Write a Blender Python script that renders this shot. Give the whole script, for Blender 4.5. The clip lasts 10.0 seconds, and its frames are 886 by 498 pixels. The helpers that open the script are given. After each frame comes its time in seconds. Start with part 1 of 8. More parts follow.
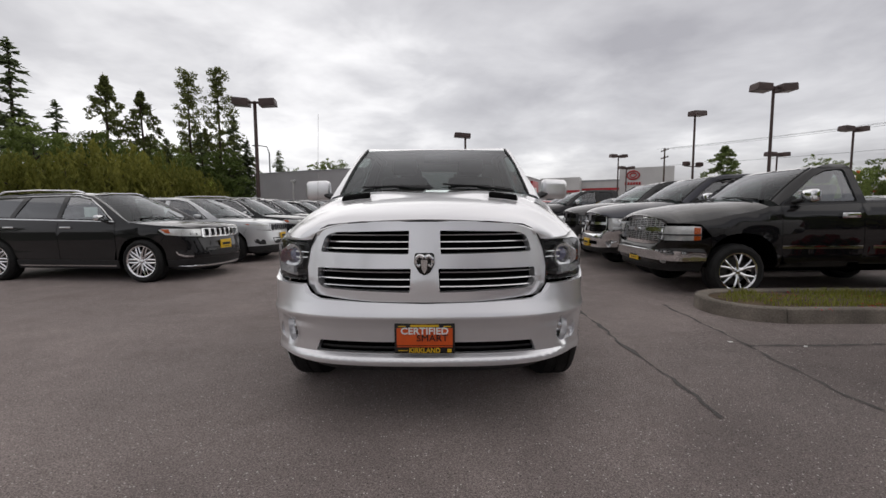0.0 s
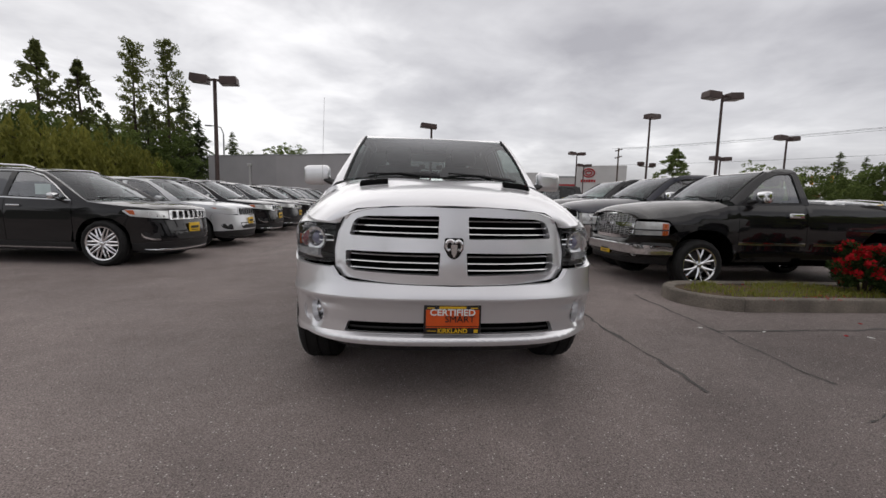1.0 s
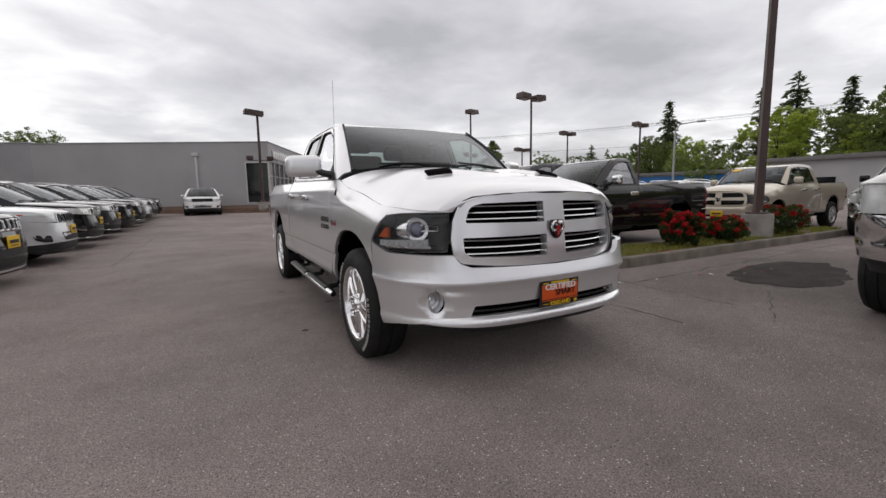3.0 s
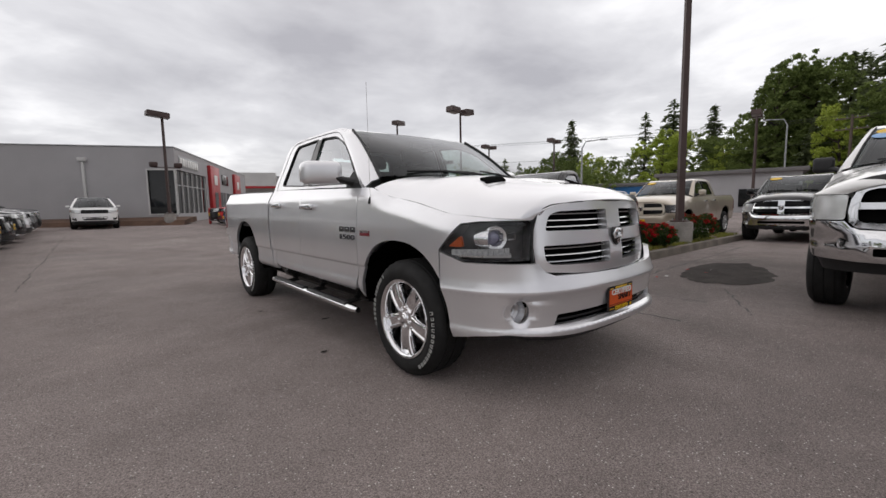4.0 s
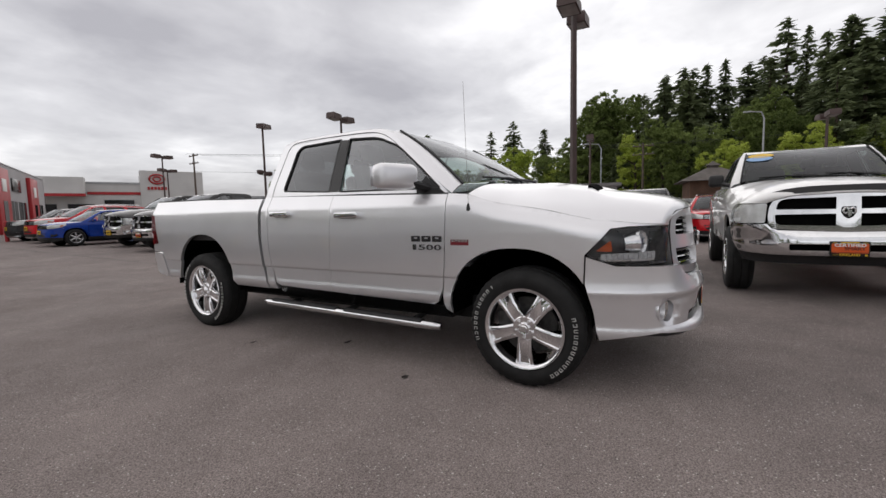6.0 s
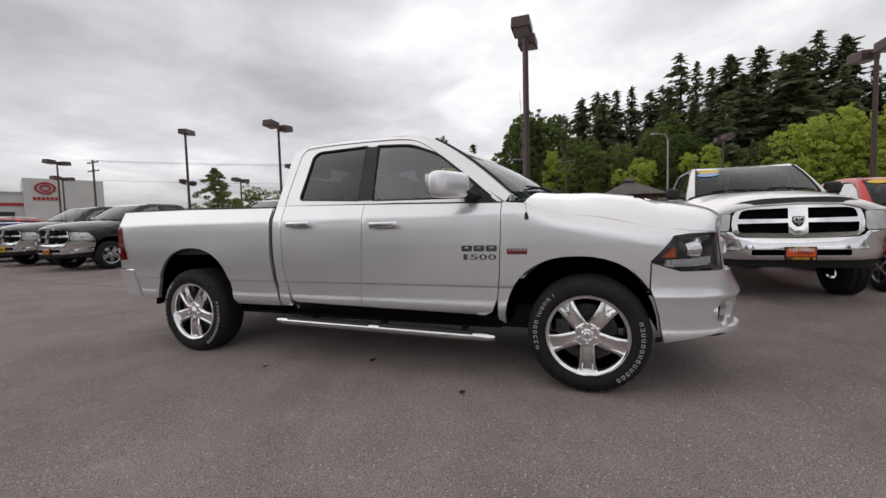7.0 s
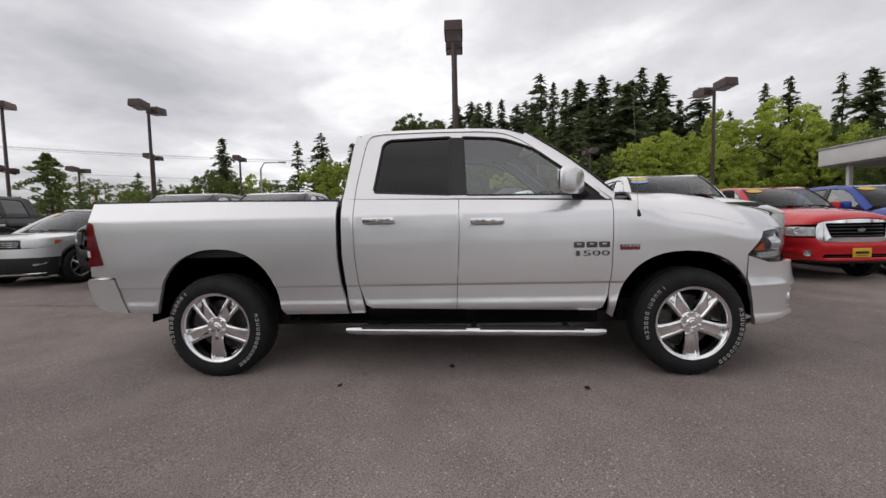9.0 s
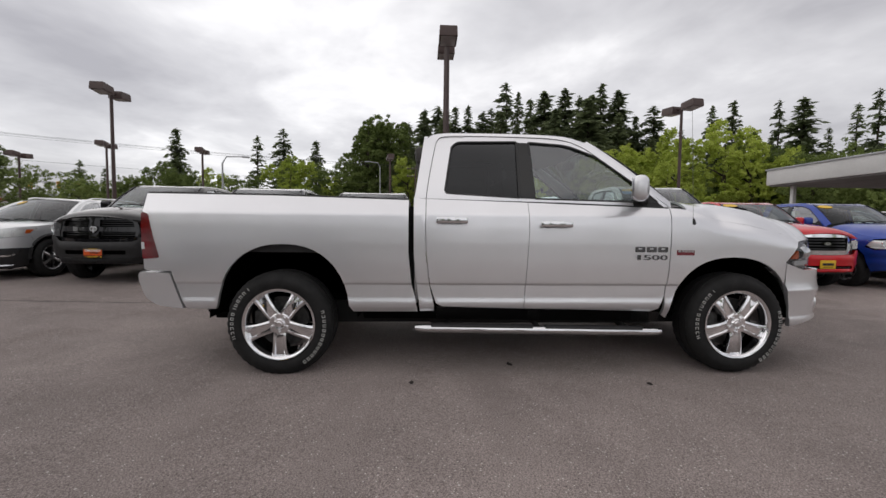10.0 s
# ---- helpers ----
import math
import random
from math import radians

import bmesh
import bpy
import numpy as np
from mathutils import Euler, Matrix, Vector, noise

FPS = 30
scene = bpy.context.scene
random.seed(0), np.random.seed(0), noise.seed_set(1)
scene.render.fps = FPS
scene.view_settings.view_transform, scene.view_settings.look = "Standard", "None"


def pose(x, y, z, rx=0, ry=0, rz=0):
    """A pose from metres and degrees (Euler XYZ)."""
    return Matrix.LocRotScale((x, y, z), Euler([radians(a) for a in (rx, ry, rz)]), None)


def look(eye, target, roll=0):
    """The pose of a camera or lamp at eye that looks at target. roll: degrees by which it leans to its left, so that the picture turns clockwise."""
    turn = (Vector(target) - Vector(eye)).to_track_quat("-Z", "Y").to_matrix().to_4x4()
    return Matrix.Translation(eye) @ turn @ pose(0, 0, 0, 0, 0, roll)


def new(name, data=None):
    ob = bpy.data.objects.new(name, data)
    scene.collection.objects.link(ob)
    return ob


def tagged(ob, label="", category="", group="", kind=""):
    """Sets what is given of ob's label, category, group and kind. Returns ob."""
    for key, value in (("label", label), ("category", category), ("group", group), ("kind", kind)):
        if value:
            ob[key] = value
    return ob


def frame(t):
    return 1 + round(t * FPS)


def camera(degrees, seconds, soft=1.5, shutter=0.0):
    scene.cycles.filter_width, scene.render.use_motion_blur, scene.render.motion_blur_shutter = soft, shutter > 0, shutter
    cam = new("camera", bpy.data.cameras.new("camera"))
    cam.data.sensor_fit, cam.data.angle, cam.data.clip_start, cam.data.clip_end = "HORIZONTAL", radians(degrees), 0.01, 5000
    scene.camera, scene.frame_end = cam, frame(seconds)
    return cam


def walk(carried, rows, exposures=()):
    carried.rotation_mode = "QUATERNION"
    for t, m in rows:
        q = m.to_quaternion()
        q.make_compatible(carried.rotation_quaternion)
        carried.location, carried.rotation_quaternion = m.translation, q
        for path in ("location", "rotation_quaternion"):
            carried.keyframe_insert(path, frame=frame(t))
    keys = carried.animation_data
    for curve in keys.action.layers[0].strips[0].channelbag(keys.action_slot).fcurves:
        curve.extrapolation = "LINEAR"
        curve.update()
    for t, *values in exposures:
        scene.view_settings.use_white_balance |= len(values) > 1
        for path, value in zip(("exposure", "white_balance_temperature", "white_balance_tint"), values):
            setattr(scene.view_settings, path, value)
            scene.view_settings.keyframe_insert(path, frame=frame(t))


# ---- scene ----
cam = camera(93.3, 10.0)
METRES, EYE, TILT, LEAN, TURN = 8.22, 1.208, 0.5, 0.0, 0.94
ROWS = [
    (0.0, 0.0, 0.0, 0.0, -0.03, -5.44, 0.31),
    (0.5, -0.0121, -0.002, -0.0016, -2.0, -5.78, -1.52),
    (1.0, -0.0476, -0.0102, -0.0033, -5.61, -6.58, -1.59),
    (1.5, -0.09, -0.0068, -0.0058, -10.15, -6.56, -1.47),
    (2.0, -0.1404, 0.0023, -0.0055, -16.96, -6.42, -2.72),
    (2.5, -0.1942, 0.0133, -0.0065, -23.93, -7.29, -0.93),
    (4.0, -0.3313, 0.113, -0.0083, -41.61, -6.24, 0.68),
    (4.5, -0.3682, 0.1519, -0.0087, -47.56, -5.54, -0.45),
    (5.0, -0.4023, 0.1925, -0.0091, -52.77, -5.35, -0.34),
    (5.5, -0.4245, 0.2394, -0.008, -56.01, -5.29, 0.13),
    (6.0, -0.4497, 0.2872, -0.0085, -61.39, -5.1, 0.88),
    (7.5, -0.4921, 0.4423, -0.01, -74.85, -3.47, 0.72),
    (8.0, -0.4961, 0.4945, -0.0095, -78.7, -4.35, 0.38),
    (8.5, -0.5049, 0.5466, -0.0101, -84.4, -4.6, 0.54),
    (9.0, -0.5035, 0.5974, -0.0108, -88.27, -3.68, 0.76),
    (9.5, -0.5098, 0.6494, -0.0126, -91.3, -3.83, 0.81),
    (10.0, -0.5109, 0.6993, -0.0136, -93.71, -3.21, -1.15),
]
EXPOSURES = [(0.0, -0.10), (1.0, -0.05), (2.5, 0.04), (10.0, 0.04)]
walk(cam, [(t, pose(0, 0, EYE, TILT, LEAN, TURN) @ pose(METRES * x, METRES * y, METRES * z, 90 + pitch, roll, yaw)) for t, x, y, z, yaw, pitch, roll in ROWS], EXPOSURES)

# ---- world and sun ----
world = bpy.data.worlds.new("overcast_sky")
scene.world = world
world.use_nodes = True
wn, wl = world.node_tree.nodes, world.node_tree.links
wn.clear()


def wnode(kind, **values):
    n = wn.new(kind)
    for k, v in values.items():
        n.inputs[k].default_value = v
    return n


SUN_EL, SUN_ROT = radians(52), radians(35)
sky = wn.new("ShaderNodeTexSky")
sky.sky_type, sky.sun_disc, sky.sun_elevation, sky.sun_rotation = "NISHITA", False, SUN_EL, SUN_ROT
sky_dim = wn.new("ShaderNodeVectorMath")
sky_dim.operation = "SCALE"
sky_dim.inputs["Scale"].default_value = 0.10
wl.new(sky.outputs[0], sky_dim.inputs[0])
coord = wn.new("ShaderNodeTexCoord")
split = wn.new("ShaderNodeSeparateXYZ")
wl.new(coord.outputs["Generated"], split.inputs[0])


def wmath(op, a, b=None, c=None, clamp=False):
    n = wn.new("ShaderNodeMath")
    n.operation, n.use_clamp = op, clamp
    for i, v in enumerate((a, b, c)):
        if v is None:
            continue
        if isinstance(v, (int, float)):
            n.inputs[i].default_value = v
        else:
            wl.new(v, n.inputs[i])
    return n.outputs[0]


# the cloud deck is a flat layer: the view direction is projected on it, so streaks close up towards the horizon
height = wmath("ADD", wmath("MAXIMUM", split.outputs[2], 0.0), 0.16)
cx = wmath("DIVIDE", split.outputs[0], height)
cy = wmath("DIVIDE", split.outputs[1], height)
join = wn.new("ShaderNodeCombineXYZ")
wl.new(cx, join.inputs[0])
wl.new(cy, join.inputs[1])
big = wnode("ShaderNodeTexNoise", Scale=0.55, Detail=6.0, Roughness=0.52, Distortion=0.25)
wl.new(join.outputs[0], big.inputs["Vector"])
fine = wnode("ShaderNodeTexNoise", Scale=1.9, Detail=5.0, Roughness=0.55, Distortion=0.3)
wl.new(join.outputs[0], fine.inputs["Vector"])
density = wmath("ADD", wmath("MULTIPLY", big.outputs[0], 0.72), wmath("MULTIPLY", fine.outputs[0], 0.28))
# thicker banks of cloud to the north-east and south-east, thinner cloud to the east and north
for bearing, power, amount in ((34, 4.0, 0.13), (92, 6.0, -0.12), (138, 5.0, 0.08), (200, 2.5, 0.10), (-8, 6.0, -0.09)):
    along = wmath("ADD", wmath("MULTIPLY", split.outputs[0], math.sin(radians(bearing))), wmath("MULTIPLY", split.outputs[1], math.cos(radians(bearing))))
    density = wmath("ADD", density, wmath("MULTIPLY", wmath("POWER", wmath("MAXIMUM", along, 0.0), power), amount))
# the deck is thicker overhead
density = wmath("ADD", density, wmath("MULTIPLY", wmath("POWER", wmath("MAXIMUM", split.outputs[2], 0.0), 2.5), 0.19))
ramp = wn.new("ShaderNodeValToRGB")
ramp.color_ramp.elements[0].position, ramp.color_ramp.elements[0].color = 0.36, (1.0, 0.985, 0.985, 1)
ramp.color_ramp.elements[1].position, ramp.color_ramp.elements[1].color = 0.66, (0.365, 0.355, 0.375, 1)
mid = ramp.color_ramp.elements.new(0.50)
mid.color = (0.61, 0.60, 0.615, 1)
wl.new(density, ramp.inputs[0])
blend = wn.new("ShaderNodeMix")
blend.data_type = "RGBA"
blend.inputs[0].default_value = 0.93
wl.new(sky_dim.outputs[0], blend.inputs[6])
wl.new(ramp.outputs[0], blend.inputs[7])
back = wn.new("ShaderNodeBackground")
back.inputs["Strength"].default_value = 1.28
wl.new(blend.outputs[2], back.inputs["Color"])
wout = wn.new("ShaderNodeOutputWorld")
wl.new(back.outputs[0], wout.inputs["Surface"])

sun = new("sun", bpy.data.lights.new("sun", "SUN"))
sun.data.energy, sun.data.angle, sun.data.color = 1.0, radians(140), (1.0, 0.93, 0.86)
sun.matrix_world = look((3, 14, 24), (0, 5, 0))


# ---- materials ----
def material(name, colour, rough=0.5, metal=0.0, coat=0.0, spec=0.5, vary=0.0, scale=6.0, grain=0.0, grain_scale=120.0, bump=0.0, bump_scale=200.0, second=None, spread=0.0, per_object=0.0):
    """A node material: base colour varied at two scales, roughness varied with it, fine relief."""
    m = bpy.data.materials.new(name)
    m.use_nodes = True
    n, l = m.node_tree.nodes, m.node_tree.links
    p = n["Principled BSDF"]
    p.inputs["Base Color"].default_value = (*colour, 1)
    p.inputs["Roughness"].default_value = rough
    p.inputs["Metallic"].default_value = metal
    p.inputs["Coat Weight"].default_value = coat
    p.inputs["Coat Roughness"].default_value = 0.04
    p.inputs["Specular IOR Level"].default_value = spec
    tex = n.new("ShaderNodeTexCoord")
    colour_out = None
    if vary or grain or second or per_object:
        a = n.new("ShaderNodeTexNoise")
        a.inputs["Scale"].default_value, a.inputs["Detail"].default_value = scale, 5
        l.new(tex.outputs["Object"], a.inputs["Vector"])
        b = n.new("ShaderNodeTexNoise")
        b.inputs["Scale"].default_value, b.inputs["Detail"].default_value = grain_scale, 3
        l.new(tex.outputs["Object"], b.inputs["Vector"])
        mix = n.new("ShaderNodeMix")
        mix.data_type = "RGBA"
        other = second or tuple(c * (1 - vary) for c in colour)
        mix.inputs[6].default_value, mix.inputs[7].default_value = (*colour, 1), (*other, 1)
        ra = n.new("ShaderNodeMapRange")
        ra.inputs[1].default_value, ra.inputs[2].default_value = 0.35, 0.65
        l.new(a.outputs[0], ra.inputs[0])
        l.new(ra.outputs[0], mix.inputs[0])
        g = n.new("ShaderNodeMapRange")
        g.inputs[1].default_value, g.inputs[2].default_value = 0.25, 0.75
        g.inputs[3].default_value, g.inputs[4].default_value = 1 - grain, 1 + grain
        l.new(b.outputs[0], g.inputs[0])
        mul = n.new("ShaderNodeVectorMath")
        mul.operation = "SCALE"
        l.new(mix.outputs[2], mul.inputs[0])
        l.new(g.outputs[0], mul.inputs["Scale"])
        colour_out = mul.outputs[0]
        if per_object:
            info = n.new("ShaderNodeObjectInfo")
            pr = n.new("ShaderNodeMapRange")
            pr.inputs[3].default_value, pr.inputs[4].default_value = 1 - per_object, 1 + per_object
            l.new(info.outputs["Random"], pr.inputs[0])
            mul2 = n.new("ShaderNodeVectorMath")
            mul2.operation = "SCALE"
            l.new(colour_out, mul2.inputs[0])
            l.new(pr.outputs[0], mul2.inputs["Scale"])
            colour_out = mul2.outputs[0]
        l.new(colour_out, p.inputs["Base Color"])
        if spread:
            rr = n.new("ShaderNodeMapRange")
            rr.inputs[3].default_value, rr.inputs[4].default_value = max(0.02, rough - spread), min(1, rough + spread)
            l.new(a.outputs[0], rr.inputs[0])
            l.new(rr.outputs[0], p.inputs["Roughness"])
    if bump:
        c = n.new("ShaderNodeTexNoise")
        c.inputs["Scale"].default_value, c.inputs["Detail"].default_value = bump_scale, 4
        l.new(tex.outputs["Object"], c.inputs["Vector"])
        bm_ = n.new("ShaderNodeBump")
        bm_.inputs["Strength"].default_value, bm_.inputs["Distance"].default_value = bump, 0.01
        l.new(c.outputs[0], bm_.inputs["Height"])
        l.new(bm_.outputs[0], p.inputs["Normal"])
    return m


def glass(name, tint, gloss_rough=0.0, f0=0.045, gain=0.5, power=4.5):
    """A thin pane: tinted see-through with a mirror gloss that grows towards grazing angles, the same from both sides."""
    m = bpy.data.materials.new(name)
    m.use_nodes = True
    n, l = m.node_tree.nodes, m.node_tree.links
    n.clear()
    t, g, f, x, o, p, k = (n.new(q) for q in ("ShaderNodeBsdfTransparent", "ShaderNodeBsdfGlossy", "ShaderNodeLayerWeight", "ShaderNodeMixShader", "ShaderNodeOutputMaterial", "ShaderNodeMath", "ShaderNodeMath"))
    t.inputs[0].default_value = (*tint, 1)
    g.inputs["Roughness"].default_value = gloss_rough
    g.inputs["Color"].default_value = (0.95, 0.97, 1, 1)
    f.inputs["Blend"].default_value = 0.5
    p.operation, k.operation = "POWER", "MULTIPLY_ADD"
    l.new(f.outputs["Facing"], p.inputs[0])
    p.inputs[1].default_value = power
    l.new(p.outputs[0], k.inputs[0])
    k.inputs[1].default_value, k.inputs[2].default_value = gain, f0
    l.new(k.outputs[0], x.inputs[0])
    l.new(t.outputs[0], x.inputs[1])
    l.new(g.outputs[0], x.inputs[2])
    l.new(x.outputs[0], o.inputs[0])
    return m


def paint(name, colour, metal=0.0, rough=0.35, coat=1.0):
    m = material(name, colour, rough=rough, metal=metal, coat=coat, spec=0.5 if metal > 0.5 else 0.08, vary=0.05, scale=1.5, grain=0.05 if metal else 0.02, grain_scale=700)
    m.node_tree.nodes["Principled BSDF"].inputs["Coat Roughness"].default_value = 0.015
    return m


M = {}
M["silver"] = paint("silver_metallic_paint", (0.85, 0.855, 0.875), metal=0.75, rough=0.30)
M["black"] = paint("black_paint", (0.005, 0.005, 0.006), coat=1.0)
M["navy"] = paint("dark_navy_paint", (0.008, 0.010, 0.022), metal=0.3)
M["white"] = paint("white_paint", (0.86, 0.86, 0.85))
M["tan"] = paint("pale_tan_metallic_paint", (0.55, 0.49, 0.40), metal=0.4)
M["red"] = paint("red_paint", (0.58, 0.012, 0.02))
M["blue"] = paint("blue_paint", (0.012, 0.05, 0.32), metal=0.2)
M["dove"] = paint("pale_silver_paint", (0.66, 0.675, 0.69), metal=0.5)
M["grey"] = paint("dark_grey_paint", (0.035, 0.036, 0.04), metal=0.5)
M["chrome"] = material("chrome", (0.82, 0.83, 0.84), rough=0.08, metal=1.0, vary=0.06, scale=9, grain=0.02, spread=0.04)
M["satin"] = material("satin_aluminium", (0.55, 0.55, 0.56), rough=0.28, metal=1.0, vary=0.1, scale=8, spread=0.06)
M["plastic"] = material("black_plastic", (0.014, 0.014, 0.015), rough=0.55, vary=0.3, scale=20, grain=0.2, bump=0.15, bump_scale=700)
M["gloss_black"] = material("gloss_black_plastic", (0.006, 0.006, 0.006), rough=0.15, vary=0.2, scale=10)
M["rubber"] = material("tyre_rubber", (0.008, 0.008, 0.008), rough=0.78, vary=0.35, scale=14, grain=0.25, grain_scale=300, bump=0.2, bump_scale=500, spread=0.1)
M["letter"] = material("white_tyre_lettering", (0.55, 0.55, 0.53), rough=0.7, vary=0.3, scale=60)
M["lamp_glass"] = glass("clear_lamp_lens", (0.97, 0.98, 0.98), f0=0.035, gain=0.5, power=3.5)
M["screen"] = glass("windscreen_glass", (0.36, 0.41, 0.39), f0=0.03, gain=0.75, power=4.0)
M["side_glass"] = glass("door_glass", (0.84, 0.95, 0.93), f0=0.12, gain=0.85, power=2.0)
M["tint"] = glass("tinted_glass", (0.055, 0.058, 0.06), f0=0.03, gain=0.8, power=2.0)
M["interior"] = material("dark_interior_trim", (0.03, 0.03, 0.031), rough=0.8, vary=0.3, scale=12, grain=0.2)
M["headliner"] = material("pale_headliner", (0.24, 0.235, 0.225), rough=0.9, vary=0.08, scale=6, grain=0.08)
M["seat"] = material("grey_seat_cloth", (0.085, 0.08, 0.076), rough=0.9, vary=0.2, scale=10, grain=0.25, bump=0.2, bump_scale=400)
M["under"] = material("underbody", (0.012, 0.012, 0.012), rough=0.85, vary=0.4, scale=5)
M["amber"] = material("amber_reflector", (0.42, 0.075, 0.015), rough=0.2, vary=0.2, scale=40)
M["tail"] = material("red_tail_lens", (0.16, 0.004, 0.008), rough=0.12, coat=0.6, vary=0.4, scale=12)
M["lamp_dark"] = material("dark_lamp_housing", (0.10, 0.10, 0.105), rough=0.22, vary=0.3, scale=25)
# near-black, so the shade in wheel wells, underbodies and openings is in the colour
M["void"] = material("matt_black_recess_shade", (0.004, 0.004, 0.004), rough=1.0, vary=0.3, scale=10, spec=0.05)
M["badge_dark"] = material("dark_chrome_badge", (0.20, 0.20, 0.21), rough=0.2, metal=1.0, vary=0.15, scale=40)
M["projector"] = material("violet_projector_glass", (0.22, 0.22, 0.32), rough=0.08, vary=0.2, scale=40, coat=1.0)
M["brake"] = material("dark_brake_steel", (0.07, 0.068, 0.066), rough=0.5, metal=0.5, vary=0.5, scale=30)
M["alloy"] = material("polished_alloy", (0.92, 0.92, 0.93), rough=0.08, metal=1.0, vary=0.08, scale=9, spread=0.05)
M["lamp_white"] = material("clear_lamp_reflector", (0.80, 0.80, 0.79), rough=0.2, metal=0.4, vary=0.14, scale=14)
M["amber_bright"] = material("amber_lens", (0.60, 0.11, 0.015), rough=0.25, vary=0.2, scale=40)
M["bulb"] = material("silvered_reflector", (0.75, 0.76, 0.78), rough=0.15, metal=1.0, vary=0.2, scale=30)
M["lamp_ring"] = material("bright_lamp_ring", (0.90, 0.90, 0.91), rough=0.26, metal=0.75, vary=0.1, scale=30)
M["cell"] = material("frosted_lamp_cells", (0.42, 0.43, 0.44), rough=0.25, vary=0.3, scale=60)
M["led"] = material("white_lamp_plastic", (0.7, 0.71, 0.72), rough=0.25, vary=0.1, scale=40)
M["orange"] = material("orange_plate", (0.72, 0.10, 0.012), rough=0.4, vary=0.15, scale=15)
M["yellow"] = material("yellow_plate", (0.75, 0.47, 0.015), rough=0.45, vary=0.12, scale=15)
M["sky_blue"] = material("pale_blue_sticker", (0.25, 0.42, 0.68), rough=0.5, vary=0.1, scale=12)
M["ink_white"] = material("white_print", (0.8, 0.8, 0.78), rough=0.5, vary=0.05, scale=20)
M["ink_black"] = material("black_print", (0.012, 0.012, 0.012), rough=0.5, vary=0.2, scale=20)
M["badge_red"] = material("dark_red_badge", (0.20, 0.02, 0.03), rough=0.3, vary=0.1, scale=30)
M["steel"] = material("brake_steel", (0.30, 0.29, 0.28), rough=0.45, metal=1.0, vary=0.3, scale=20)
M["brown"] = material("brown_painted_steel", (0.075, 0.045, 0.040), rough=0.55, vary=0.3, scale=2.0, grain=0.15, grain_scale=60)
M["lens_grey"] = material("lamp_lens", (0.30, 0.28, 0.27), rough=0.3, vary=0.2, scale=5)
M["concrete"] = material("weathered_concrete", (0.33, 0.31, 0.285), rough=0.9, vary=0.35, scale=3.0, grain=0.22, grain_scale=70, bump=0.5, bump_scale=90)
M["kerb"] = material("old_kerb_concrete", (0.25, 0.22, 0.185), rough=0.9, vary=0.45, scale=2.5, grain=0.3, grain_scale=60, bump=0.6, bump_scale=80, per_object=0.08)
M["trunk"] = material("bark", (0.075, 0.055, 0.042), rough=0.95, vary=0.4, scale=3, grain=0.3, grain_scale=30, bump=0.8, bump_scale=25)


def leaf_material(name, dark, light):
    """Leaves: each clump has its own shade, with a little light passing through."""
    m = material(name, dark, rough=0.7)
    n, l = m.node_tree.nodes, m.node_tree.links
    p = n["Principled BSDF"]
    geo = n.new("ShaderNodeNewGeometry")
    info = n.new("ShaderNodeObjectInfo")
    add = n.new("ShaderNodeMath")
    add.operation = "MULTIPLY_ADD"
    l.new(geo.outputs["Random Per Island"], add.inputs[0])
    add.inputs[1].default_value = 0.5
    mulr = n.new("ShaderNodeMath")
    mulr.operation = "MULTIPLY"
    l.new(info.outputs["Random"], mulr.inputs[0])
    mulr.inputs[1].default_value = 0.5
    l.new(mulr.outputs[0], add.inputs[2])
    mix = n.new("ShaderNodeMix")
    mix.data_type = "RGBA"
    mix.inputs[6].default_value, mix.inputs[7].default_value = (*dark, 1), (*light, 1)
    l.new(add.outputs[0], mix.inputs[0])
    l.new(mix.outputs[2], p.inputs["Base Color"])
    p.inputs["Specular IOR Level"].default_value = 0.2
    tr = n.new("ShaderNodeBsdfTranslucent")
    l.new(mix.outputs[2], tr.inputs[0])
    sh = n.new("ShaderNodeMixShader")
    sh.inputs[0].default_value = 0.42
    l.new(p.outputs[0], sh.inputs[1])
    l.new(tr.outputs[0], sh.inputs[2])
    l.new(sh.outputs[0], n["Material Output"].inputs[0])
    return m


M["fir"] = leaf_material("fir_needles", (0.080, 0.104, 0.056), (0.22, 0.26, 0.13))
M["pine"] = leaf_material("pine_needles", (0.075, 0.092, 0.032), (0.21, 0.23, 0.08))
M["leaf"] = leaf_material("green_leaves", (0.072, 0.106, 0.030), (0.26, 0.325, 0.10))
M["young"] = leaf_material("young_tree_leaves", (0.075, 0.11, 0.035), (0.24, 0.30, 0.11))
M["spring"] = leaf_material("bright_spring_leaves", (0.29, 0.37, 0.058), (0.585, 0.655, 0.15))
M["willow"] = leaf_material("willow_leaves", (0.085, 0.10, 0.02), (0.29, 0.28, 0.062))
M["flower"] = leaf_material("red_flowers", (0.30, 0.006, 0.010), (0.62, 0.02, 0.03))
M["shrub"] = leaf_material("shrub_leaves", (0.020, 0.038, 0.010), (0.07, 0.11, 0.03))
M["grass"] = leaf_material("grass_blades", (0.11, 0.13, 0.022), (0.32, 0.33, 0.075))


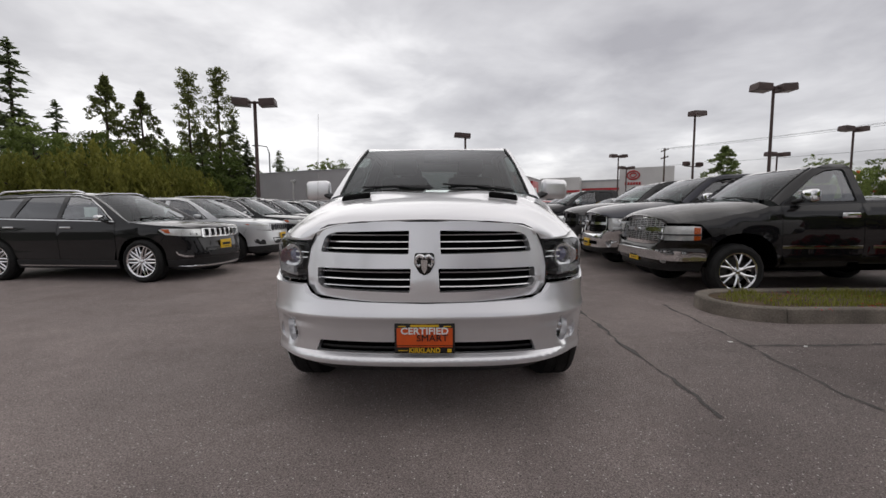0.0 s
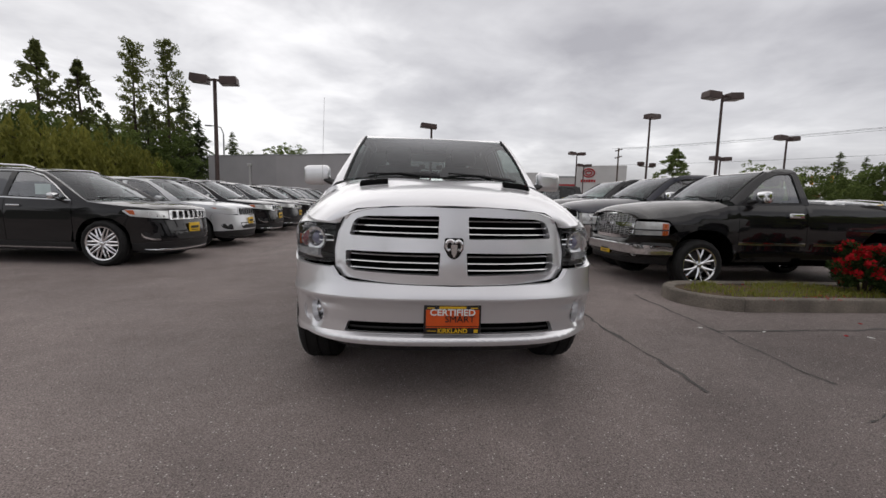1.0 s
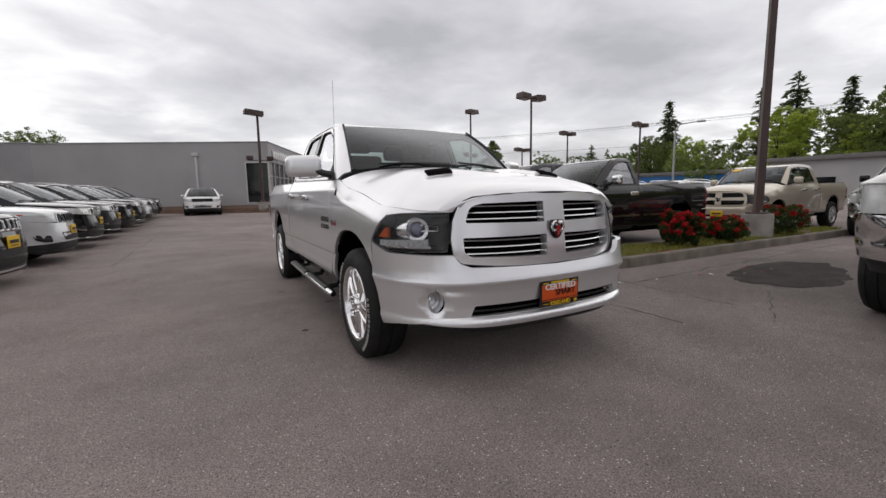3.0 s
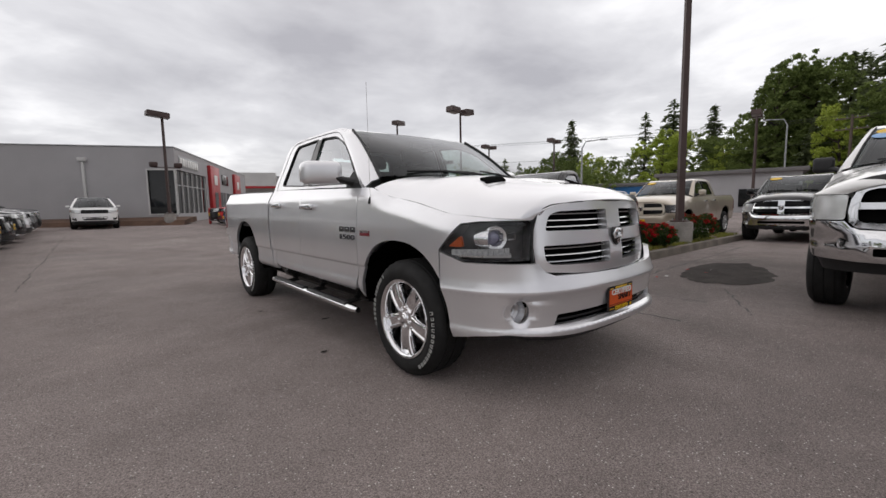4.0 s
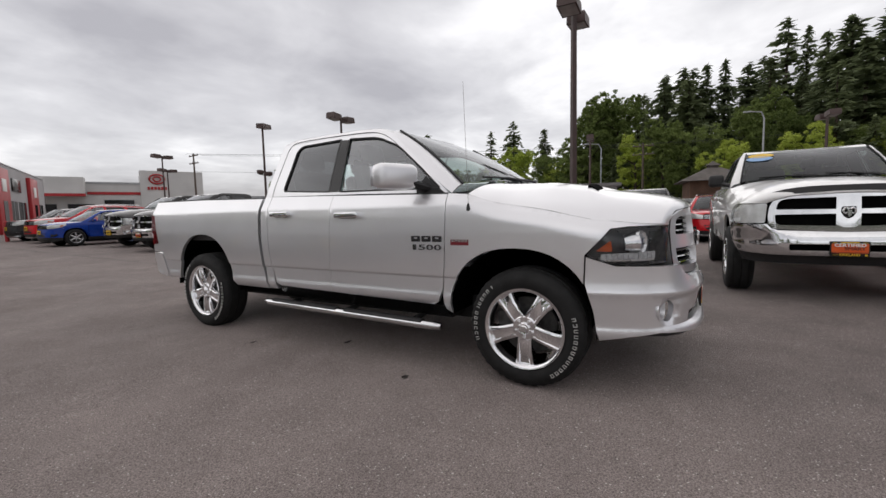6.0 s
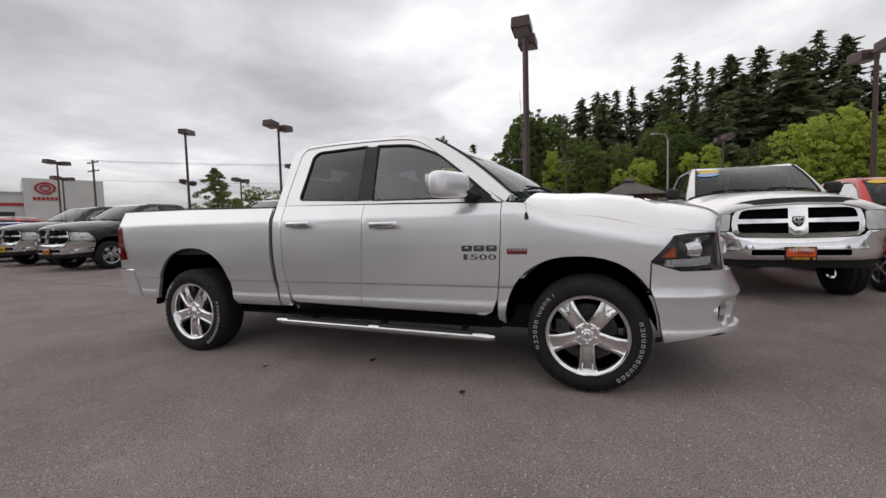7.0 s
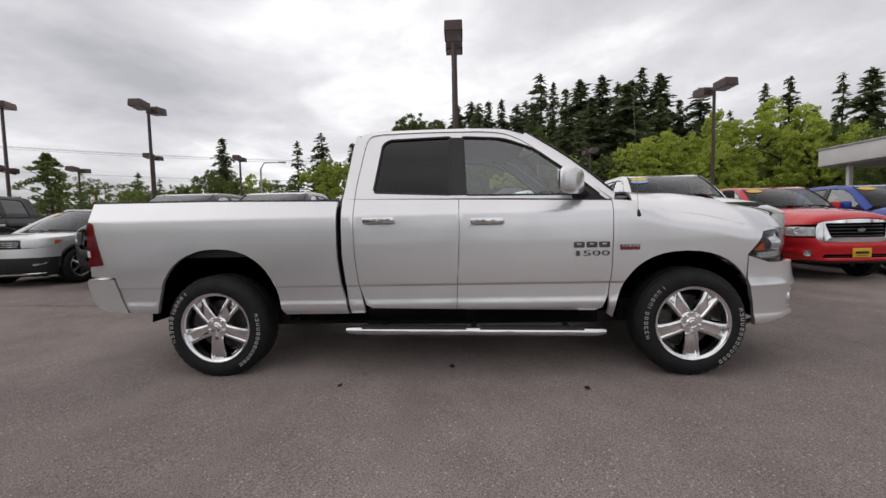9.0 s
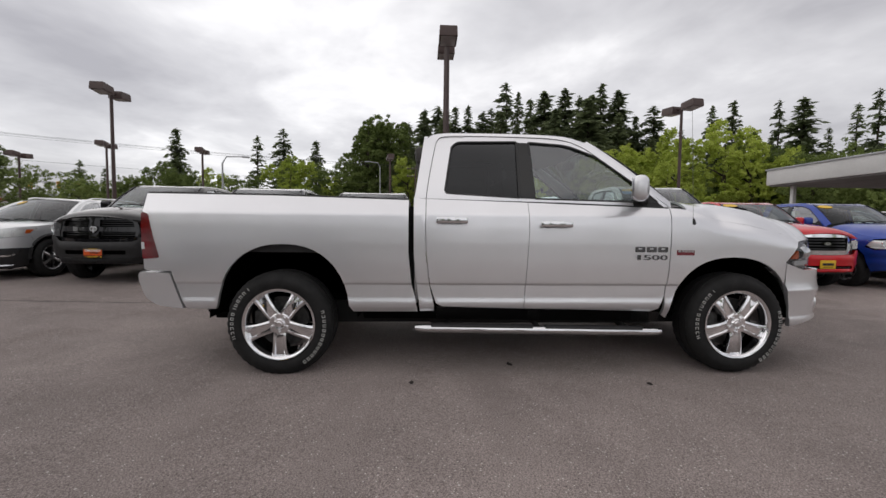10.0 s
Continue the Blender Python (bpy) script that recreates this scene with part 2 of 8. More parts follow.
def asphalt_material():
    """Worn asphalt: stone grain, pale chips, broad stains, hairline cracks."""
    m = bpy.data.materials.new("worn_asphalt")
    m.use_nodes = True
    n, l = m.node_tree.nodes, m.node_tree.links
    p = n["Principled BSDF"]
    tex = n.new("ShaderNodeTexCoord")

    def noise_tex(scale, detail=4.0, rough=0.55):
        k = n.new("ShaderNodeTexNoise")
        k.inputs["Scale"].default_value, k.inputs["Detail"].default_value, k.inputs["Roughness"].default_value = scale, detail, rough
        l.new(tex.outputs["Object"], k.inputs["Vector"])
        return k.outputs[0]

    def span(v, a, b, c, d):
        k = n.new("ShaderNodeMapRange")
        for i, x in enumerate((a, b, c, d)):
            k.inputs[i + 1].default_value = x
        l.new(v, k.inputs[0])
        return k.outputs[0]

    def mul(a, b):
        k = n.new("ShaderNodeMath")
        k.operation = "MULTIPLY"
        l.new(a, k.inputs[0])
        l.new(b, k.inputs[1])
        return k.outputs[0]

    stains = span(noise_tex(0.22, 6, 0.62), 0.3, 0.7, 0.78, 1.20)
    patches = span(noise_tex(1.6, 7, 0.68), 0.3, 0.7, 0.84, 1.14)
    grain = span(noise_tex(120, 3, 0.6), 0.32, 0.68, 0.55, 1.45)
    fine_grain = span(noise_tex(260, 2), 0.3, 0.7, 0.62, 1.38)
    front_dist = n.new("ShaderNodeVectorMath")
    front_dist.operation = "DISTANCE"
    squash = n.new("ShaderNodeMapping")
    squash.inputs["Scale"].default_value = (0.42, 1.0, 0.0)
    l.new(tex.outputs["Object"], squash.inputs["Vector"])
    l.new(squash.outputs[0], front_dist.inputs[0])
    front_dist.inputs[1].default_value = (0.55, 0.6, 0)
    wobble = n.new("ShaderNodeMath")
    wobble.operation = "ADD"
    l.new(front_dist.outputs["Value"], wobble.inputs[0])
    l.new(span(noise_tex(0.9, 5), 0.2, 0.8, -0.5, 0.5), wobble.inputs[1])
    # soft-edged darker oval in front of the parked truck
    blotchy = span(wobble.outputs[0], 0.6, 2.0, 0.80, 1.0)
    # second darker oval between the island and the second row
    island_dist = n.new("ShaderNodeVectorMath")
    island_dist.operation = "DISTANCE"
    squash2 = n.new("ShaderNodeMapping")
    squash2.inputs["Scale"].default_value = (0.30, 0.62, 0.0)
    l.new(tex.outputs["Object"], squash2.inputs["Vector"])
    l.new(squash2.outputs[0], island_dist.inputs[0])
    island_dist.inputs[1].default_value = (1.50, 1.80, 0)
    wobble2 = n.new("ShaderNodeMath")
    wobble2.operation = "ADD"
    l.new(island_dist.outputs["Value"], wobble2.inputs[0])
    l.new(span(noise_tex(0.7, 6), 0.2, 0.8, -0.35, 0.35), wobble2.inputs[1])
    blotchy = mul(blotchy, span(wobble2.outputs[0], 0.55, 1.25, 0.58, 1.0))
    value = mul(mul(mul(stains, blotchy), patches), mul(grain, fine_grain))
    cells = n.new("ShaderNodeTexVoronoi")
    cells.inputs["Scale"].default_value = 66
    l.new(tex.outputs["Object"], cells.inputs["Vector"])
    split_ = n.new("ShaderNodeSeparateColor")
    l.new(cells.outputs["Color"], split_.inputs[0])
    chips = mul(span(split_.outputs[0], 0.88, 0.885, 0, 1), span(cells.outputs["Distance"], 0.16, 0.28, 1, 0))
    # open pores where stones have come out
    value = mul(value, span(mul(span(split_.outputs[1], 0.84, 0.845, 0, 1), span(cells.outputs["Distance"], 0.18, 0.34, 1, 0)), 0, 1, 1.04, 0.40))
    # scattered larger pebbles in the surface
    stones = n.new("ShaderNodeTexVoronoi")
    stones.inputs["Scale"].default_value = 24
    l.new(tex.outputs["Object"], stones.inputs["Vector"])
    split2 = n.new("ShaderNodeSeparateColor")
    l.new(stones.outputs["Color"], split2.inputs[0])
    pebbles = mul(span(split2.outputs[0], 0.90, 0.905, 0, 1), span(stones.outputs["Distance"], 0.07, 0.17, 0.8, 0))
    either = n.new("ShaderNodeMath")
    either.operation = "MAXIMUM"
    l.new(chips, either.inputs[0])
    l.new(pebbles, either.inputs[1])
    chips = either.outputs[0]
    base = n.new("ShaderNodeVectorMath")
    base.operation = "SCALE"
    base.inputs[0].default_value = (0.282, 0.240, 0.226)
    p.inputs["Specular IOR Level"].default_value = 0.2
    p.inputs["Diffuse Roughness"].default_value = 1.0
    l.new(value, base.inputs["Scale"])
    mix = n.new("ShaderNodeMix")
    mix.data_type = "RGBA"
    mix.inputs[7].default_value = (0.78, 0.74, 0.70, 1)
    l.new(chips, mix.inputs[0])
    l.new(base.outputs[0], mix.inputs[6])
    l.new(mix.outputs[2], p.inputs["Base Color"])
    l.new(span(noise_tex(0.5), 0.3, 0.7, 0.62, 0.88), p.inputs["Roughness"])
    bump = n.new("ShaderNodeBump")
    bump.inputs["Strength"].default_value, bump.inputs["Distance"].default_value = 0.8, 0.006
    l.new(grain, bump.inputs["Height"])
    l.new(bump.outputs[0], p.inputs["Normal"])
    return m


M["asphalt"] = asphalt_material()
M["tar"] = material("tar_seam", (0.075, 0.067, 0.063), rough=0.7, vary=0.4, scale=6, grain=0.3, bump=0.4)
M["damp"] = material("faint_asphalt_stain", (0.056, 0.050, 0.046), rough=0.9, spec=0.15, vary=0.4, scale=3, grain=0.4, grain_scale=95, bump=0.5, bump_scale=95)
M["wet"] = material("oily_asphalt_stain", (0.046, 0.040, 0.037), rough=0.9, spec=0.15, vary=0.4, scale=3, grain=0.35, grain_scale=95, bump=0.5, bump_scale=95)
M["verge"] = material("woodland_ground", (0.035, 0.045, 0.018), rough=0.95, vary=0.5, scale=0.3, grain=0.4, grain_scale=3)
M["soil"] = material("bark_mulch", (0.12, 0.085, 0.05), rough=0.95, vary=0.4, scale=5, grain=0.35, grain_scale=50, bump=0.6, bump_scale=60)
M["mulch_bank"] = material("brown_mulch_bank", (0.13, 0.075, 0.05), rough=0.95, vary=0.4, scale=1.5, grain=0.3, grain_scale=20)
M["wall_grey"] = material("grey_painted_wall", (0.43, 0.422, 0.432), rough=0.8, vary=0.10, scale=0.5, grain=0.05, grain_scale=20, bump=0.1, bump_scale=60)
M["wall_dark"] = material("darker_grey_wall", (0.395, 0.388, 0.40), rough=0.8, vary=0.10, scale=0.5, grain=0.05, grain_scale=20)
M["wall_white"] = material("white_rendered_wall", (0.62, 0.62, 0.61), rough=0.75, vary=0.12, scale=0.4, grain=0.04, grain_scale=15)
M["panel_red"] = material("red_cladding_panel", (0.42, 0.015, 0.02), rough=0.4, vary=0.15, scale=1)
M["shop_glass"] = material("dark_shop_glass", (0.012, 0.014, 0.016), rough=0.06, vary=0.4, scale=1.2)
M["roof_grey"] = material("grey_roof", (0.20, 0.19, 0.19), rough=0.85, vary=0.2, scale=1, grain=0.1)
M["shingle"] = material("brown_shingle_roof", (0.12, 0.105, 0.095), rough=0.9, vary=0.3, scale=2.0, grain=0.25, grain_scale=14)
M["metal_grey"] = material("galvanised_steel", (0.42, 0.43, 0.44), rough=0.5, metal=0.6, vary=0.2, scale=3)
M["wood_pole"] = material("weathered_pole_wood", (0.13, 0.10, 0.08), rough=0.9, vary=0.35, scale=2, grain=0.2, grain_scale=20)
M["cable"] = material("black_cable", (0.03, 0.03, 0.032), rough=0.7, vary=0.2, scale=2)
M["signal_yellow"] = material("yellow_signal_housing", (0.62, 0.33, 0.02), rough=0.5, vary=0.15, scale=6)
M["signal_red"] = material("red_signal_lens", (0.6, 0.03, 0.02), rough=0.3, vary=0.1, scale=10)
M["cloth_white"] = material("white_paper", (0.72, 0.73, 0.72), rough=0.7, vary=0.1, scale=8)
M["blue_awning"] = material("blue_sign_band", (0.02, 0.16, 0.42), rough=0.5, vary=0.15, scale=0.6)


# ---- mesh helpers ----
def own_normals(me):
    """Shades a panel's face by the normals of the surface that it was cut from."""
    nv, nl, nf = len(me.vertices), len(me.loops), len(me.polygons)
    own, main, corner = np.zeros(nv * 3), np.zeros(nf, int), np.zeros(nl * 3)
    me.attributes["own_normal"].data.foreach_get("vector", own)
    me.attributes["main"].data.foreach_get("value", main)
    me.corner_normals.foreach_get("vector", corner)
    lv, ls, lt = np.zeros(nl, int), np.zeros(nf, int), np.zeros(nf, int)
    me.loops.foreach_get("vertex_index", lv)
    me.polygons.foreach_get("loop_start", ls)
    me.polygons.foreach_get("loop_total", lt)
    corner, own = corner.reshape(-1, 3), own.reshape(-1, 3)
    lf = np.repeat(main, lt)
    mine = own[lv]
    use = (lf == 1) & (np.linalg.norm(mine, axis=1) > 0.5)
    corner[use] = mine[use]
    me.attributes.remove(me.attributes["own_normal"])
    me.attributes.remove(me.attributes["main"])
    me.normals_split_custom_set(corner.tolist())


def part(name, bm, mat, parent=None, label="", sharp=32, m=None):
    """Links a bmesh (or a mesh) as one object under a thing or a part."""
    if isinstance(bm, bpy.types.Mesh):
        me = bm
    else:
        me = bpy.data.meshes.new(name)
        for f in bm.faces:
            f.smooth = True
        bm.to_mesh(me)
        bm.free()
        me.set_sharp_from_angle(angle=radians(sharp))
        if "own_normal" in me.attributes:
            own_normals(me)
        for one in mat if isinstance(mat, (list, tuple)) else (mat,):
            me.materials.append(one)
    ob = new(name, me)
    if parent:
        ob.parent = parent
    if m is not None:
        ob.matrix_basis = m
    if label:
        tagged(ob, label)
    return ob


def thing(name, m, label, category, group="", kind=""):
    return tagged_empty(new(name), m, label, category, group, kind)


def tagged_empty(ob, m, label, category, group, kind):
    ob.matrix_basis = m
    ob.empty_display_size = 0.2
    return tagged(ob, label, category, group, kind)


def box(bm, x0, x1, y0, y1, z0, z1, bevel=0.0, m=None, segs=2):
    made = bmesh.ops.create_cube(bm, size=1.0, matrix=Matrix.LocRotScale(((x0 + x1) / 2, (y0 + y1) / 2, (z0 + z1) / 2), None, (abs(x1 - x0), abs(y1 - y0), abs(z1 - z0))))
    verts = made["verts"]
    if bevel:
        edges = list({e for v in verts for e in v.link_edges})
        out = bmesh.ops.bevel(bm, geom=edges, offset=bevel, segments=segs, affect="EDGES", profile=0.5)
        verts = list({v for f in out["faces"] for v in f.verts} | {v for v in verts if v.is_valid})
    if m is not None:
        bmesh.ops.transform(bm, matrix=m, verts=[v for v in verts if v.is_valid])
    return bm


def boxed(*args, **kw):
    return box(bmesh.new(), *args, **kw)


def lathe(bm, profile, segs=48, m=None, ripple=None):
    """Revolves (axial, radius) points about the x axis."""
    rings = []
    for k in range(segs):
        a = 2 * math.pi * k / segs
        ring = []
        for i, (x, r) in enumerate(profile):
            rr = r + (ripple(k, i) if ripple else 0)
            p = Vector((x, rr * math.cos(a), rr * math.sin(a)))
            ring.append(bm.verts.new(m @ p if m is not None else p))
        rings.append(ring)
    for k in range(segs):
        a, b = rings[k], rings[(k + 1) % segs]
        for i in range(len(profile) - 1):
            bm.faces.new((a[i], a[i + 1], b[i + 1], b[i]))
    return bm


def tube(bm, path, radius, sides=8, cap=True, squash=1.0):
    """A round bar along a path of points; radius may be a list."""
    path = [Vector(p) for p in path]
    rad = radius if isinstance(radius, (list, tuple)) else [radius] * len(path)
    rings = []
    for i, p in enumerate(path):
        d = (path[min(i + 1, len(path) - 1)] - path[max(i - 1, 0)]).normalized()
        up = Vector((0, 0, 1)) if abs(d.z) < 0.9 else Vector((0, 1, 0))
        a = d.cross(up).normalized()
        b = a.cross(d)
        rings.append([bm.verts.new(p + float(rad[i]) * (a * math.cos(2 * math.pi * k / sides) + squash * b * math.sin(2 * math.pi * k / sides))) for k in range(sides)])
    for r0, r1 in zip(rings, rings[1:]):
        for k in range(sides):
            bm.faces.new((r0[k], r0[(k + 1) % sides], r1[(k + 1) % sides], r1[k]))
    if cap:
        bm.faces.new(rings[0][::-1])
        bm.faces.new(rings[-1])
    return bm


def sheet(bm, rows):
    """A surface over a grid of points."""
    vs = [[bm.verts.new(p) for p in row] for row in rows]
    for a, b in zip(vs, vs[1:]):
        for i in range(len(a) - 1):
            bm.faces.new((a[i], a[i + 1], b[i + 1], b[i]))
    return vs


def thick(bm, amount):
    bmesh.ops.recalc_face_normals(bm, faces=bm.faces)
    bmesh.ops.solidify(bm, geom=bm.faces[:], thickness=amount)
    return bm


def prism(bm, outline, depth, place):
    """Extrudes a 2D outline; place(u, v, w) maps into space, w runs from 0 to depth."""
    a = [bm.verts.new(place(u, v, 0)) for u, v in outline]
    b = [bm.verts.new(place(u, v, depth)) for u, v in outline]
    bm.faces.new(a)
    bm.faces.new(b[::-1])
    for i in range(len(a)):
        j = (i + 1) % len(a)
        bm.faces.new((a[j], a[i], b[i], b[j]))
    bmesh.ops.recalc_face_normals(bm, faces=bm.faces)
    return bm


def smooth_table(points, n=12):
    """Points of a rising table, filled in by a monotone cubic."""
    p = np.array(points, float)
    x, y = p[:, 0], p[:, 1]
    h, d = np.diff(x), np.diff(y) / np.diff(x)
    m = np.zeros(len(x))
    m[0], m[-1] = d[0], d[-1]
    for i in range(1, len(x) - 1):
        if d[i - 1] * d[i] > 0:
            w1, w2 = 2 * h[i] + h[i - 1], h[i] + 2 * h[i - 1]
            m[i] = (w1 + w2) / (w1 / d[i - 1] + w2 / d[i])
    xs, ys = [], []
    for i in range(len(h)):
        for t in np.linspace(0, 1, n, endpoint=False):
            xs.append(x[i] + t * h[i])
            ys.append(y[i] * (1 + 2 * t) * (1 - t) ** 2 + m[i] * h[i] * t * (1 - t) ** 2 + y[i + 1] * t * t * (3 - 2 * t) + m[i + 1] * h[i] * t * t * (t - 1))
    return np.array(xs + [x[-1]]), np.array(ys + [y[-1]])


def curve_through(points, n=10):
    """A Catmull-Rom curve through 2D or 3D points."""
    p = [np.array(q, float) for q in points]
    p = [2 * p[0] - p[1]] + p + [2 * p[-1] - p[-2]]
    out = []
    for i in range(1, len(p) - 2):
        for t in np.linspace(0, 1, n, endpoint=False):
            out.append(0.5 * (2 * p[i] + (p[i + 1] - p[i - 1]) * t + (2 * p[i - 1] - 5 * p[i] + 4 * p[i + 1] - p[i + 2]) * t ** 2 + (3 * p[i] - p[i - 1] - 3 * p[i + 1] + p[i + 2]) * t ** 3))
    out.append(p[-2])
    return out


def rounded(points, r, n=5):
    """A polygon with its corners rounded; r: one radius or one for each corner."""
    pts = [Vector(p) for p in points]
    out = []
    for i, c in enumerate(pts):
        a, b = pts[i - 1] - c, pts[(i + 1) % len(pts)] - c
        rr = r[i] if isinstance(r, (list, tuple)) else r
        rr = min(rr, a.length * 0.45, b.length * 0.45)
        if rr < 1e-4:
            out.append(tuple(c))
            continue
        p, q = c + a.normalized() * rr, c + b.normalized() * rr
        for k in range(n + 1):
            t = k / n
            out.append(tuple((1 - t) ** 2 * p + 2 * t * (1 - t) * c + t * t * q))
    return out


def inside(poly, x, y):
    px, py = np.array(poly).T
    qx, qy = np.roll(px, -1), np.roll(py, -1)
    hit = np.zeros(len(x), bool)
    for a, b, c, d in zip(px, py, qx, qy):
        if b != d:
            hit ^= ((b > y) != (d > y)) & (x < (c - a) * (y - b) / (d - b) + a)
    return hit


def resample(poly, step):
    out = []
    for i, p in enumerate(poly):
        q = poly[(i + 1) % len(poly)]
        n = max(1, int(math.hypot(q[0] - p[0], q[1] - p[1]) / step))
        out += [(p[0] + (q[0] - p[0]) * k / n, p[1] + (q[1] - p[1]) * k / n) for k in range(n)]
    return out


def patch(bm, outline, fn, step=0.06, holes=(), lip=0.02, step_v=None, vlim=(-9.0, 9.0)):
    """A panel: the outline (less the holes) in a 2D domain, laid on a surface by fn(u, v, depth), with its edges turned inwards by lip."""
    from mathutils.geometry import delaunay_2d_cdt
    step_v = step_v or step
    own = bm.verts.layers.float_vector.get("own_normal") or bm.verts.layers.float_vector.new("own_normal")
    main = bm.faces.layers.int.get("main") or bm.faces.layers.int.new("main")
    loops = [resample(outline, step)] + [resample(h, step) for h in holes]
    us, vs = [p[0] for p in outline], [p[1] for p in outline]
    gu, gv = np.meshgrid(np.arange(min(us) + step * 0.37, max(us), step), np.arange(min(vs) + step_v * 0.41, max(vs), step_v))
    gu, gv = gu.ravel(), gv.ravel()
    keep = inside(loops[0], gu, gv)
    for h in loops[1:]:
        keep &= ~inside(h, gu, gv)
    gu, gv = gu[keep], gv[keep]
    rim = np.array([p for lo in loops for p in lo])
    if len(gu):
        d = np.min((gu[:, None] - rim[None, :, 0]) ** 2 / step ** 2 + (gv[:, None] - rim[None, :, 1]) ** 2 / step_v ** 2, axis=1)
        gu, gv = gu[d > 0.16], gv[d > 0.16]
    pts, edges, k = [], [], 0
    for lo in loops:
        pts += [Vector(p) for p in lo]
        edges += [(k + i, k + (i + 1) % len(lo)) for i in range(len(lo))]
        k += len(lo)
    pts += [Vector((a, b)) for a, b in zip(gu, gv)]
    v2, _, f2, *_ = delaunay_2d_cdt(pts, edges, [], 0, 1e-6)
    cen = np.array([[sum(v2[i][0] for i in f) / 3, sum(v2[i][1] for i in f) / 3] for f in f2])
    ok = inside(loops[0], cen[:, 0], cen[:, 1])
    for h in loops[1:]:
        ok &= ~inside(h, cen[:, 0], cen[:, 1])
    used = {i for f, o in zip(f2, ok) if o for i in f}
    mid = cen[ok][len(cen[ok]) // 2] if ok.any() else (0, 0)
    out = Vector(fn(mid[0], mid[1], 0)) - Vector(fn(mid[0], mid[1], 0.02))
    vert = {i: bm.verts.new(fn(v2[i][0], v2[i][1], 0)) for i in used}
    faces = [bm.faces.new([vert[i] for i in f]) for f, o in zip(f2, ok) if o]
    bm.normal_update()
    score = sum(f.normal.dot(out) * f.calc_area() for f in faces)
    if score < 0:
        bmesh.ops.reverse_faces(bm, faces=faces)
    # smooth shading follows the surface itself, not its triangles
    e = 0.006
    for i, v in vert.items():
        a, b = v2[i][0], v2[i][1]
        b0, b1 = max(vlim[0], b - e), min(vlim[1], b + e)
        nv = (Vector(fn(a + e, b, 0)) - Vector(fn(a - e, b, 0))).cross(Vector(fn(a, b1, 0)) - Vector(fn(a, b0, 0)))
        nv.normalize()
        mean = sum((f.normal for f in v.link_faces), Vector())
        v[own] = nv if nv.dot(mean) > 0 else -nv
    for f in faces:
        f[main] = 1
    if lip:
        back = {}
        inv = {v: i for i, v in vert.items()}
        mine = set(faces)
        rims = [(l.vert, l.link_loop_next.vert) for f in faces for l in f.loops if len(l.edge.link_faces) == 1]
        for a, b in rims:
            for v in (a, b):
                if v not in back:
                    i = inv[v]
                    back[v] = bm.verts.new(fn(v2[i][0], v2[i][1], lip))
            bm.faces.new((b, a, back[a], back[b]))
    return bm


def text_mesh(body, size, mat, parent, m, name="lettering", depth=0.002, width=None, bold=0.0):
    """Letters in the built-in font, turned into a mesh."""
    c = bpy.data.curves.new(name, "FONT")
    c.body, c.size, c.extrude, c.align_x, c.align_y, c.resolution_u = body, size, depth, "CENTER", "CENTER", 3
    c.offset = bold * size
    ob = bpy.data.objects.new(name, c)
    scene.collection.objects.link(ob)
    me = bpy.data.meshes.new_from_object(ob.evaluated_get(bpy.context.evaluated_depsgraph_get()))
    bpy.data.objects.remove(ob)
    bpy.data.curves.remove(c)
    me.materials.clear()
    me.materials.append(mat)
    if width:
        xs = [v.co.x for v in me.vertices]
        k = width / (max(xs) - min(xs))
        for v in me.vertices:
            v.co.x *= k
    return part(name, me, mat, parent, m=m)


# ---- vehicle bodies ----
class Shell:
    """The outer skin of a vehicle: a plan outline wrapped round nose and side, with an upright section that swells and draws in."""

    def __init__(self, plan, front, side, corner=(0.45, 0.95)):
        c = curve_through(plan, 14)
        self.x, self.s = np.array([p[0] for p in c]), np.array([p[1] for p in c])
        self.u = np.concatenate([[0], np.cumsum(np.hypot(np.diff(self.x), np.diff(self.s)))])
        self.front, self.side, self.corner = tuple(np.array(front, float).T), smooth_table(side), corner

    def ux(self, x):
        i = int(np.argmax(self.x))
        return float(np.interp(x, self.x[:i + 1], self.u[:i + 1]))

    def us(self, s):
        return float(np.interp(s, self.s, self.u))

    def pos(self, u, z, d=0.0):
        a, sg = abs(u), 1 if u >= 0 else -1
        x, s = np.interp(a, self.u, self.x), np.interp(a, self.u, self.s)
        x1, s1 = np.interp(a + 0.03, self.u, self.x), np.interp(a + 0.03, self.u, self.s)
        x0, s0 = np.interp(max(a - 0.03, 0), self.u, self.x), np.interp(max(a - 0.03, 0), self.u, self.s)
        tx, ts = x1 - x0, s1 - s0
        k = math.hypot(tx, ts) or 1
        nx, ns = ts / k, -tx / k
        if a < 0.02:
            nx, ns = 0, -1
        w = min(1, max(0, (a - self.corner[0]) / (self.corner[1] - self.corner[0])))
        w = w * w * (3 - 2 * w)
        off = (1 - w) * np.interp(z, *self.front) + w * np.interp(z, *self.side) - d
        return (sg * (x + nx * off), s + ns * off, z)


def arch(shell, c, z0, a, b, zlow, n=22, e=2.3):
    """The outline of a wheel arch from rear foot to front foot, in the wrapped domain."""
    out = []
    for k in range(n + 1):
        t = math.pi * k / n
        co, si = math.cos(t), math.sin(t)
        s = c + a * math.copysign(abs(co) ** (2 / e), co)
        z = z0 + b * abs(si) ** (2 / e)
        out.append((shell.us(s), max(z, zlow)))
    return out


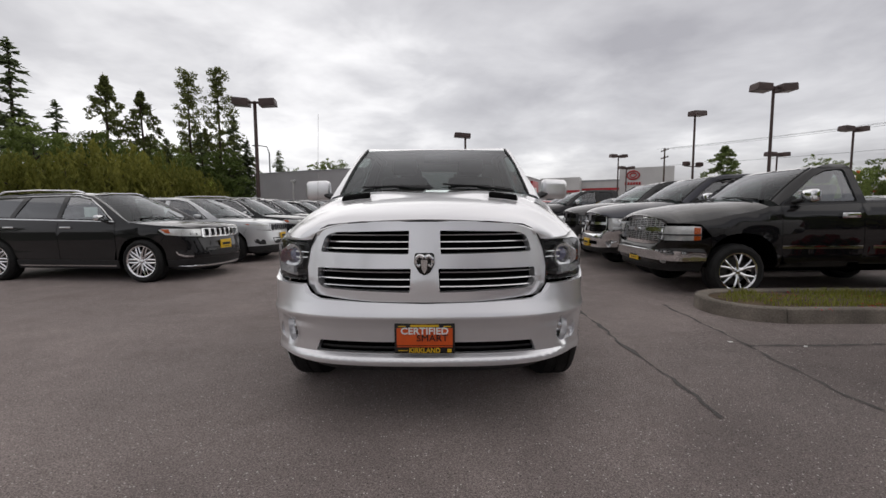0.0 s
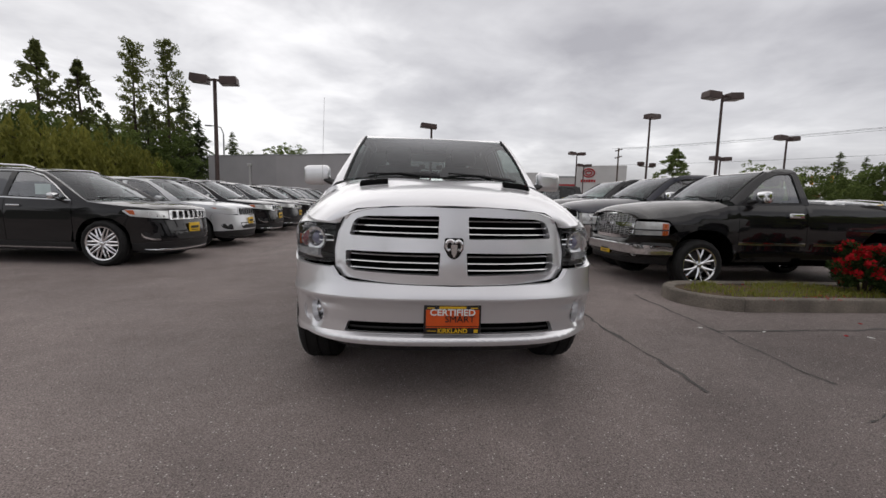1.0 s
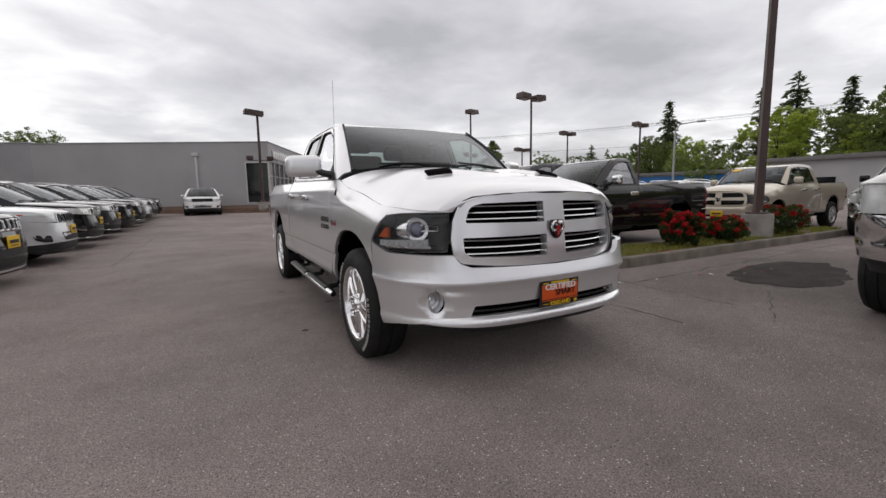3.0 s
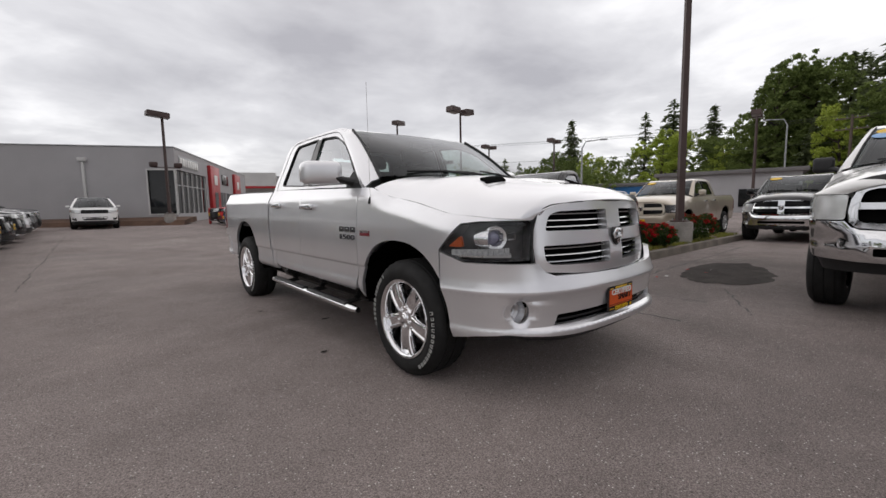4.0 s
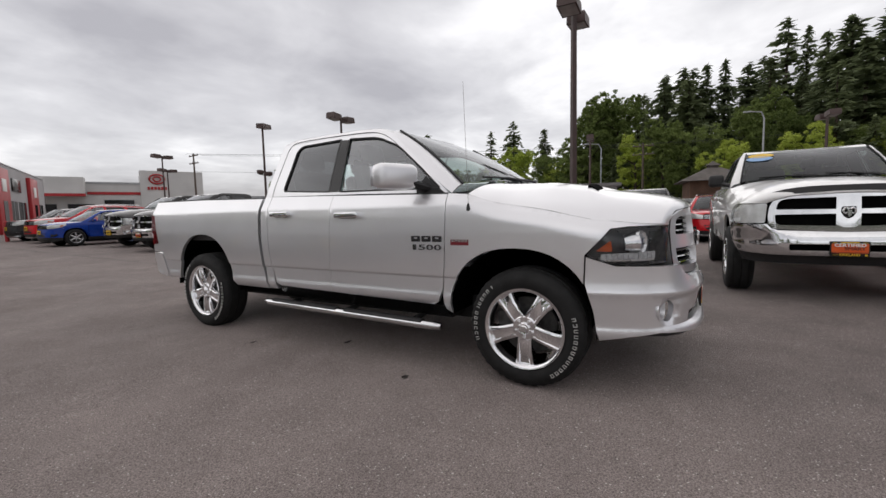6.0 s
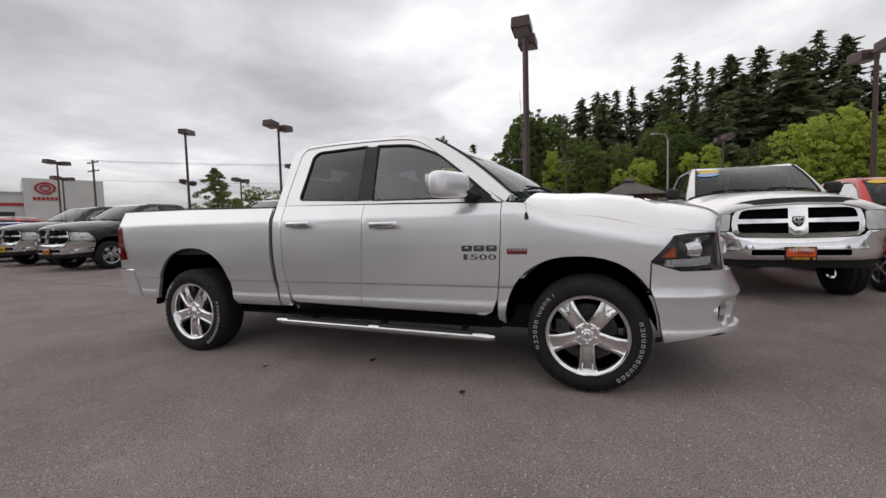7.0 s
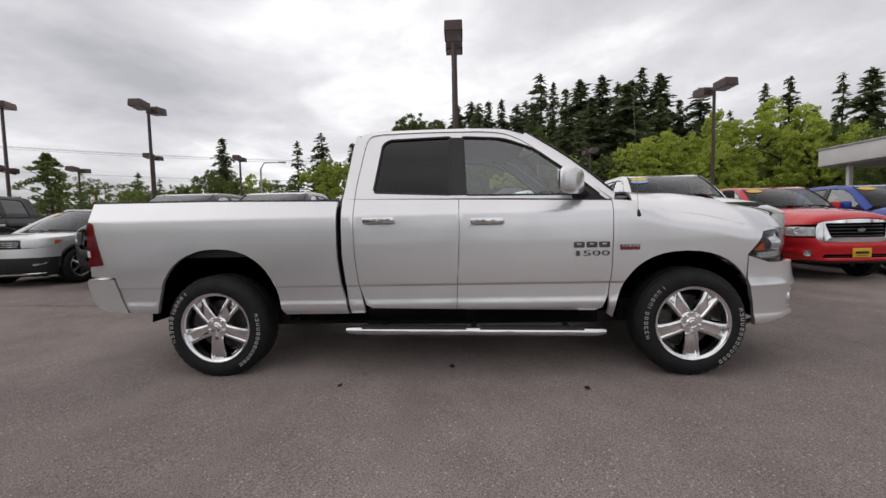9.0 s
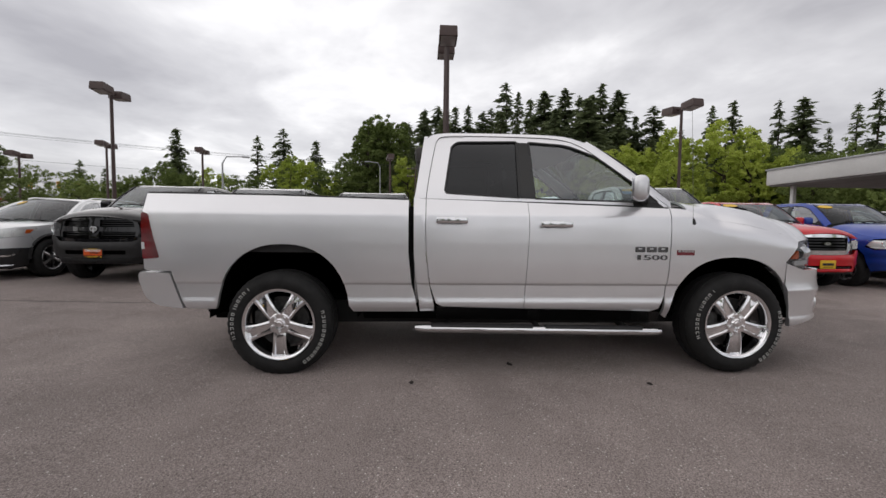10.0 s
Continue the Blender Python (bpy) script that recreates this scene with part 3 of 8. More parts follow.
def wheel_meshes(name, r, width, rim_r, spokes, style, rim_mat, lettering=False, segs=30):
    """Meshes of a wheel: hub drum, tyre, rim (and the raised lettering). The axle is x, the outer face looks to -x."""
    h = width / 2
    bm = bmesh.new()
    prof = [(-h + 0.03, rim_r - 0.012), (-h + 0.006, rim_r + 0.004), (-h - 0.004, rim_r + 0.03), (-h - 0.008, (rim_r + r) / 2), (-h - 0.002, r - 0.055), (-h + 0.008, r - 0.03), (-h + 0.024, r - 0.012), (-h + 0.045, r - 0.003)]
    groove = []
    for gx in (-0.28, 0.0, 0.28):
        groove += [(gx * width - 0.007, r), (gx * width - 0.005, r - 0.009), (gx * width + 0.005, r - 0.009), (gx * width + 0.007, r)]
    prof = prof + groove + [(-x, q) for x, q in prof[::-1]]
    last = len(prof) - 1
    lathe(bm, prof, segs, ripple=lambda k, i: -0.007 if (k % 2 and (5 <= i <= 8 or last - 8 <= i <= last - 5)) else 0)
    bmesh.ops.recalc_face_normals(bm, faces=bm.faces)
    tyre = bm
    bm = bmesh.new()
    lathe(bm, [(-h + 0.015, rim_r - 0.014), (-h + 0.002, rim_r + 0.004), (-h - 0.002, rim_r + 0.002), (-h + 0.001, rim_r - 0.012), (-h + 0.008, rim_r - 0.019), (-h + 0.03, rim_r - 0.024), (h - 0.02, rim_r - 0.03), (h, rim_r)], segs)
    face = -h + 0.03
    hub_r = rim_r * 0.21
    if style == "broad":
        lathe(bm, [(face + 0.06, 0.084), (face - 0.006, 0.082), (face - 0.011, 0.076), (face - 0.011, 0.044), (face - 0.020, 0.041), (face - 0.025, 0.034), (face - 0.023, 0.024), (face - 0.029, 0.018), (face - 0.030, 0.0005)], 30)
    else:
        lathe(bm, [(face + 0.06, hub_r * 1.25), (face - 0.004, hub_r * 1.2), (face - 0.01, hub_r), (face - 0.016, hub_r * 0.62), (face - 0.030, hub_r * 0.55), (face - 0.036, hub_r * 0.35), (face - 0.037, 0.0005)], 30)
    for k in range(spokes):
        a = 2 * math.pi * k / spokes + math.pi
        rot = Matrix.Rotation(a, 4, "X")
        if style == "broad":
            rows = []
            for t in np.linspace(0, 1, 9):
                q = hub_r * 0.8 + t * (rim_r - 0.008 - hub_r * 0.8)
                w = 0.050 + 0.014 * t ** 1.6 + 0.016 * t ** 8
                xo = face - 0.008 - 0.012 * math.sin(math.pi * t) + 0.004 * t
                half_ = [(0.060, 1.06), (0.022, 1.0), (0.006, 0.90), (0.001, 0.70), (0.000, 0.60), (0.010, 0.46), (0.013, 0.0)]
                rows.append([rot @ Vector((xo + d, -w * e, q)) for d, e in half_] + [rot @ Vector((xo + d, w * e, q)) for d, e in half_[-2::-1]])
            sheet(bm, rows)
        else:
            forks = (-1, 1) if style == "fork" else (0,)
            for fk in forks:
                path, rad = [], []
                for t in np.linspace(0, 1, 6):
                    q = hub_r * 0.7 + t * (rim_r - 0.006 - hub_r * 0.7)
                    side_ = fk * (0.004 + rim_r * 0.30 * max(0, t - 0.25) ** 1.2) if fk else 0
                    path.append(rot @ Vector((face - 0.004 - 0.010 * math.sin(math.pi * t), side_, q)))
                    rad.append((0.021 if style == "fork" else 0.030) * (1 - 0.25 * t))
                tube(bm, path, rad, 6)
        if style == "broad":
            lathe(bm, [(face - 0.006, 0.012), (face - 0.022, 0.0115), (face - 0.028, 0.007), (face - 0.029, 0.0004)], 10, m=rot @ Matrix.Translation((0, 0, 0.060)))
        else:
            lathe(bm, [(face - 0.006, 0.007), (face - 0.024, 0.0065), (face - 0.027, 0.0004)], 8, m=rot @ Matrix.Translation((0, 0, hub_r * 0.82)) if spokes <= 6 else Matrix.Rotation(a, 4, "X") @ Matrix.Translation((0, 0, hub_r * 0.8)))
    bmesh.ops.recalc_face_normals(bm, faces=bm.faces)
    rim = bm
    bm = bmesh.new()
    lathe(bm, [(face + 0.075, 0.001), (face + 0.07, 0.06), (face + 0.085, 0.062), (face + 0.085, rim_r * 0.72), (face + 0.1, rim_r * 0.74), (face + 0.1, 0.05)], 40)
    box(bm, face + 0.05, face + 0.12, rim_r * 0.42, rim_r * 0.78, -0.09, 0.09, 0.012)
    hub = bm
    made = []
    for nm, b, mat in (("tyre", tyre, M["rubber"]), ("rim", rim, rim_mat), ("wheel", hub, M["brake"])):
        me = bpy.data.meshes.new(nm)
        for f in b.faces:
            f.smooth = True
        b.to_mesh(me)
        b.free()
        me.set_sharp_from_angle(angle=radians(38))
        me.materials.append(mat)
        made.append(me)
    if lettering:
        bm = bmesh.new()
        q0 = (rim_r + r) / 2 + 0.006
        rnd = random.Random(4)
        for start, count in ((1.28, 13), (4.42, 12)):
            for k in range(count):
                a = start + k * 0.105
                rot = Matrix.Rotation(a, 4, "X")
                w, hh = 0.010, 0.012
                x = -h - 0.0105
                for seg in range(4):
                    if seg == rnd.randrange(4) and seg != 0:
                        continue
                    y0, y1, z0, z1 = ((-w, -w + 0.004, -hh, hh), (w - 0.004, w, -hh, hh), (-w, w, hh - 0.004, hh), (-w, w, -hh, -hh + 0.004))[seg]
                    box(bm, x, x + 0.006, y0, y1, q0 + z0, q0 + z1, m=rot)
        me = bpy.data.meshes.new("lettering")
        bm.to_mesh(me)
        bm.free()
        me.materials.append(M["letter"])
        made.append(me)
    return made


def add_wheels(root, meshes, places):
    """Four wheels, each with its tyre and rim."""
    for x, s, z in places:
        m = pose(x, s, z, 0, 0, 0) if x < 0 else pose(x, s, z, 0, 0, 180)
        hub = part("wheel", meshes[2], None, root, m=m)
        part("tyre", meshes[0], None, hub, "black rubber tyre")
        part("rim", meshes[1], None, hub)
        if len(meshes) > 3:
            part("lettering", meshes[3], None, hub, "raised white outline lettering on the tyre")


def under_tray(root, s0, s1, half, z, wells, well_r):
    """Floor pan, frame rails, axles, inner wheel wells, and wide boxes that keep light off the ground."""
    bm = bmesh.new()
    box(bm, -half * 0.62, half * 0.62, s0, s1, z, z + 0.16, 0.03)
    for sx in (-0.42, 0.42):
        box(bm, sx - 0.05, sx + 0.05, s0, s1, z - 0.07, z + 0.05, 0.01)
    for s in wells:
        tube(bm, [(-half * 0.8, s, z + 0.02), (0, s, z), (half * 0.8, s, z + 0.02)], 0.055, 10)
        bmesh.ops.create_uvsphere(bm, u_segments=12, v_segments=8, radius=0.13, matrix=Matrix.Translation((0.1, s, z)))
    # two wide boxes added to block light and deepen the shadow below
    box(bm, -half * 0.90, half * 0.90, wells[0] + well_r + 0.10, wells[1] - well_r - 0.10, z + 0.02, z + 0.12, 0.02)
    box(bm, -half * 0.80, half * 0.80, wells[1] + well_r + 0.08, s1, z + 0.08, z + 0.16, 0.02)
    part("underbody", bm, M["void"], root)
    for s in wells:
        for sg in (-1, 1):
            radius = well_r + (0.07 if s == wells[1] else 0.0)
            bm = bmesh.new()
            rows = []
            for k in range(17):
                a = math.pi * (-0.01 + 1.02 * k / 16)
                rows.append([(sg * x, s + radius * math.cos(a), z + 0.06 + radius * math.sin(a)) for x in (half * 0.50, half * 0.74, half * 0.975)])
            vs = sheet(bm, rows)
            bm.faces.new([v[0] for v in vs])
            # the well's deep shade comes from its near-black colour
            bmesh.ops.solidify(bm, geom=bm.faces[:], thickness=0.006)
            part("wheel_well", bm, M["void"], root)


def seat(bm, x, s, z, w=0.5, lean=14):
    box(bm, x - w / 2, x + w / 2, s - 0.30, s + 0.22, z, z + 0.17, 0.05)
    m = Matrix.Translation((x, s + 0.2, z + 0.12)) @ Matrix.Rotation(radians(-lean), 4, "X")
    box(bm, -w / 2, w / 2, -0.06, 0.08, 0, 0.60, 0.05, m=m)
    box(bm, -w * 0.28, w * 0.28, -0.05, 0.05, 0.63, 0.82, 0.045, m=m)
    return bm


def cabin(root, half, s_dash, z_floor, z_belt, rows_, wheel_x=0.42):
    """Seats, dashboard and steering wheel behind the glass."""
    bm = bmesh.new()
    box(bm, -half * 0.9, half * 0.9, s_dash - 0.32, s_dash + 0.12, z_belt - 0.42, z_belt - 0.03, 0.06)
    part("dashboard", bm, M["interior"], root)
    for s, w in rows_:
        for x in (-0.42, 0.42):
            part("seat", seat(bmesh.new(), x * half / 0.95, s, z_floor + 0.3, w), M["seat"], root)
    bm = bmesh.new()
    m = Matrix.Translation((wheel_x, s_dash + 0.27, z_belt - 0.06)) @ Matrix.Rotation(radians(-65), 4, "X")
    ring = [m @ Vector((0.19 * math.cos(a), 0.19 * math.sin(a), 0)) for a in np.linspace(0, 2 * math.pi, 25)]
    tube(bm, ring, 0.017, 6, cap=False)
    box(bm, -0.07, 0.07, -0.05, 0.05, -0.03, 0.03, 0.015, m=m)
    box(bm, -0.18, 0.18, -0.016, 0.016, -0.015, 0.015, m=m)
    part("steering_wheel", bm, M["interior"], root)
    bm = bmesh.new()
    box(bm, -0.12, 0.12, s_dash + 0.42, s_dash + 0.46, z_belt + 0.36, z_belt + 0.43, 0.012)
    part("rear_view_mirror", bm, M["interior"], root)


def sale_plate(root, x, s, z, mat, certified=False, w=0.32, h=0.165):
    """A dealer's plate in the number plate's place."""
    plate = part("plate", boxed(x - w / 2, x + w / 2, s - 0.012, s, z - h / 2, z + h / 2, 0.004), M["ink_black"] if certified else mat, root, "dealer plate in a black frame" if certified else "plain yellow dealer plate")
    face = s - 0.0145

    def bar(nm, x0, x1, z0, z1, mt, lab=""):
        part(nm, boxed(x0, x1, face - 0.001, face + 0.003, z0, z1), mt, plate, lab)

    if certified:
        bar("panel", x - 0.148, x + 0.148, z - 0.036, z + 0.056, M["orange"], "orange panel")
        bar("panel", x - 0.148, x + 0.148, z - 0.046, z - 0.042, M["orange"])
        bar("logo_bar", x - 0.075, x + 0.075, z + 0.062, z + 0.074, M["yellow"])
        bar("logo_bar", x - 0.14, x - 0.10, z + 0.063, z + 0.068, M["yellow"])
        bar("logo_bar", x + 0.10, x + 0.14, z + 0.063, z + 0.068, M["yellow"])
        bar("logo_bar", x + 0.120, x + 0.142, z - 0.074, z - 0.056, M["yellow"])
        bar("logo_bar", x - 0.14, x - 0.09, z - 0.066, z - 0.063, M["yellow"])
        text_mesh("CERTIFIED", 0.05, M["ink_white"], plate, pose(x, face - 0.003, z + 0.040, 90), width=0.252, bold=0.022)
        text_mesh("SMART", 0.05, M["ink_black"], plate, pose(x + 0.04, face - 0.003, z + 0.002, 90), width=0.165)
        text_mesh("KIRKLAND", 0.036, M["yellow"], plate, pose(x, face - 0.003, z - 0.064, 90), width=0.165, bold=0.02)
    else:
        bar("logo_bar", x - w * 0.36, x + w * 0.36, z - 0.02, z + 0.025, M["ink_black"])
        bar("logo_bar", x - w * 0.30, x + w * 0.30, z - 0.055, z - 0.045, M["ink_black"])
    return plate


def ram_head(root, x, s, z, k=1.0, mat=None, back=True):
    """A shield badge: a plain horned shape."""
    def place(u, v, w):
        return (x + u * k, s - w, z + v * k)
    if back:
        bm = bmesh.new()
        prism(bm, rounded([(-0.050, 0.055), (0.050, 0.055), (0.056, 0.0), (0.03, -0.05), (0, -0.066), (-0.03, -0.05), (-0.056, 0.0)], 0.012), 0.012, place)
        b = part("badge", bm, M["gloss_black"], root, "shield badge with a horned shape")
    else:
        b = root
    bm = bmesh.new()
    prism(bm, rounded([(-0.018, 0.02), (0.018, 0.02), (0.014, -0.03), (0.0, -0.055), (-0.014, -0.03)], 0.006), 0.026, place)
    for sg in (-1, 1):
        path = [(x + sg * k * u, s - 0.018, z + k * v) for u, v in curve_through([(0.004, 0.030), (0.024, 0.040), (0.042, 0.026), (0.044, 0.002), (0.030, -0.014), (0.020, -0.004)], 3)]
        tube(bm, path, [0.013 * k * (1 - 0.035 * i) for i in range(len(path))], 7)
    part("badge_relief", bm, mat or M["chrome"], b)


def strip_line(bm, fn, pts, width, lip=0.004):
    """A narrow raised band along a line in a 2D domain."""
    return patch(bm, [(u, v + width / 2) for u, v in pts] + [(u, v - width / 2) for u, v in pts[::-1]], fn, 0.08, lip=lip)


def clip_band(poly, lo, hi):
    """The part of a 2D outline whose second coordinate lies between lo and hi."""
    for lim, keep in ((lo, 1), (hi, -1)):
        out = []
        for (x0, y0), (x1, y1) in zip(poly, poly[1:] + poly[:1]):
            a, b = keep * (y0 - lim), keep * (y1 - lim)
            if a >= 0:
                out.append((x0, y0))
            if a * b < 0:
                out.append((x0 + (x1 - x0) * a / (a - b), lim))
        poly = [p for i, p in enumerate(out) if math.dist(p, out[i - 1]) > 1e-5]
    return poly


def lerp(a, b, t):
    return a + (b - a) * t


def pickup(name, m, label, body, look_="cross_body", bumper=None, wheels=None, regular=False, hero=False, group="", windows="tint", plate=None, sticker=None, lift=0.0, chrome_mirror=False, arch_flare=None, hood_guard=False, category="pickup truck"):
    """A full-size pickup truck: nose at s = 0 looking to -y, wheels on z = 0."""
    root = thing(name, m, label, category, group)
    st = 0.05 if hero else 0.10
    cut = 0.86 if regular else 0.0
    stretch = 0.42 if regular else 0.0
    bump_mat = M["gloss_black"] if look_ == "bow" else bumper or body
    nose = [(0.30, 0.004), (0.55, 0.014), (0.78, 0.050), (0.92, 0.140), (0.978, 0.32), (1.0, 0.62)] if hood_guard or look_ == "bow" else [(0.30, 0.010), (0.55, 0.050), (0.75, 0.135), (0.89, 0.285), (0.965, 0.47), (1.0, 0.72)]
    chin = [(0.30, -0.06), (0.385, 0.0), (0.408, 0.026), (0.434, 0.029), (0.450, 0.012), (0.463, -0.014), (0.52, -0.016), (0.60, -0.004), (0.635, 0.008), (0.658, 0.020), (0.668, 0.022), (0.680, 0.018), (0.74, -0.012), (0.80, -0.040)]
    if hood_guard:
        chin = [(0.30, -0.06), (0.44, 0.0), (0.475, 0.030), (0.50, 0.040), (0.60, 0.044), (0.690, 0.040), (0.718, 0.030), (0.730, -0.010), (0.76, -0.030), (0.80, -0.042)]
    sh = Shell([(0, 0)] + nose + [(1.01, 1.2), (1.012, 2.5), (1.012, 4.5), (1.0, 5.25), (0.985, 5.60)],
               chin + [(0.86, -0.064), (1.0, -0.070), (1.06, -0.078), (1.10, -0.092), (1.14, -0.118), (1.18, -0.155), (1.32, -0.30)],
               [(0.28, -0.11), (0.45, -0.065), (0.50, -0.032), (0.535, -0.011), (0.565, -0.006), (0.61, -0.013), (0.701, -0.013), (0.719, -0.003), (0.76, 0.0), (0.90, 0.004), (1.0, 0.004), (1.12, 0.0), (1.20, -0.007), (1.236, -0.012), (1.250, -0.018), (1.30, -0.046), (1.42, -0.110)])
    shb = sh if not hero else Shell([(0, 0), (0.30, 0.010), (0.55, 0.050), (0.75, 0.135), (0.89, 0.285), (0.965, 0.47), (1.0, 0.72), (1.01, 1.2), (1.012, 2.5)], list(zip(*sh.front)), [(0.28, -0.08), (0.36, -0.026), (0.40, -0.008), (0.425, -0.006), (0.46, -0.012), (0.55, -0.006), (0.635, 0.004), (0.658, 0.011), (0.668, 0.012), (0.680, 0.009), (0.74, 0.001), (0.80, 0.0), (0.90, 0.003), (1.0, 0.004)])
    sv = 0.016 if hero else None
    def panel(bm_, o, f_, holes_=(), lip=0.03):
        if not hero:
            return patch(bm_, o, f_, st, holes_, lip, sv)
        # the pressed crease along the side keeps its hard edges
        for lo_, hi_ in ((0.0, 0.702), (0.702, 0.719), (0.719, 1.243), (1.243, 3.0)) if not holes_ else ((0.0, 0.45), (0.45, 0.463), (0.463, 0.660), (0.660, 0.672), (0.672, 3.0)):
            piece = clip_band(o, lo_, hi_)
            if len(piece) > 2:
                patch(bm_, piece, f_, st, [h for h in holes_ if lo_ < h[0][1] < hi_], lip, sv, (lo_, hi_))
        return bm_

    def gpos(u, z, d=0.0):
        p = sh.pos(u, 0.90, d - 0.032 + 0.085 * min(1.0, abs(u) / 0.69) ** 3 + max(-0.06, z - 0.90) * 0.14)
        return (p[0], p[1], z)

    def gu(x):
        return ux(1.19 * x)
    ux, us = sh.ux, sh.us
    sides = (1, -1)

    def fn_side(sg, base=0.0):
        return lambda u, z, d: sh.pos(sg * u, z, d + base)

    seam = [(ux(0.700), 1.075), (us(0.17), 1.076), (us(0.25), 1.079), (us(0.34), 1.086), (us(0.42), 1.094), (us(0.63), 1.118), (us(0.9), 1.180), (us(1.215), 1.232), (us(1.43), 1.300)]
    seam_u, seam_z = [p[0] for p in seam], [p[1] for p in seam]

    def draw_in(u, z):
        # shoulder of the wing rolling over towards the bonnet, and the hollow beside the grille
        a = abs(u)
        zs = np.interp(a, seam_u, seam_z)
        q = min(1.0, max(0.0, (z - zs + 0.12) / 0.12))
        fade = min(1.0, max(0.0, (us(1.50) - a) / 0.35)) * min(1.0, max(0.0, (a - us(0.17)) / (us(0.42) - us(0.17))))
        near = min(1.0, max(0.0, (us(0.58) - a) / (us(0.58) - us(0.18)))) if hero else min(1.0, max(0.0, (us(0.24) - a) / (us(0.24) - ux(0.70))))
        return 0.062 * q * q * fade + (0.062 if hero else 0.048) * near * near * (3 - 2 * near) * (1 - (0.3 if hero else 0.7) * min(1.0, max(0.0, (z - 1.07) / 0.066)))

    def fn_wing(sg, base=0.0):
        return lambda u, z, d: sh.pos(sg * u, z, d + base + draw_in(u, z))

    def fn_bump(u, z, d):
        # hollow round the fog lamp with a groove that tapers towards the middle
        a = abs(u)
        c = ux(0.795)
        k = max(0.0, 1 - ((a - c) / 0.085) ** 2 - ((z - 0.552) / 0.088) ** 2)
        t = min(1.0, max(0.0, (a - ux(0.56)) / (c - ux(0.56)))) if a < c else 0.0
        g = max(0.0, 1 - abs(z - 0.622) / 0.028)
        return shb.pos(u, z, d + (0.020 * min(1.0, 1.8 * k) + 0.018 * t * g if hero else 0.0))

    def rear(s):
        return s - cut if s < 3.61 else s - cut + (stretch if s > 3.7 else 0)

    dz = lift

    # front bumper
    half = [(0, 0.736), (ux(0.30), 0.742), (ux(0.60), 0.752), (ux(0.662), 0.776), (ux(0.704), 0.826), (us(0.30), 0.830), (us(0.46), 0.832), (us(0.625), 0.885), (us(0.630), 0.72), (us(0.580), 0.55), (us(0.562), 0.43), (us(0.545), 0.372), (us(0.38), 0.405), (us(0.22), 0.426), (ux(0.60), 0.412), (ux(0.3), 0.409), (0, 0.409)]
    if bumper:
        half = half[:9] + [(us(0.590), 0.60), (us(0.575), 0.52), (us(0.30), 0.50), (ux(0.60), 0.475), (0, 0.47)]
    outline = half + [(-u, z) for u, z in half[-2:0:-1]]
    if bumper:
        low_ = [(0, 0.464), (ux(0.60), 0.469), (us(0.30), 0.494), (us(0.574), 0.514), (us(0.562), 0.43), (us(0.545), 0.362), (us(0.38), 0.385), (ux(0.60), 0.372), (0, 0.368)]
        part("valance", patch(bmesh.new(), low_ + [(-u, z) for u, z in low_[-2:0:-1]], lambda u, z, d: sh.pos(u, z, d + 0.03), st, lip=0.02), M["plastic"], root, "black lower valance")
    slot = rounded([(-ux(0.585), 0.528), (-ux(0.61), 0.466), (ux(0.61), 0.466), (ux(0.585), 0.528)], 0.012) if not bumper else rounded([(-ux(0.50), 0.60), (-ux(0.50), 0.53), (ux(0.50), 0.53), (ux(0.50), 0.60)], 0.015)
    fogs = []
    for sg in sides if not hood_guard else ():
        c = ux(0.795)
        fogs.append([(sg * (c + 0.056 * math.cos(a)), 0.552 + 0.066 * math.sin(a)) for a in np.linspace(0, 2 * math.pi, 20, endpoint=False)])
    bump = part("front_bumper", panel(bmesh.new(), outline, fn_bump, [slot] + fogs, 0.035 if hero else 0.015), bump_mat, root)
    if look_ == "bow":
        part("bumper_band", patch(bmesh.new(), [(-us(0.565), 0.66), (-us(0.30), 0.675), (0, 0.68), (us(0.30), 0.675), (us(0.565), 0.66), (us(0.56), 0.545), (us(0.3), 0.535), (0, 0.53), (-us(0.3), 0.535), (-us(0.56), 0.545)], lambda u, z, d: sh.pos(u, z, d - 0.022), 0.08, lip=0.03), M["chrome"], bump, "bright chrome bumper band")
    part("air_intake", patch(bmesh.new(), [(-ux(0.63), 0.545 if not bumper else 0.61), (-ux(0.63), 0.44), (ux(0.63), 0.44), (ux(0.63), 0.545 if not bumper else 0.61)], lambda u, z, d: sh.pos(u, 0.50 if not bumper else z, d + 0.07)[:2] + (z,), 0.12, lip=0), M["void"], bump)
    bm = bmesh.new()
    strip_line(bm, lambda u, z, d: sh.pos(u, z, d + 0.02), [(t, 0.492) for t in np.linspace(-ux(0.59), ux(0.59), 20)], 0.010)
    part("intake_bar", bm, M["plastic"], bump)
    low = [(u, z) for u, z in ((us(0.565), 0.375), (us(0.38), 0.41), (us(0.22), 0.430), (ux(0.60), 0.416), (ux(0.3), 0.413))]
    lowf = low + [(0, 0.413)] + [(-u, z) for u, z in low[::-1]]
    if not bumper:
        part("chin_spoiler", patch(bmesh.new(), lowf + [(u, z - 0.055 if abs(u) < us(0.3) else z - 0.03) for u, z in lowf[::-1]], lambda u, z, d: sh.pos(u, max(z, 0.35), d + 0.03)[:2] + (z,), 0.1, lip=0.02), M["plastic"], root)
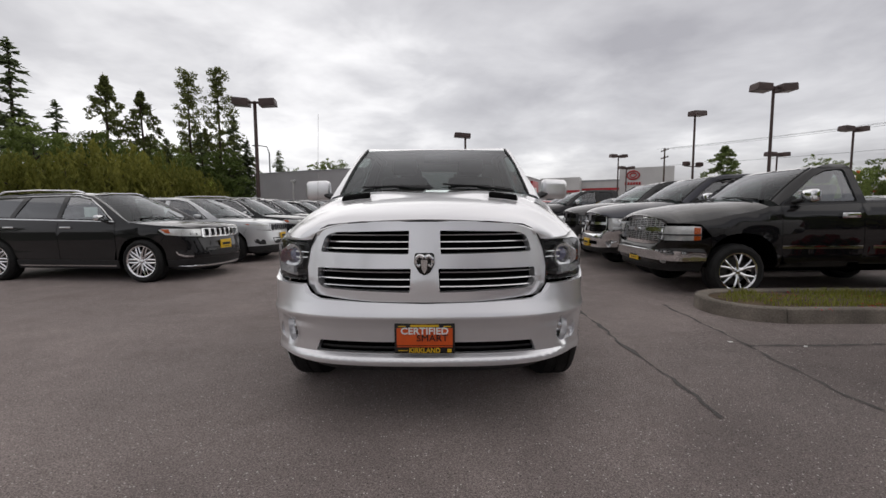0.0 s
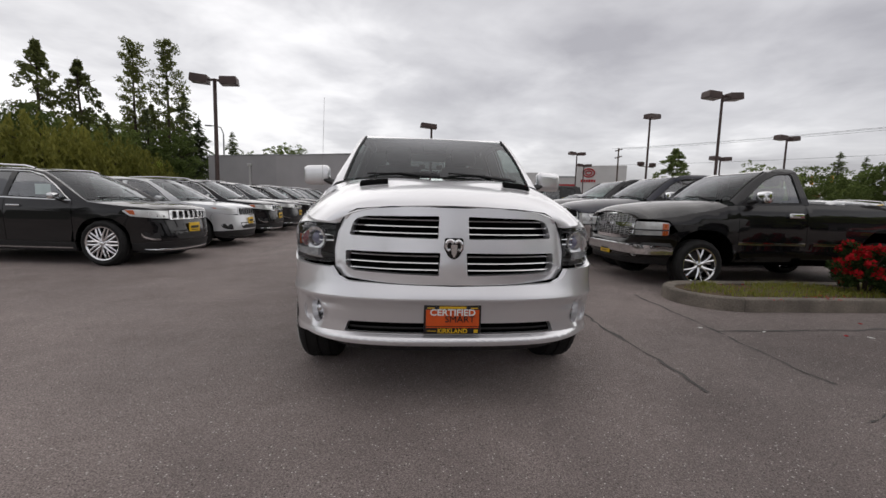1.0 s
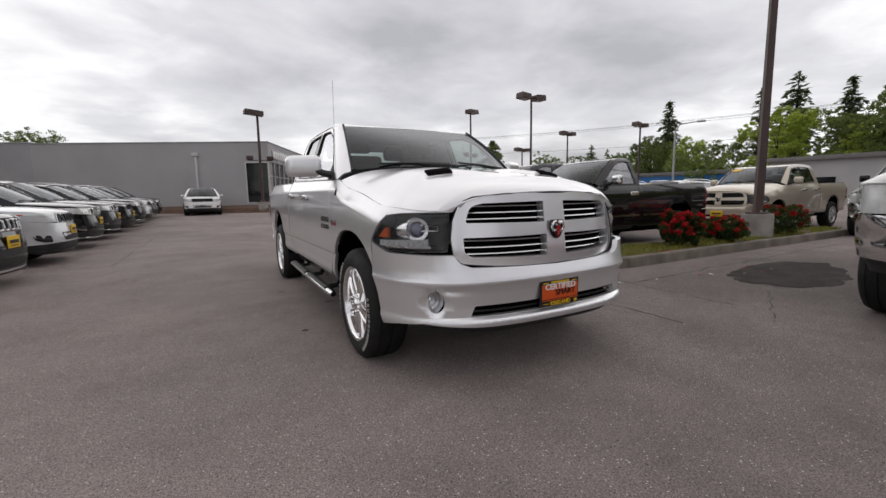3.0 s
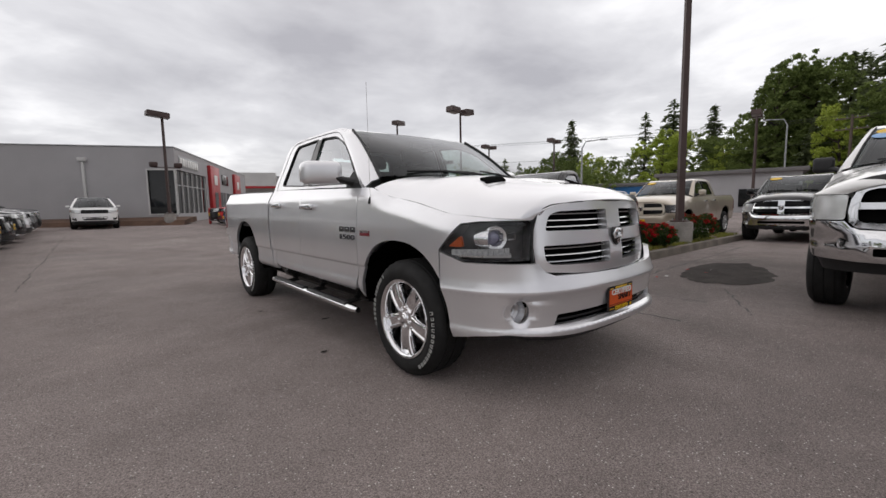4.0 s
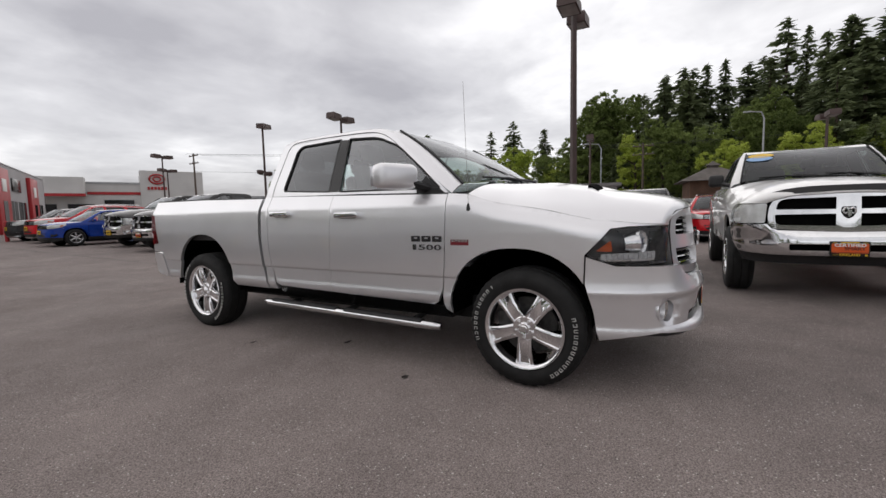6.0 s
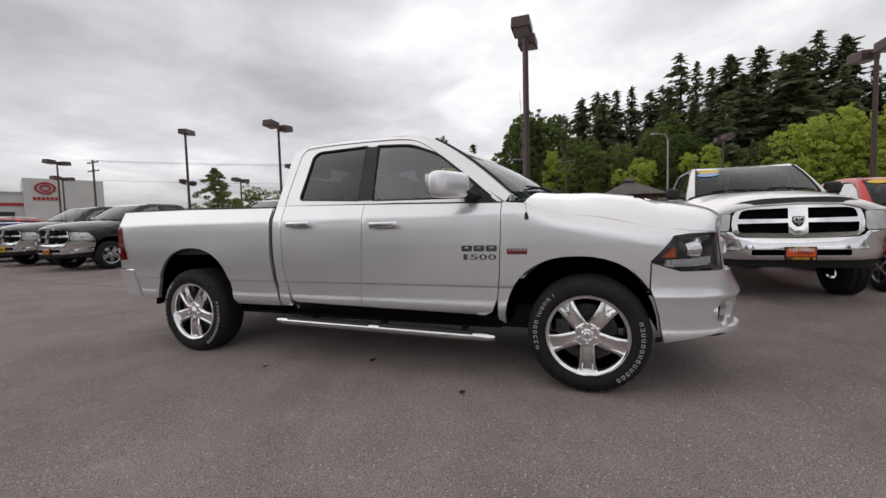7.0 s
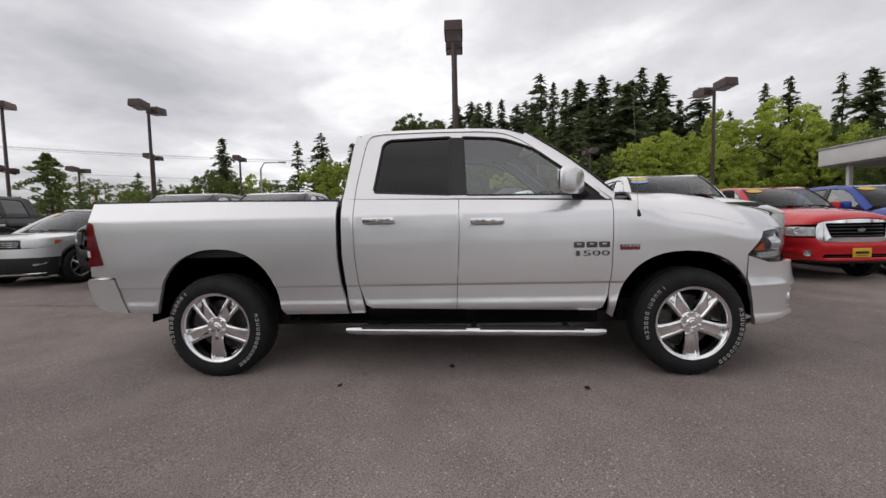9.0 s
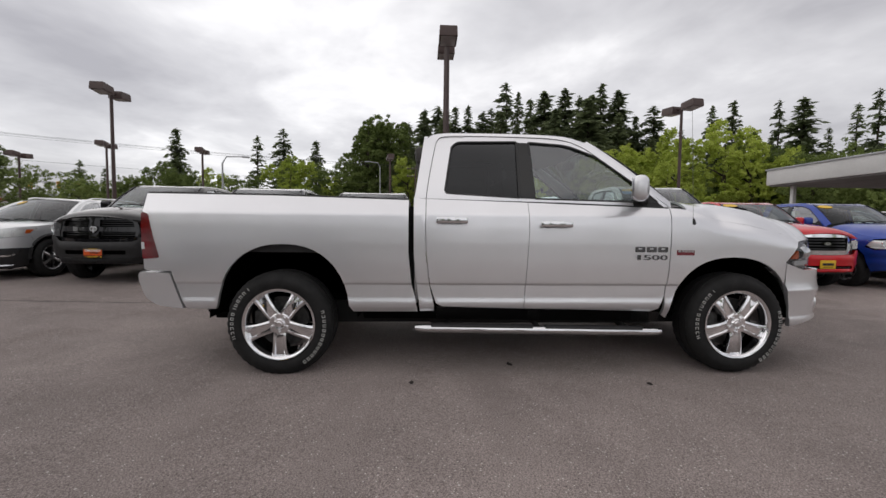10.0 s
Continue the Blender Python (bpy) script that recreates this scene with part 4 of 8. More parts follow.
    for sg in sides if not hood_guard else ():
        px, ps, pz = sh.pos(sg * ux(0.795), 0.552, 0.02 if hero else 0.03)
        ps += 0.085 if hero else 0.0
        ang = 12 if hero else 38
        base = Matrix.Translation((px, ps, pz)) @ Matrix.Rotation(radians(sg * ang), 4, "Z") @ Matrix.Rotation(radians(90), 4, "Z")
        fog = part("fog_lamp", lathe(bmesh.new(), [(-0.012, 0.062), (-0.018, 0.056), (-0.012, 0.046), (0.02, 0.02), (0.024, 0.001)], 24, m=base), M["satin"], root, "round fog lamp set deep in the bumper")
        part("lens", lathe(bmesh.new(), [(-0.004, 0.044), (-0.018, 0.034), (-0.028, 0.018), (-0.030, 0.001)], 20, m=base), M["bulb"] if hero else M["lamp_glass"], fog)
        if hero:
            part("fog_shroud", lathe(bmesh.new(), [(-0.060, 0.072), (-0.03, 0.066), (0.0, 0.060), (0.01, 0.055)], 24, m=base), body, fog)

    # headlamps
    hl = [(ux(0.712), 1.062), (us(0.22), 1.064), (us(0.38), 1.062), (us(0.485), 1.052), (us(0.63), 0.893), (us(0.46), 0.840), (us(0.30), 0.836), (ux(0.728), 0.838)]
    if look_ == "bow":
        hl = [(ux(0.70), 1.03), (us(0.36), 1.03), (us(0.50), 1.02), (us(0.50), 0.80), (us(0.36), 0.79), (ux(0.70), 0.79)]
    elif look_ == "small":
        hl = [(ux(0.68), 1.02), (us(0.36), 1.03), (us(0.60), 1.03), (us(0.62), 0.92), (us(0.42), 0.86), (ux(0.66), 0.86)]
    hl = rounded(hl, 0.025, 3)
    dark = look_ == "cross_body"
    for sg in sides:
        lamp = part("headlamp", patch(bmesh.new(), hl, fn_wing(sg, 0.13 if hero else 0.026), 0.07, lip=-0.124 if hero else 0.0), M["lamp_dark"] if dark or look_ == "cross_black" else M["lamp_white"], root, "wraparound headlamp with a clear lens")
        bm = bmesh.new()
        patch(bm, hl, fn_wing(sg, 0.003), 0.05, lip=0.006)
        part("lens", bm, M["lamp_glass"], lamp)
        px, ps, pz = (sg * 0.806, 0.362, 0.968) if hero else (sg * 0.868, 0.335, 0.965)
        base = Matrix.Translation((px, ps, pz)) @ Matrix.Rotation(radians(sg * 20), 4, "Z") @ Matrix.Rotation(radians(90), 4, "Z")
        if look_ != "bow":
            part("projector_ring", lathe(bmesh.new(), [(0.07, 0.050), (0.0, 0.066), (-0.020, 0.075), (-0.034, 0.068), (-0.026, 0.050), (0.01, 0.042)], 28, m=base), M["lamp_ring"], lamp, "chrome projector ring")
            part("projector_lens", lathe(bmesh.new(), [(0.03, 0.042), (0.0, 0.040), (-0.016, 0.026), (-0.022, 0.001)], 24, m=base), M["projector"] if hero else M["led"], lamp)
            if hero:
                bm = bmesh.new()
                tube(bm, [(px + sg * 0.02, ps + 0.005, pz - 0.004), (px + sg * 0.036, ps + 0.032, pz - 0.004), (px + sg * 0.050, ps + 0.072, pz - 0.008)], [0.074, 0.072, 0.062], 14, squash=0.85)
                part("lamp_shroud", bm, M["bulb"], lamp)
                bm = bmesh.new()
                cx, cs, cz = sg * 0.742, 0.312, 0.972
                tube(bm, [Vector((cx + sg * a, cs + 0.4 * a, cz + b)) for a, b in ((-0.045, 0.016), (0.048, 0.020), (0.048, -0.016), (-0.045, -0.014), (-0.045, 0.016))], 0.0055, 6)
                part("reflector_frame", bm, M["bulb"], lamp)
                bm = bmesh.new()
                for k in range(11):
                    a = us(0.215) + (us(0.545) - us(0.215)) * k / 11
                    w_ = (us(0.545) - us(0.215)) / 11 - 0.003
                    patch(bm, [(a, 0.914 - 0.001 * k), (a + w_, 0.913 - 0.001 * k), (a + w_, 0.870), (a, 0.870)], fn_wing(sg, 0.012), 0.05, lip=0.018)
                part("daytime_cell", bm, M["cell"], lamp, "white daytime lamp cells")
                part("lamp_ledge", patch(bmesh.new(), [(us(0.205), 0.872), (us(0.555), 0.876), (us(0.53), 0.858), (us(0.205), 0.856)], fn_wing(sg, 0.030), 0.05, lip=0.08), M["satin"], lamp)
                part("lamp_ledge", patch(bmesh.new(), [(ux(0.735), 1.05), (us(0.45), 1.045), (us(0.43), 1.030), (ux(0.735), 1.034)], fn_wing(sg, 0.045), 0.05, lip=0.06), M["interior"], lamp)
            else:
                part("daytime_strip", patch(bmesh.new(), [(us(0.22), 0.902), (us(0.45), 0.896), (us(0.555), 0.886), (us(0.45), 0.860), (us(0.215), 0.860)], fn_side(sg, 0.018), 0.08, lip=0.02), M["led"], lamp)
                part("turn_bowl", lathe(bmesh.new(), [(-0.03, 0.048), (0.0, 0.040), (0.02, 0.02), (0.024, 0.001)], 16, m=Matrix.Translation((sg * 0.735, 0.232, 0.955)) @ Matrix.Rotation(radians(sg * 14), 4, "Z") @ Matrix.Rotation(radians(90), 4, "Z")), M["bulb"], lamp)
            part("side_reflector", patch(bmesh.new(), rounded([(us(0.485), 0.985), (us(0.570), 0.920), (us(0.475), 0.918)] if hero else [(us(0.485), 1.0), (us(0.565), 0.912), (us(0.485), 0.905)], 0.01, 3), fn_wing(sg, 0.02 if hero else 0.03), 0.05, lip=0.02), M["amber"] if hero else M["amber_bright"], lamp, "amber side reflector")
        else:
            part("turn_signal", patch(bmesh.new(), [(us(0.40), 1.01), (us(0.49), 1.01), (us(0.49), 0.81), (us(0.40), 0.81)], fn_side(sg, 0.02), 0.08, lip=0.02), M["amber_bright"], lamp, "amber turn signal")
            part("lamp_divider", patch(bmesh.new(), [(ux(0.62), 0.918), (us(0.5), 0.918), (us(0.5), 0.898), (ux(0.62), 0.898)], fn_side(sg, 0.0), 0.08, lip=0.03), M["plastic"], lamp)

    # grille
    gh = [(0, 1.176), (gu(0.30), 1.172), (gu(0.48), 1.155), (gu(0.545), 1.12), (gu(0.582), 1.02), (gu(0.592), 0.92), (gu(0.580), 0.82), (gu(0.535), 0.768), (gu(0.3), 0.746), (0, 0.740)]
    if hero:
        gh = [(u + 0.013 * min(1.0, max(0.0, (u - gu(0.48)) / 0.06)), z) for u, z in gh]
    gout = gh + [(-u, z) for u, z in gh[-2:0:-1]]
    holes, rails = [], []
    if look_.startswith("cross"):
        gap = 0.07
        for sg in sides:
            up = [(sg * gu(gap), 1.124), (sg * gu(0.43), 1.116), (sg * gu(0.497), 1.098), (sg * gu(0.522), 1.004), (sg * gu(gap + 0.003), 0.998)]
            lo = [(sg * gu(gap - 0.008), 0.922), (sg * gu(0.535), 0.918), (sg * gu(0.530), 0.835), (sg * gu(0.495), 0.806), (sg * gu(gap - 0.002), 0.794)]
            if hood_guard:
                up = [(sg * gu(0.085), 1.118), (sg * gu(0.43), 1.112), (sg * gu(0.505), 1.090), (sg * gu(0.525), 0.990), (sg * gu(0.085), 0.985)]
                lo = [(sg * gu(0.085), 0.935), (sg * gu(0.532), 0.93), (sg * gu(0.525), 0.84), (sg * gu(0.50), 0.812), (sg * gu(0.085), 0.802)]
            elif look_ == "cross_chrome":
                up = [(sg * gu(0.06), 1.135), (sg * gu(0.44), 1.128), (sg * gu(0.53), 1.105), (sg * gu(0.56), 0.985), (sg * gu(0.06), 0.978)]
                lo = [(sg * gu(0.06), 0.935), (sg * gu(0.572), 0.93), (sg * gu(0.565), 0.83), (sg * gu(0.53), 0.795), (sg * gu(0.06), 0.782)]
            holes += [rounded(up, [0.008, 0.02, 0.05, 0.02, 0.008], 3), rounded(lo, [0.008, 0.012, 0.02, 0.04, 0.008], 3)]
            for zt, zb, x1 in ((1.122, 0.998, 0.512), (0.922, 0.794, 0.530)):
                for k in range(3):
                    rails.append((sg, zb + (zt - zb) * (k + 0.72) / 3.35, gu(gap), gu(x1)))
        g_mat = {"cross_body": body, "cross_chrome": M["chrome"], "cross_black": body}[look_]
    elif look_ == "bow":
        holes = [rounded([(-gu(0.57), 1.14), (-gu(0.57), 1.0), (gu(0.57), 1.0), (gu(0.57), 1.14)], 0.02), rounded([(-gu(0.57), 0.945), (-gu(0.55), 0.80), (gu(0.55), 0.80), (gu(0.57), 0.945)], 0.02)]
        g_mat = M["chrome"]
    else:
        holes = [rounded([(-gu(0.47), 1.09), (-gu(0.40), 0.83), (gu(0.40), 0.83), (gu(0.47), 1.09)], 0.04)]
        g_mat = M["chrome"]
    grille = part("grille", patch(bmesh.new(), gout, gpos, 0.04 if hero else 0.08, holes, 0.06 if hero else 0.024), g_mat, root, "", 40)
    part("grille_backing", patch(bmesh.new(), [(-gu(0.57), 1.13), (-gu(0.57), 0.78), (gu(0.57), 0.78), (gu(0.57), 1.13)], lambda u, z, d: gpos(u, z, d + 0.060), 0.14, lip=0), M["void"], grille)
    if rails and hero:
        for sg, z, u0, u1 in rails:
            bm = bmesh.new()
            line = [(sg * t, z) for t in np.linspace(u0, u1, 9)]
            patch(bm, [(u, v + 0.004) for u, v in line] + [(u, v - 0.006) for u, v in line[::-1]], lambda u, v, d: gpos(u, v, d + 0.042), 0.08, lip=0.02)
            slat = part("slat", bm, M["plastic"], grille)
            bm = bmesh.new()
            patch(bm, [(u, v + 0.0028) for u, v in line] + [(u, v - 0.0022) for u, v in line[::-1]], lambda u, v, d: gpos(u, v, d + 0.030 + (v - z) * 0.5), 0.08, lip=0.008)
            part("chrome_edge", bm, M["chrome"], slat, "chrome edge")
    elif look_ == "bow":
        for zt, zb in ((1.14, 1.0), (0.945, 0.80)):
            for k in range(5):
                z = lerp(zb, zt, (k + 0.5) / 5)
                part("slat", strip_line(bmesh.new(), lambda u, v, d: gpos(u, v, d + 0.03), [(t, z) for t in np.linspace(-gu(0.56), gu(0.56), 8)], 0.012, 0.02), M["satin"], grille)
        for k in range(13):
            t = -gu(0.54) + 2 * gu(0.54) * k / 12
            part("grille_bar", patch(bmesh.new(), [(t - 0.004, 1.14), (t + 0.004, 1.14), (t + 0.004, 0.80), (t - 0.004, 0.80)], lambda u, v, d: gpos(u, v, d + 0.032), 0.2, lip=0.01), M["satin"], grille)
    elif look_ == "small":
        for k in range(4):
            z = 0.86 + k * 0.06
            part("slat", strip_line(bmesh.new(), lambda u, v, d: gpos(u, v, d + 0.03), [(t, z) for t in np.linspace(-gu(0.42), gu(0.42), 8)], 0.016, 0.03), M["gloss_black"], grille)
    elif not hood_guard:
        for sg, z, u0, u1 in rails:
            part("slat", strip_line(bmesh.new(), lambda u, v, d: gpos(u, v, d + 0.032), [(sg * t, z) for t in np.linspace(u0, u1, 6)], 0.010, 0.02), M["gloss_black"], grille)
    p0 = gpos(0, 0.95, -0.002)
    if look_.startswith("cross"):
        ram_head(grille, 0, p0[1], 0.952, 1.0 if hero else 1.1, M["chrome"] if look_ != "cross_black" else M["dove"])
    else:
        bm = bmesh.new()
        prism(bm, rounded([(-0.07, 0.012), (-0.03, 0.03), (0.03, 0.03), (0.07, 0.012), (0.07, -0.012), (0.03, -0.03), (-0.03, -0.03), (-0.07, -0.012)], 0.01), 0.012, lambda u, v, w: (u, p0[1] - 0.002 - w, 0.965 + v))
        part("badge", bm, M["chrome"], grille)
    bm = bmesh.new()
    path = [gpos(u, z - 0.001 if z > 1 else z - 0.002, -0.003) for u, z in [(-u, z) for u, z in gh[::-1]] + gh[1:]]
    tube(bm, path, 0.0038, 5)
    part("grille_seal", bm, M["plastic"], grille)

    # wings and bonnet
    fa = arch(sh, 1.07, 0.42, 0.50, 0.512, 0.44)
    fa = [p for p in fa if p[0] > us(0.612) or p[1] > 0.74]
    wing = [(us(1.615), 0.47)] + [p for p in fa if p[0] < us(1.60)] + [(us(0.634), 0.885), (us(0.634), 0.897), (us(0.489), 1.056), (us(0.38), 1.067), (us(0.22), 1.069), (ux(0.715), 1.068)] + seam + [(us(1.579), 1.312), (us(1.582), 1.10), (us(1.594), 0.80), (us(1.615), 0.62)]
    for sg in sides:
        part("front_wing", panel(bmesh.new(), wing, fn_wing(sg), lip=0.025), body, root)
    zc = smooth_table([(0.064, 1.184), (0.088, 1.210), (0.15, 1.244), (0.25, 1.274), (0.42, 1.302), (0.635, 1.330), (0.86, 1.358), (1.32, 1.406)] if hero else [(0.064, 1.184), (0.088, 1.210), (0.15, 1.250), (0.25, 1.286), (0.42, 1.320), (0.635, 1.353), (0.86, 1.376), (1.32, 1.406)])
    edge = curve_through(seam, 10 if hero else 5)
    rows, rim_low = [], []
    for i, (u, z) in enumerate(edge):
        t = i / (len(edge) - 1)
        e = Vector(sh.pos(u, z, 0.008 + draw_in(u, z)))
        rim_low.append(e.copy())
        if hero:
            k = min(1.0, t * 9)
            e = Vector(gpos(gu(0.552), 1.112, -0.008)).lerp(e, k * k * (3 - 2 * k))
        sc = (0.064 if hero else 0.035) + (1.256 if hero else 1.285) * (0.35 * t + 0.65 * t ** 1.5)
        zz = np.interp(sc, *zc)
        row = []
        for q in np.linspace(-1, 1, 73 if hero else 25):
            a = abs(q)
            x = e[0] * q
            w = a ** 2.2
            bow = (0.62 - 0.27 * t) * (0.80 if hero else 1.0)
            z_ = zz + (e[2] - zz) * (bow * a ** 2 + (1 - bow) * a ** (6 if hero else 5))
            s_ = sc + (e[1] - sc) * w
            ax_ = abs(x)
            lane_ = min(1.0, max(0.0, (0.145 - abs(ax_ - 0.485)) / 0.03))
            rise = lane_ * min(1.0, max(0.0, (s_ - 0.602) / 0.058)) + (1 - lane_) * min(1.0, max(0.0, (s_ - 0.50) / 0.20))
            side_fade = min(1.0, ax_ / 0.40) if ax_ < 0.585 else min(1.0, max(0.0, (0.84 - ax_) / 0.255))
            side_fade *= min(1.0, max(0.0, (1.30 - s_) / 0.40))
            dome = 0.024 * rise * rise * (3 - 2 * rise) * side_fade * side_fade * (3 - 2 * side_fade) if hero else 0.0
            row.append((x, s_, z_ + dome))
        rows.append(row)
    bm = bmesh.new()
    sheet(bm, rows)
    from mathutils.bvhtree import BVHTree
    thick(bm, 0.018)
    skin = BVHTree.FromBMesh(bm)
    part("bonnet", bm, body, root, "", 45)
    if hero:
        for sg in sides:
            bm = bmesh.new()
            tube(bm, [Vector((sg * (abs(r_[-1][0]) + 0.003), r_[-1][1], r_[-1][2] - 0.002)) for r_ in rows[len(rows) // 9:]], 0.0042, 5)
            part("bonnet_gap", bm, M["plastic"], root)
            # turned-down front corner of the bonnet over the lamp
            n_ = len(rows) // 3
            bm = bmesh.new()
            sheet(bm, [[r_[-1 if sg > 0 else 0], Vector((sg * abs(e_[0]), e_[1], e_[2] - 0.006))] for r_, e_ in zip(rows[:n_], rim_low)])
            part("bonnet_corner", bm, body, root)
    if hero:
        for sg in sides:
            bm = bmesh.new()

            def scoop_at(u, v, w):
                p = Vector((sg * (0.49 + u), 0.640 + v, 2.0))
                return skin.ray_cast(p, Vector((0, 0, -1)))[0] + Vector((0, 0, w + 0.003))
            rim_ = rounded([(-0.100, -0.022), (0.100, -0.018), (0.094, 0.054), (-0.090, 0.048)], 0.014)
            patch(bm, [(u * 0.97, v * 0.97) for u, v in rim_], lambda u, v, d: scoop_at(u, v, 0.003 + 0.12 * (v + 0.022) - d), 0.012, lip=0.02)
            part("hood_scoop", bm, M["void"], root, "black hood scoop insert")
    if hood_guard:
        bm = bmesh.new()
        rws = []
        for k in range(3):
            rws.append([(x, rows[1][16][1] - 0.020 + 0.14 * (abs(x) / 0.72) ** 2.4 + 0.014 * k, 1.180 - 0.10 * (abs(x) / 0.75) ** 4 + 0.034 * k) for x in np.linspace(-0.78, 0.78, 15)])
        sheet(bm, rws)
        part("hood_deflector", thick(bm, 0.006), M["plastic"], root, "dark bug deflector")

    # doors and sills
    door_f = [(us(1.585), 1.306), (us(1.588), 1.10), (us(1.60), 0.80), (us(1.622), 0.62), (us(1.66), 0.525), (us(1.71), 0.500), (us(2.724), 0.524), (us(2.712), 0.80), (us(2.695), 1.10), (us(2.697), 1.338)]
    door_r = [(us(2.701), 1.338), (us(2.699), 1.10), (us(2.716), 0.80), (us(2.729), 0.524), (us(3.36), 0.540), (us(3.405), 0.565), (us(3.45), 0.70), (us(3.478), 0.92), (us(3.485), 1.15), (us(3.482), 1.358)]
    corner = [(us(rear(3.487)), 1.358), (us(rear(3.490)), 1.15), (us(rear(3.483)), 0.92), (us(rear(3.455)), 0.70), (us(rear(3.42)), 0.55), (us(rear(3.42)), 0.50), (us(rear(3.525)), 0.50), (us(rear(3.545)), 0.65), (us(rear(3.575)), 0.94), (us(rear(3.578)), 1.362)]
    if regular:
        corner = [(us(2.704), 1.338), (us(2.703), 1.10), (us(2.720), 0.80), (us(2.733), 0.51), (us(2.76), 0.51), (us(2.78), 0.65), (us(2.79), 0.94), (us(2.79), 1.34)]
    sill = [(us(1.62), 0.49), (us(1.70), 0.494), (us(rear(3.40)), 0.528 if not regular else 0.517), (us(rear(3.40)), 0.455 if not hero else 0.425), (us(1.62), 0.44 if not hero else 0.40)]
    for sg in sides:
        fd = part("front_door", panel(bmesh.new(), door_f, fn_side(sg)), body, root)
        doors = [(fd, 2.37, 2.615, 1.175)]
        if not regular:
            rd = part("rear_door", panel(bmesh.new(), door_r, fn_side(sg)), body, root)
            doors.append((rd, 3.17, 3.41, 1.196))
        part("cab_corner", panel(bmesh.new(), corner, fn_side(sg)), body, root)
        # hero sill is body-coloured; its dark reflections are put into gloss black
        part("sill", patch(bmesh.new(), sill, fn_side(sg, 0.004 if not hero else 0.02), 0.08, lip=0.05), body if not hero else M["gloss_black"], root)
        for door, h0, h1, hz in doors:
            x = sh.pos(us(h0), hz, 0)[0]
            bm = bmesh.new()
            box(bm, sg * (x + 0.018), sg * (x + 0.044), h0, h1, hz - (0.042 if regular else 0.026), hz + (0.036 if regular else 0.023), 0.013, segs=3)
            box(bm, sg * (x - 0.02), sg * (x + 0.03), h0 + 0.008, h0 + 0.045, hz - 0.018, hz + 0.016, 0.008)
            box(bm, sg * (x - 0.02), sg * (x + 0.03), h1 - 0.045, h1 - 0.008, hz - 0.018, hz + 0.016, 0.008)
            part("handle", bm, M["chrome"], door, "chrome door handle")
            bm = bmesh.new()
            patch(bm, rounded([(us(h0 + 0.035), hz - 0.03), (us(h0 + 0.035), hz - 0.004), (us(h1 - 0.03), hz - 0.004), (us(h1 - 0.03), hz - 0.03)], 0.012), fn_side(sg, -0.002), 0.1, lip=0.01)
            part("handle_cup", bm, M["plastic"], door)
        bm = bmesh.new()
        patch(bm, [(us(1.60), 1.318), (us(2.60), 1.348), (us(rear(3.55)), 1.372 if not regular else 1.35), (us(rear(3.55)), 1.352 if not regular else 1.33), (us(2.60), 1.332), (us(1.60), 1.302)], fn_side(sg, 0.004), 0.12, lip=0.03)
        part("belt_seal", bm, M["plastic"], root)

    # greenhouse
    gx = smooth_table([(1.28, 0.950), (1.36, 0.935), (1.61, 0.845), (1.845, 0.748), (1.91, 0.690), (1.96, 0.58)])

    def taller(pts):
        return [(s, z + 0.03 * min(1.0, max(0.0, (z - 1.40) / 0.40))) for s, z in pts]

    def fn_green(sg, base=0.0):
        return lambda s, z, d: (sg * (np.interp(z, *gx) - d - base), s, z)

    win_f = rounded([(1.655, 1.352), (1.83, 1.492), (2.11, 1.695), (2.345, 1.785), (2.665, 1.805), (2.645, 1.368)], [0.02, 0.0, 0.06, 0.08, 0.02, 0.02], 4)
    win_r = rounded([(2.755, 1.372), (2.755, 1.808), (3.235, 1.795), (3.285, 1.76), (3.345, 1.402)], [0.015, 0.02, 0.05, 0.03, 0.03], 4)
    frame_out = [(1.585, 1.318), (1.70, 1.418), (1.90, 1.575), (2.08, 1.715), (2.20, 1.805), (2.34, 1.862), (2.6, 1.882), (rear(3.0), 1.884), (rear(3.36), 1.874), (rear(3.455), 1.848), (rear(3.505), 1.78), (rear(3.568), 1.40), (rear(3.576), 1.362), (2.6, 1.345)]
    wins = [win_f]
    if regular:
        frame_out = [(1.585, 1.318), (1.70, 1.418), (1.90, 1.575), (2.08, 1.715), (2.20, 1.805), (2.34, 1.862), (2.45, 1.880), (2.60, 1.876), (2.68, 1.83), (2.765, 1.40), (2.77, 1.345), (2.5, 1.343)]
        wins = [rounded([(1.655, 1.352), (1.83, 1.492), (2.11, 1.695), (2.33, 1.785), (2.58, 1.80), (2.65, 1.368)], [0.02, 0.0, 0.06, 0.05, 0.04, 0.02], 4)]
    else:
        wins.append(win_r)
    frame_out, wins = taller(frame_out), [taller(w) for w in wins]
    for sg in sides:
        part("cab_side", patch(bmesh.new(), frame_out, fn_green(sg), st, wins, 0.03), body, root, "", 40)
        for k, w in enumerate(wins):
            part("side_window", patch(bmesh.new(), w, fn_green(sg, 0.014), 0.12, lip=0.004), M["side_glass"] if k == 0 else M[windows], root, "" if k == 0 else "dark tinted window pane")
            bm = bmesh.new()
            fg = fn_green(sg, 0.006)
            loop = [Vector(fg(s, z, 0)) for s, z in resample(w, 0.08)]
            tube(bm, loop + loop[:1], 0.010, 5, cap=False)
            part("window_seal", bm, M["plastic"], root)
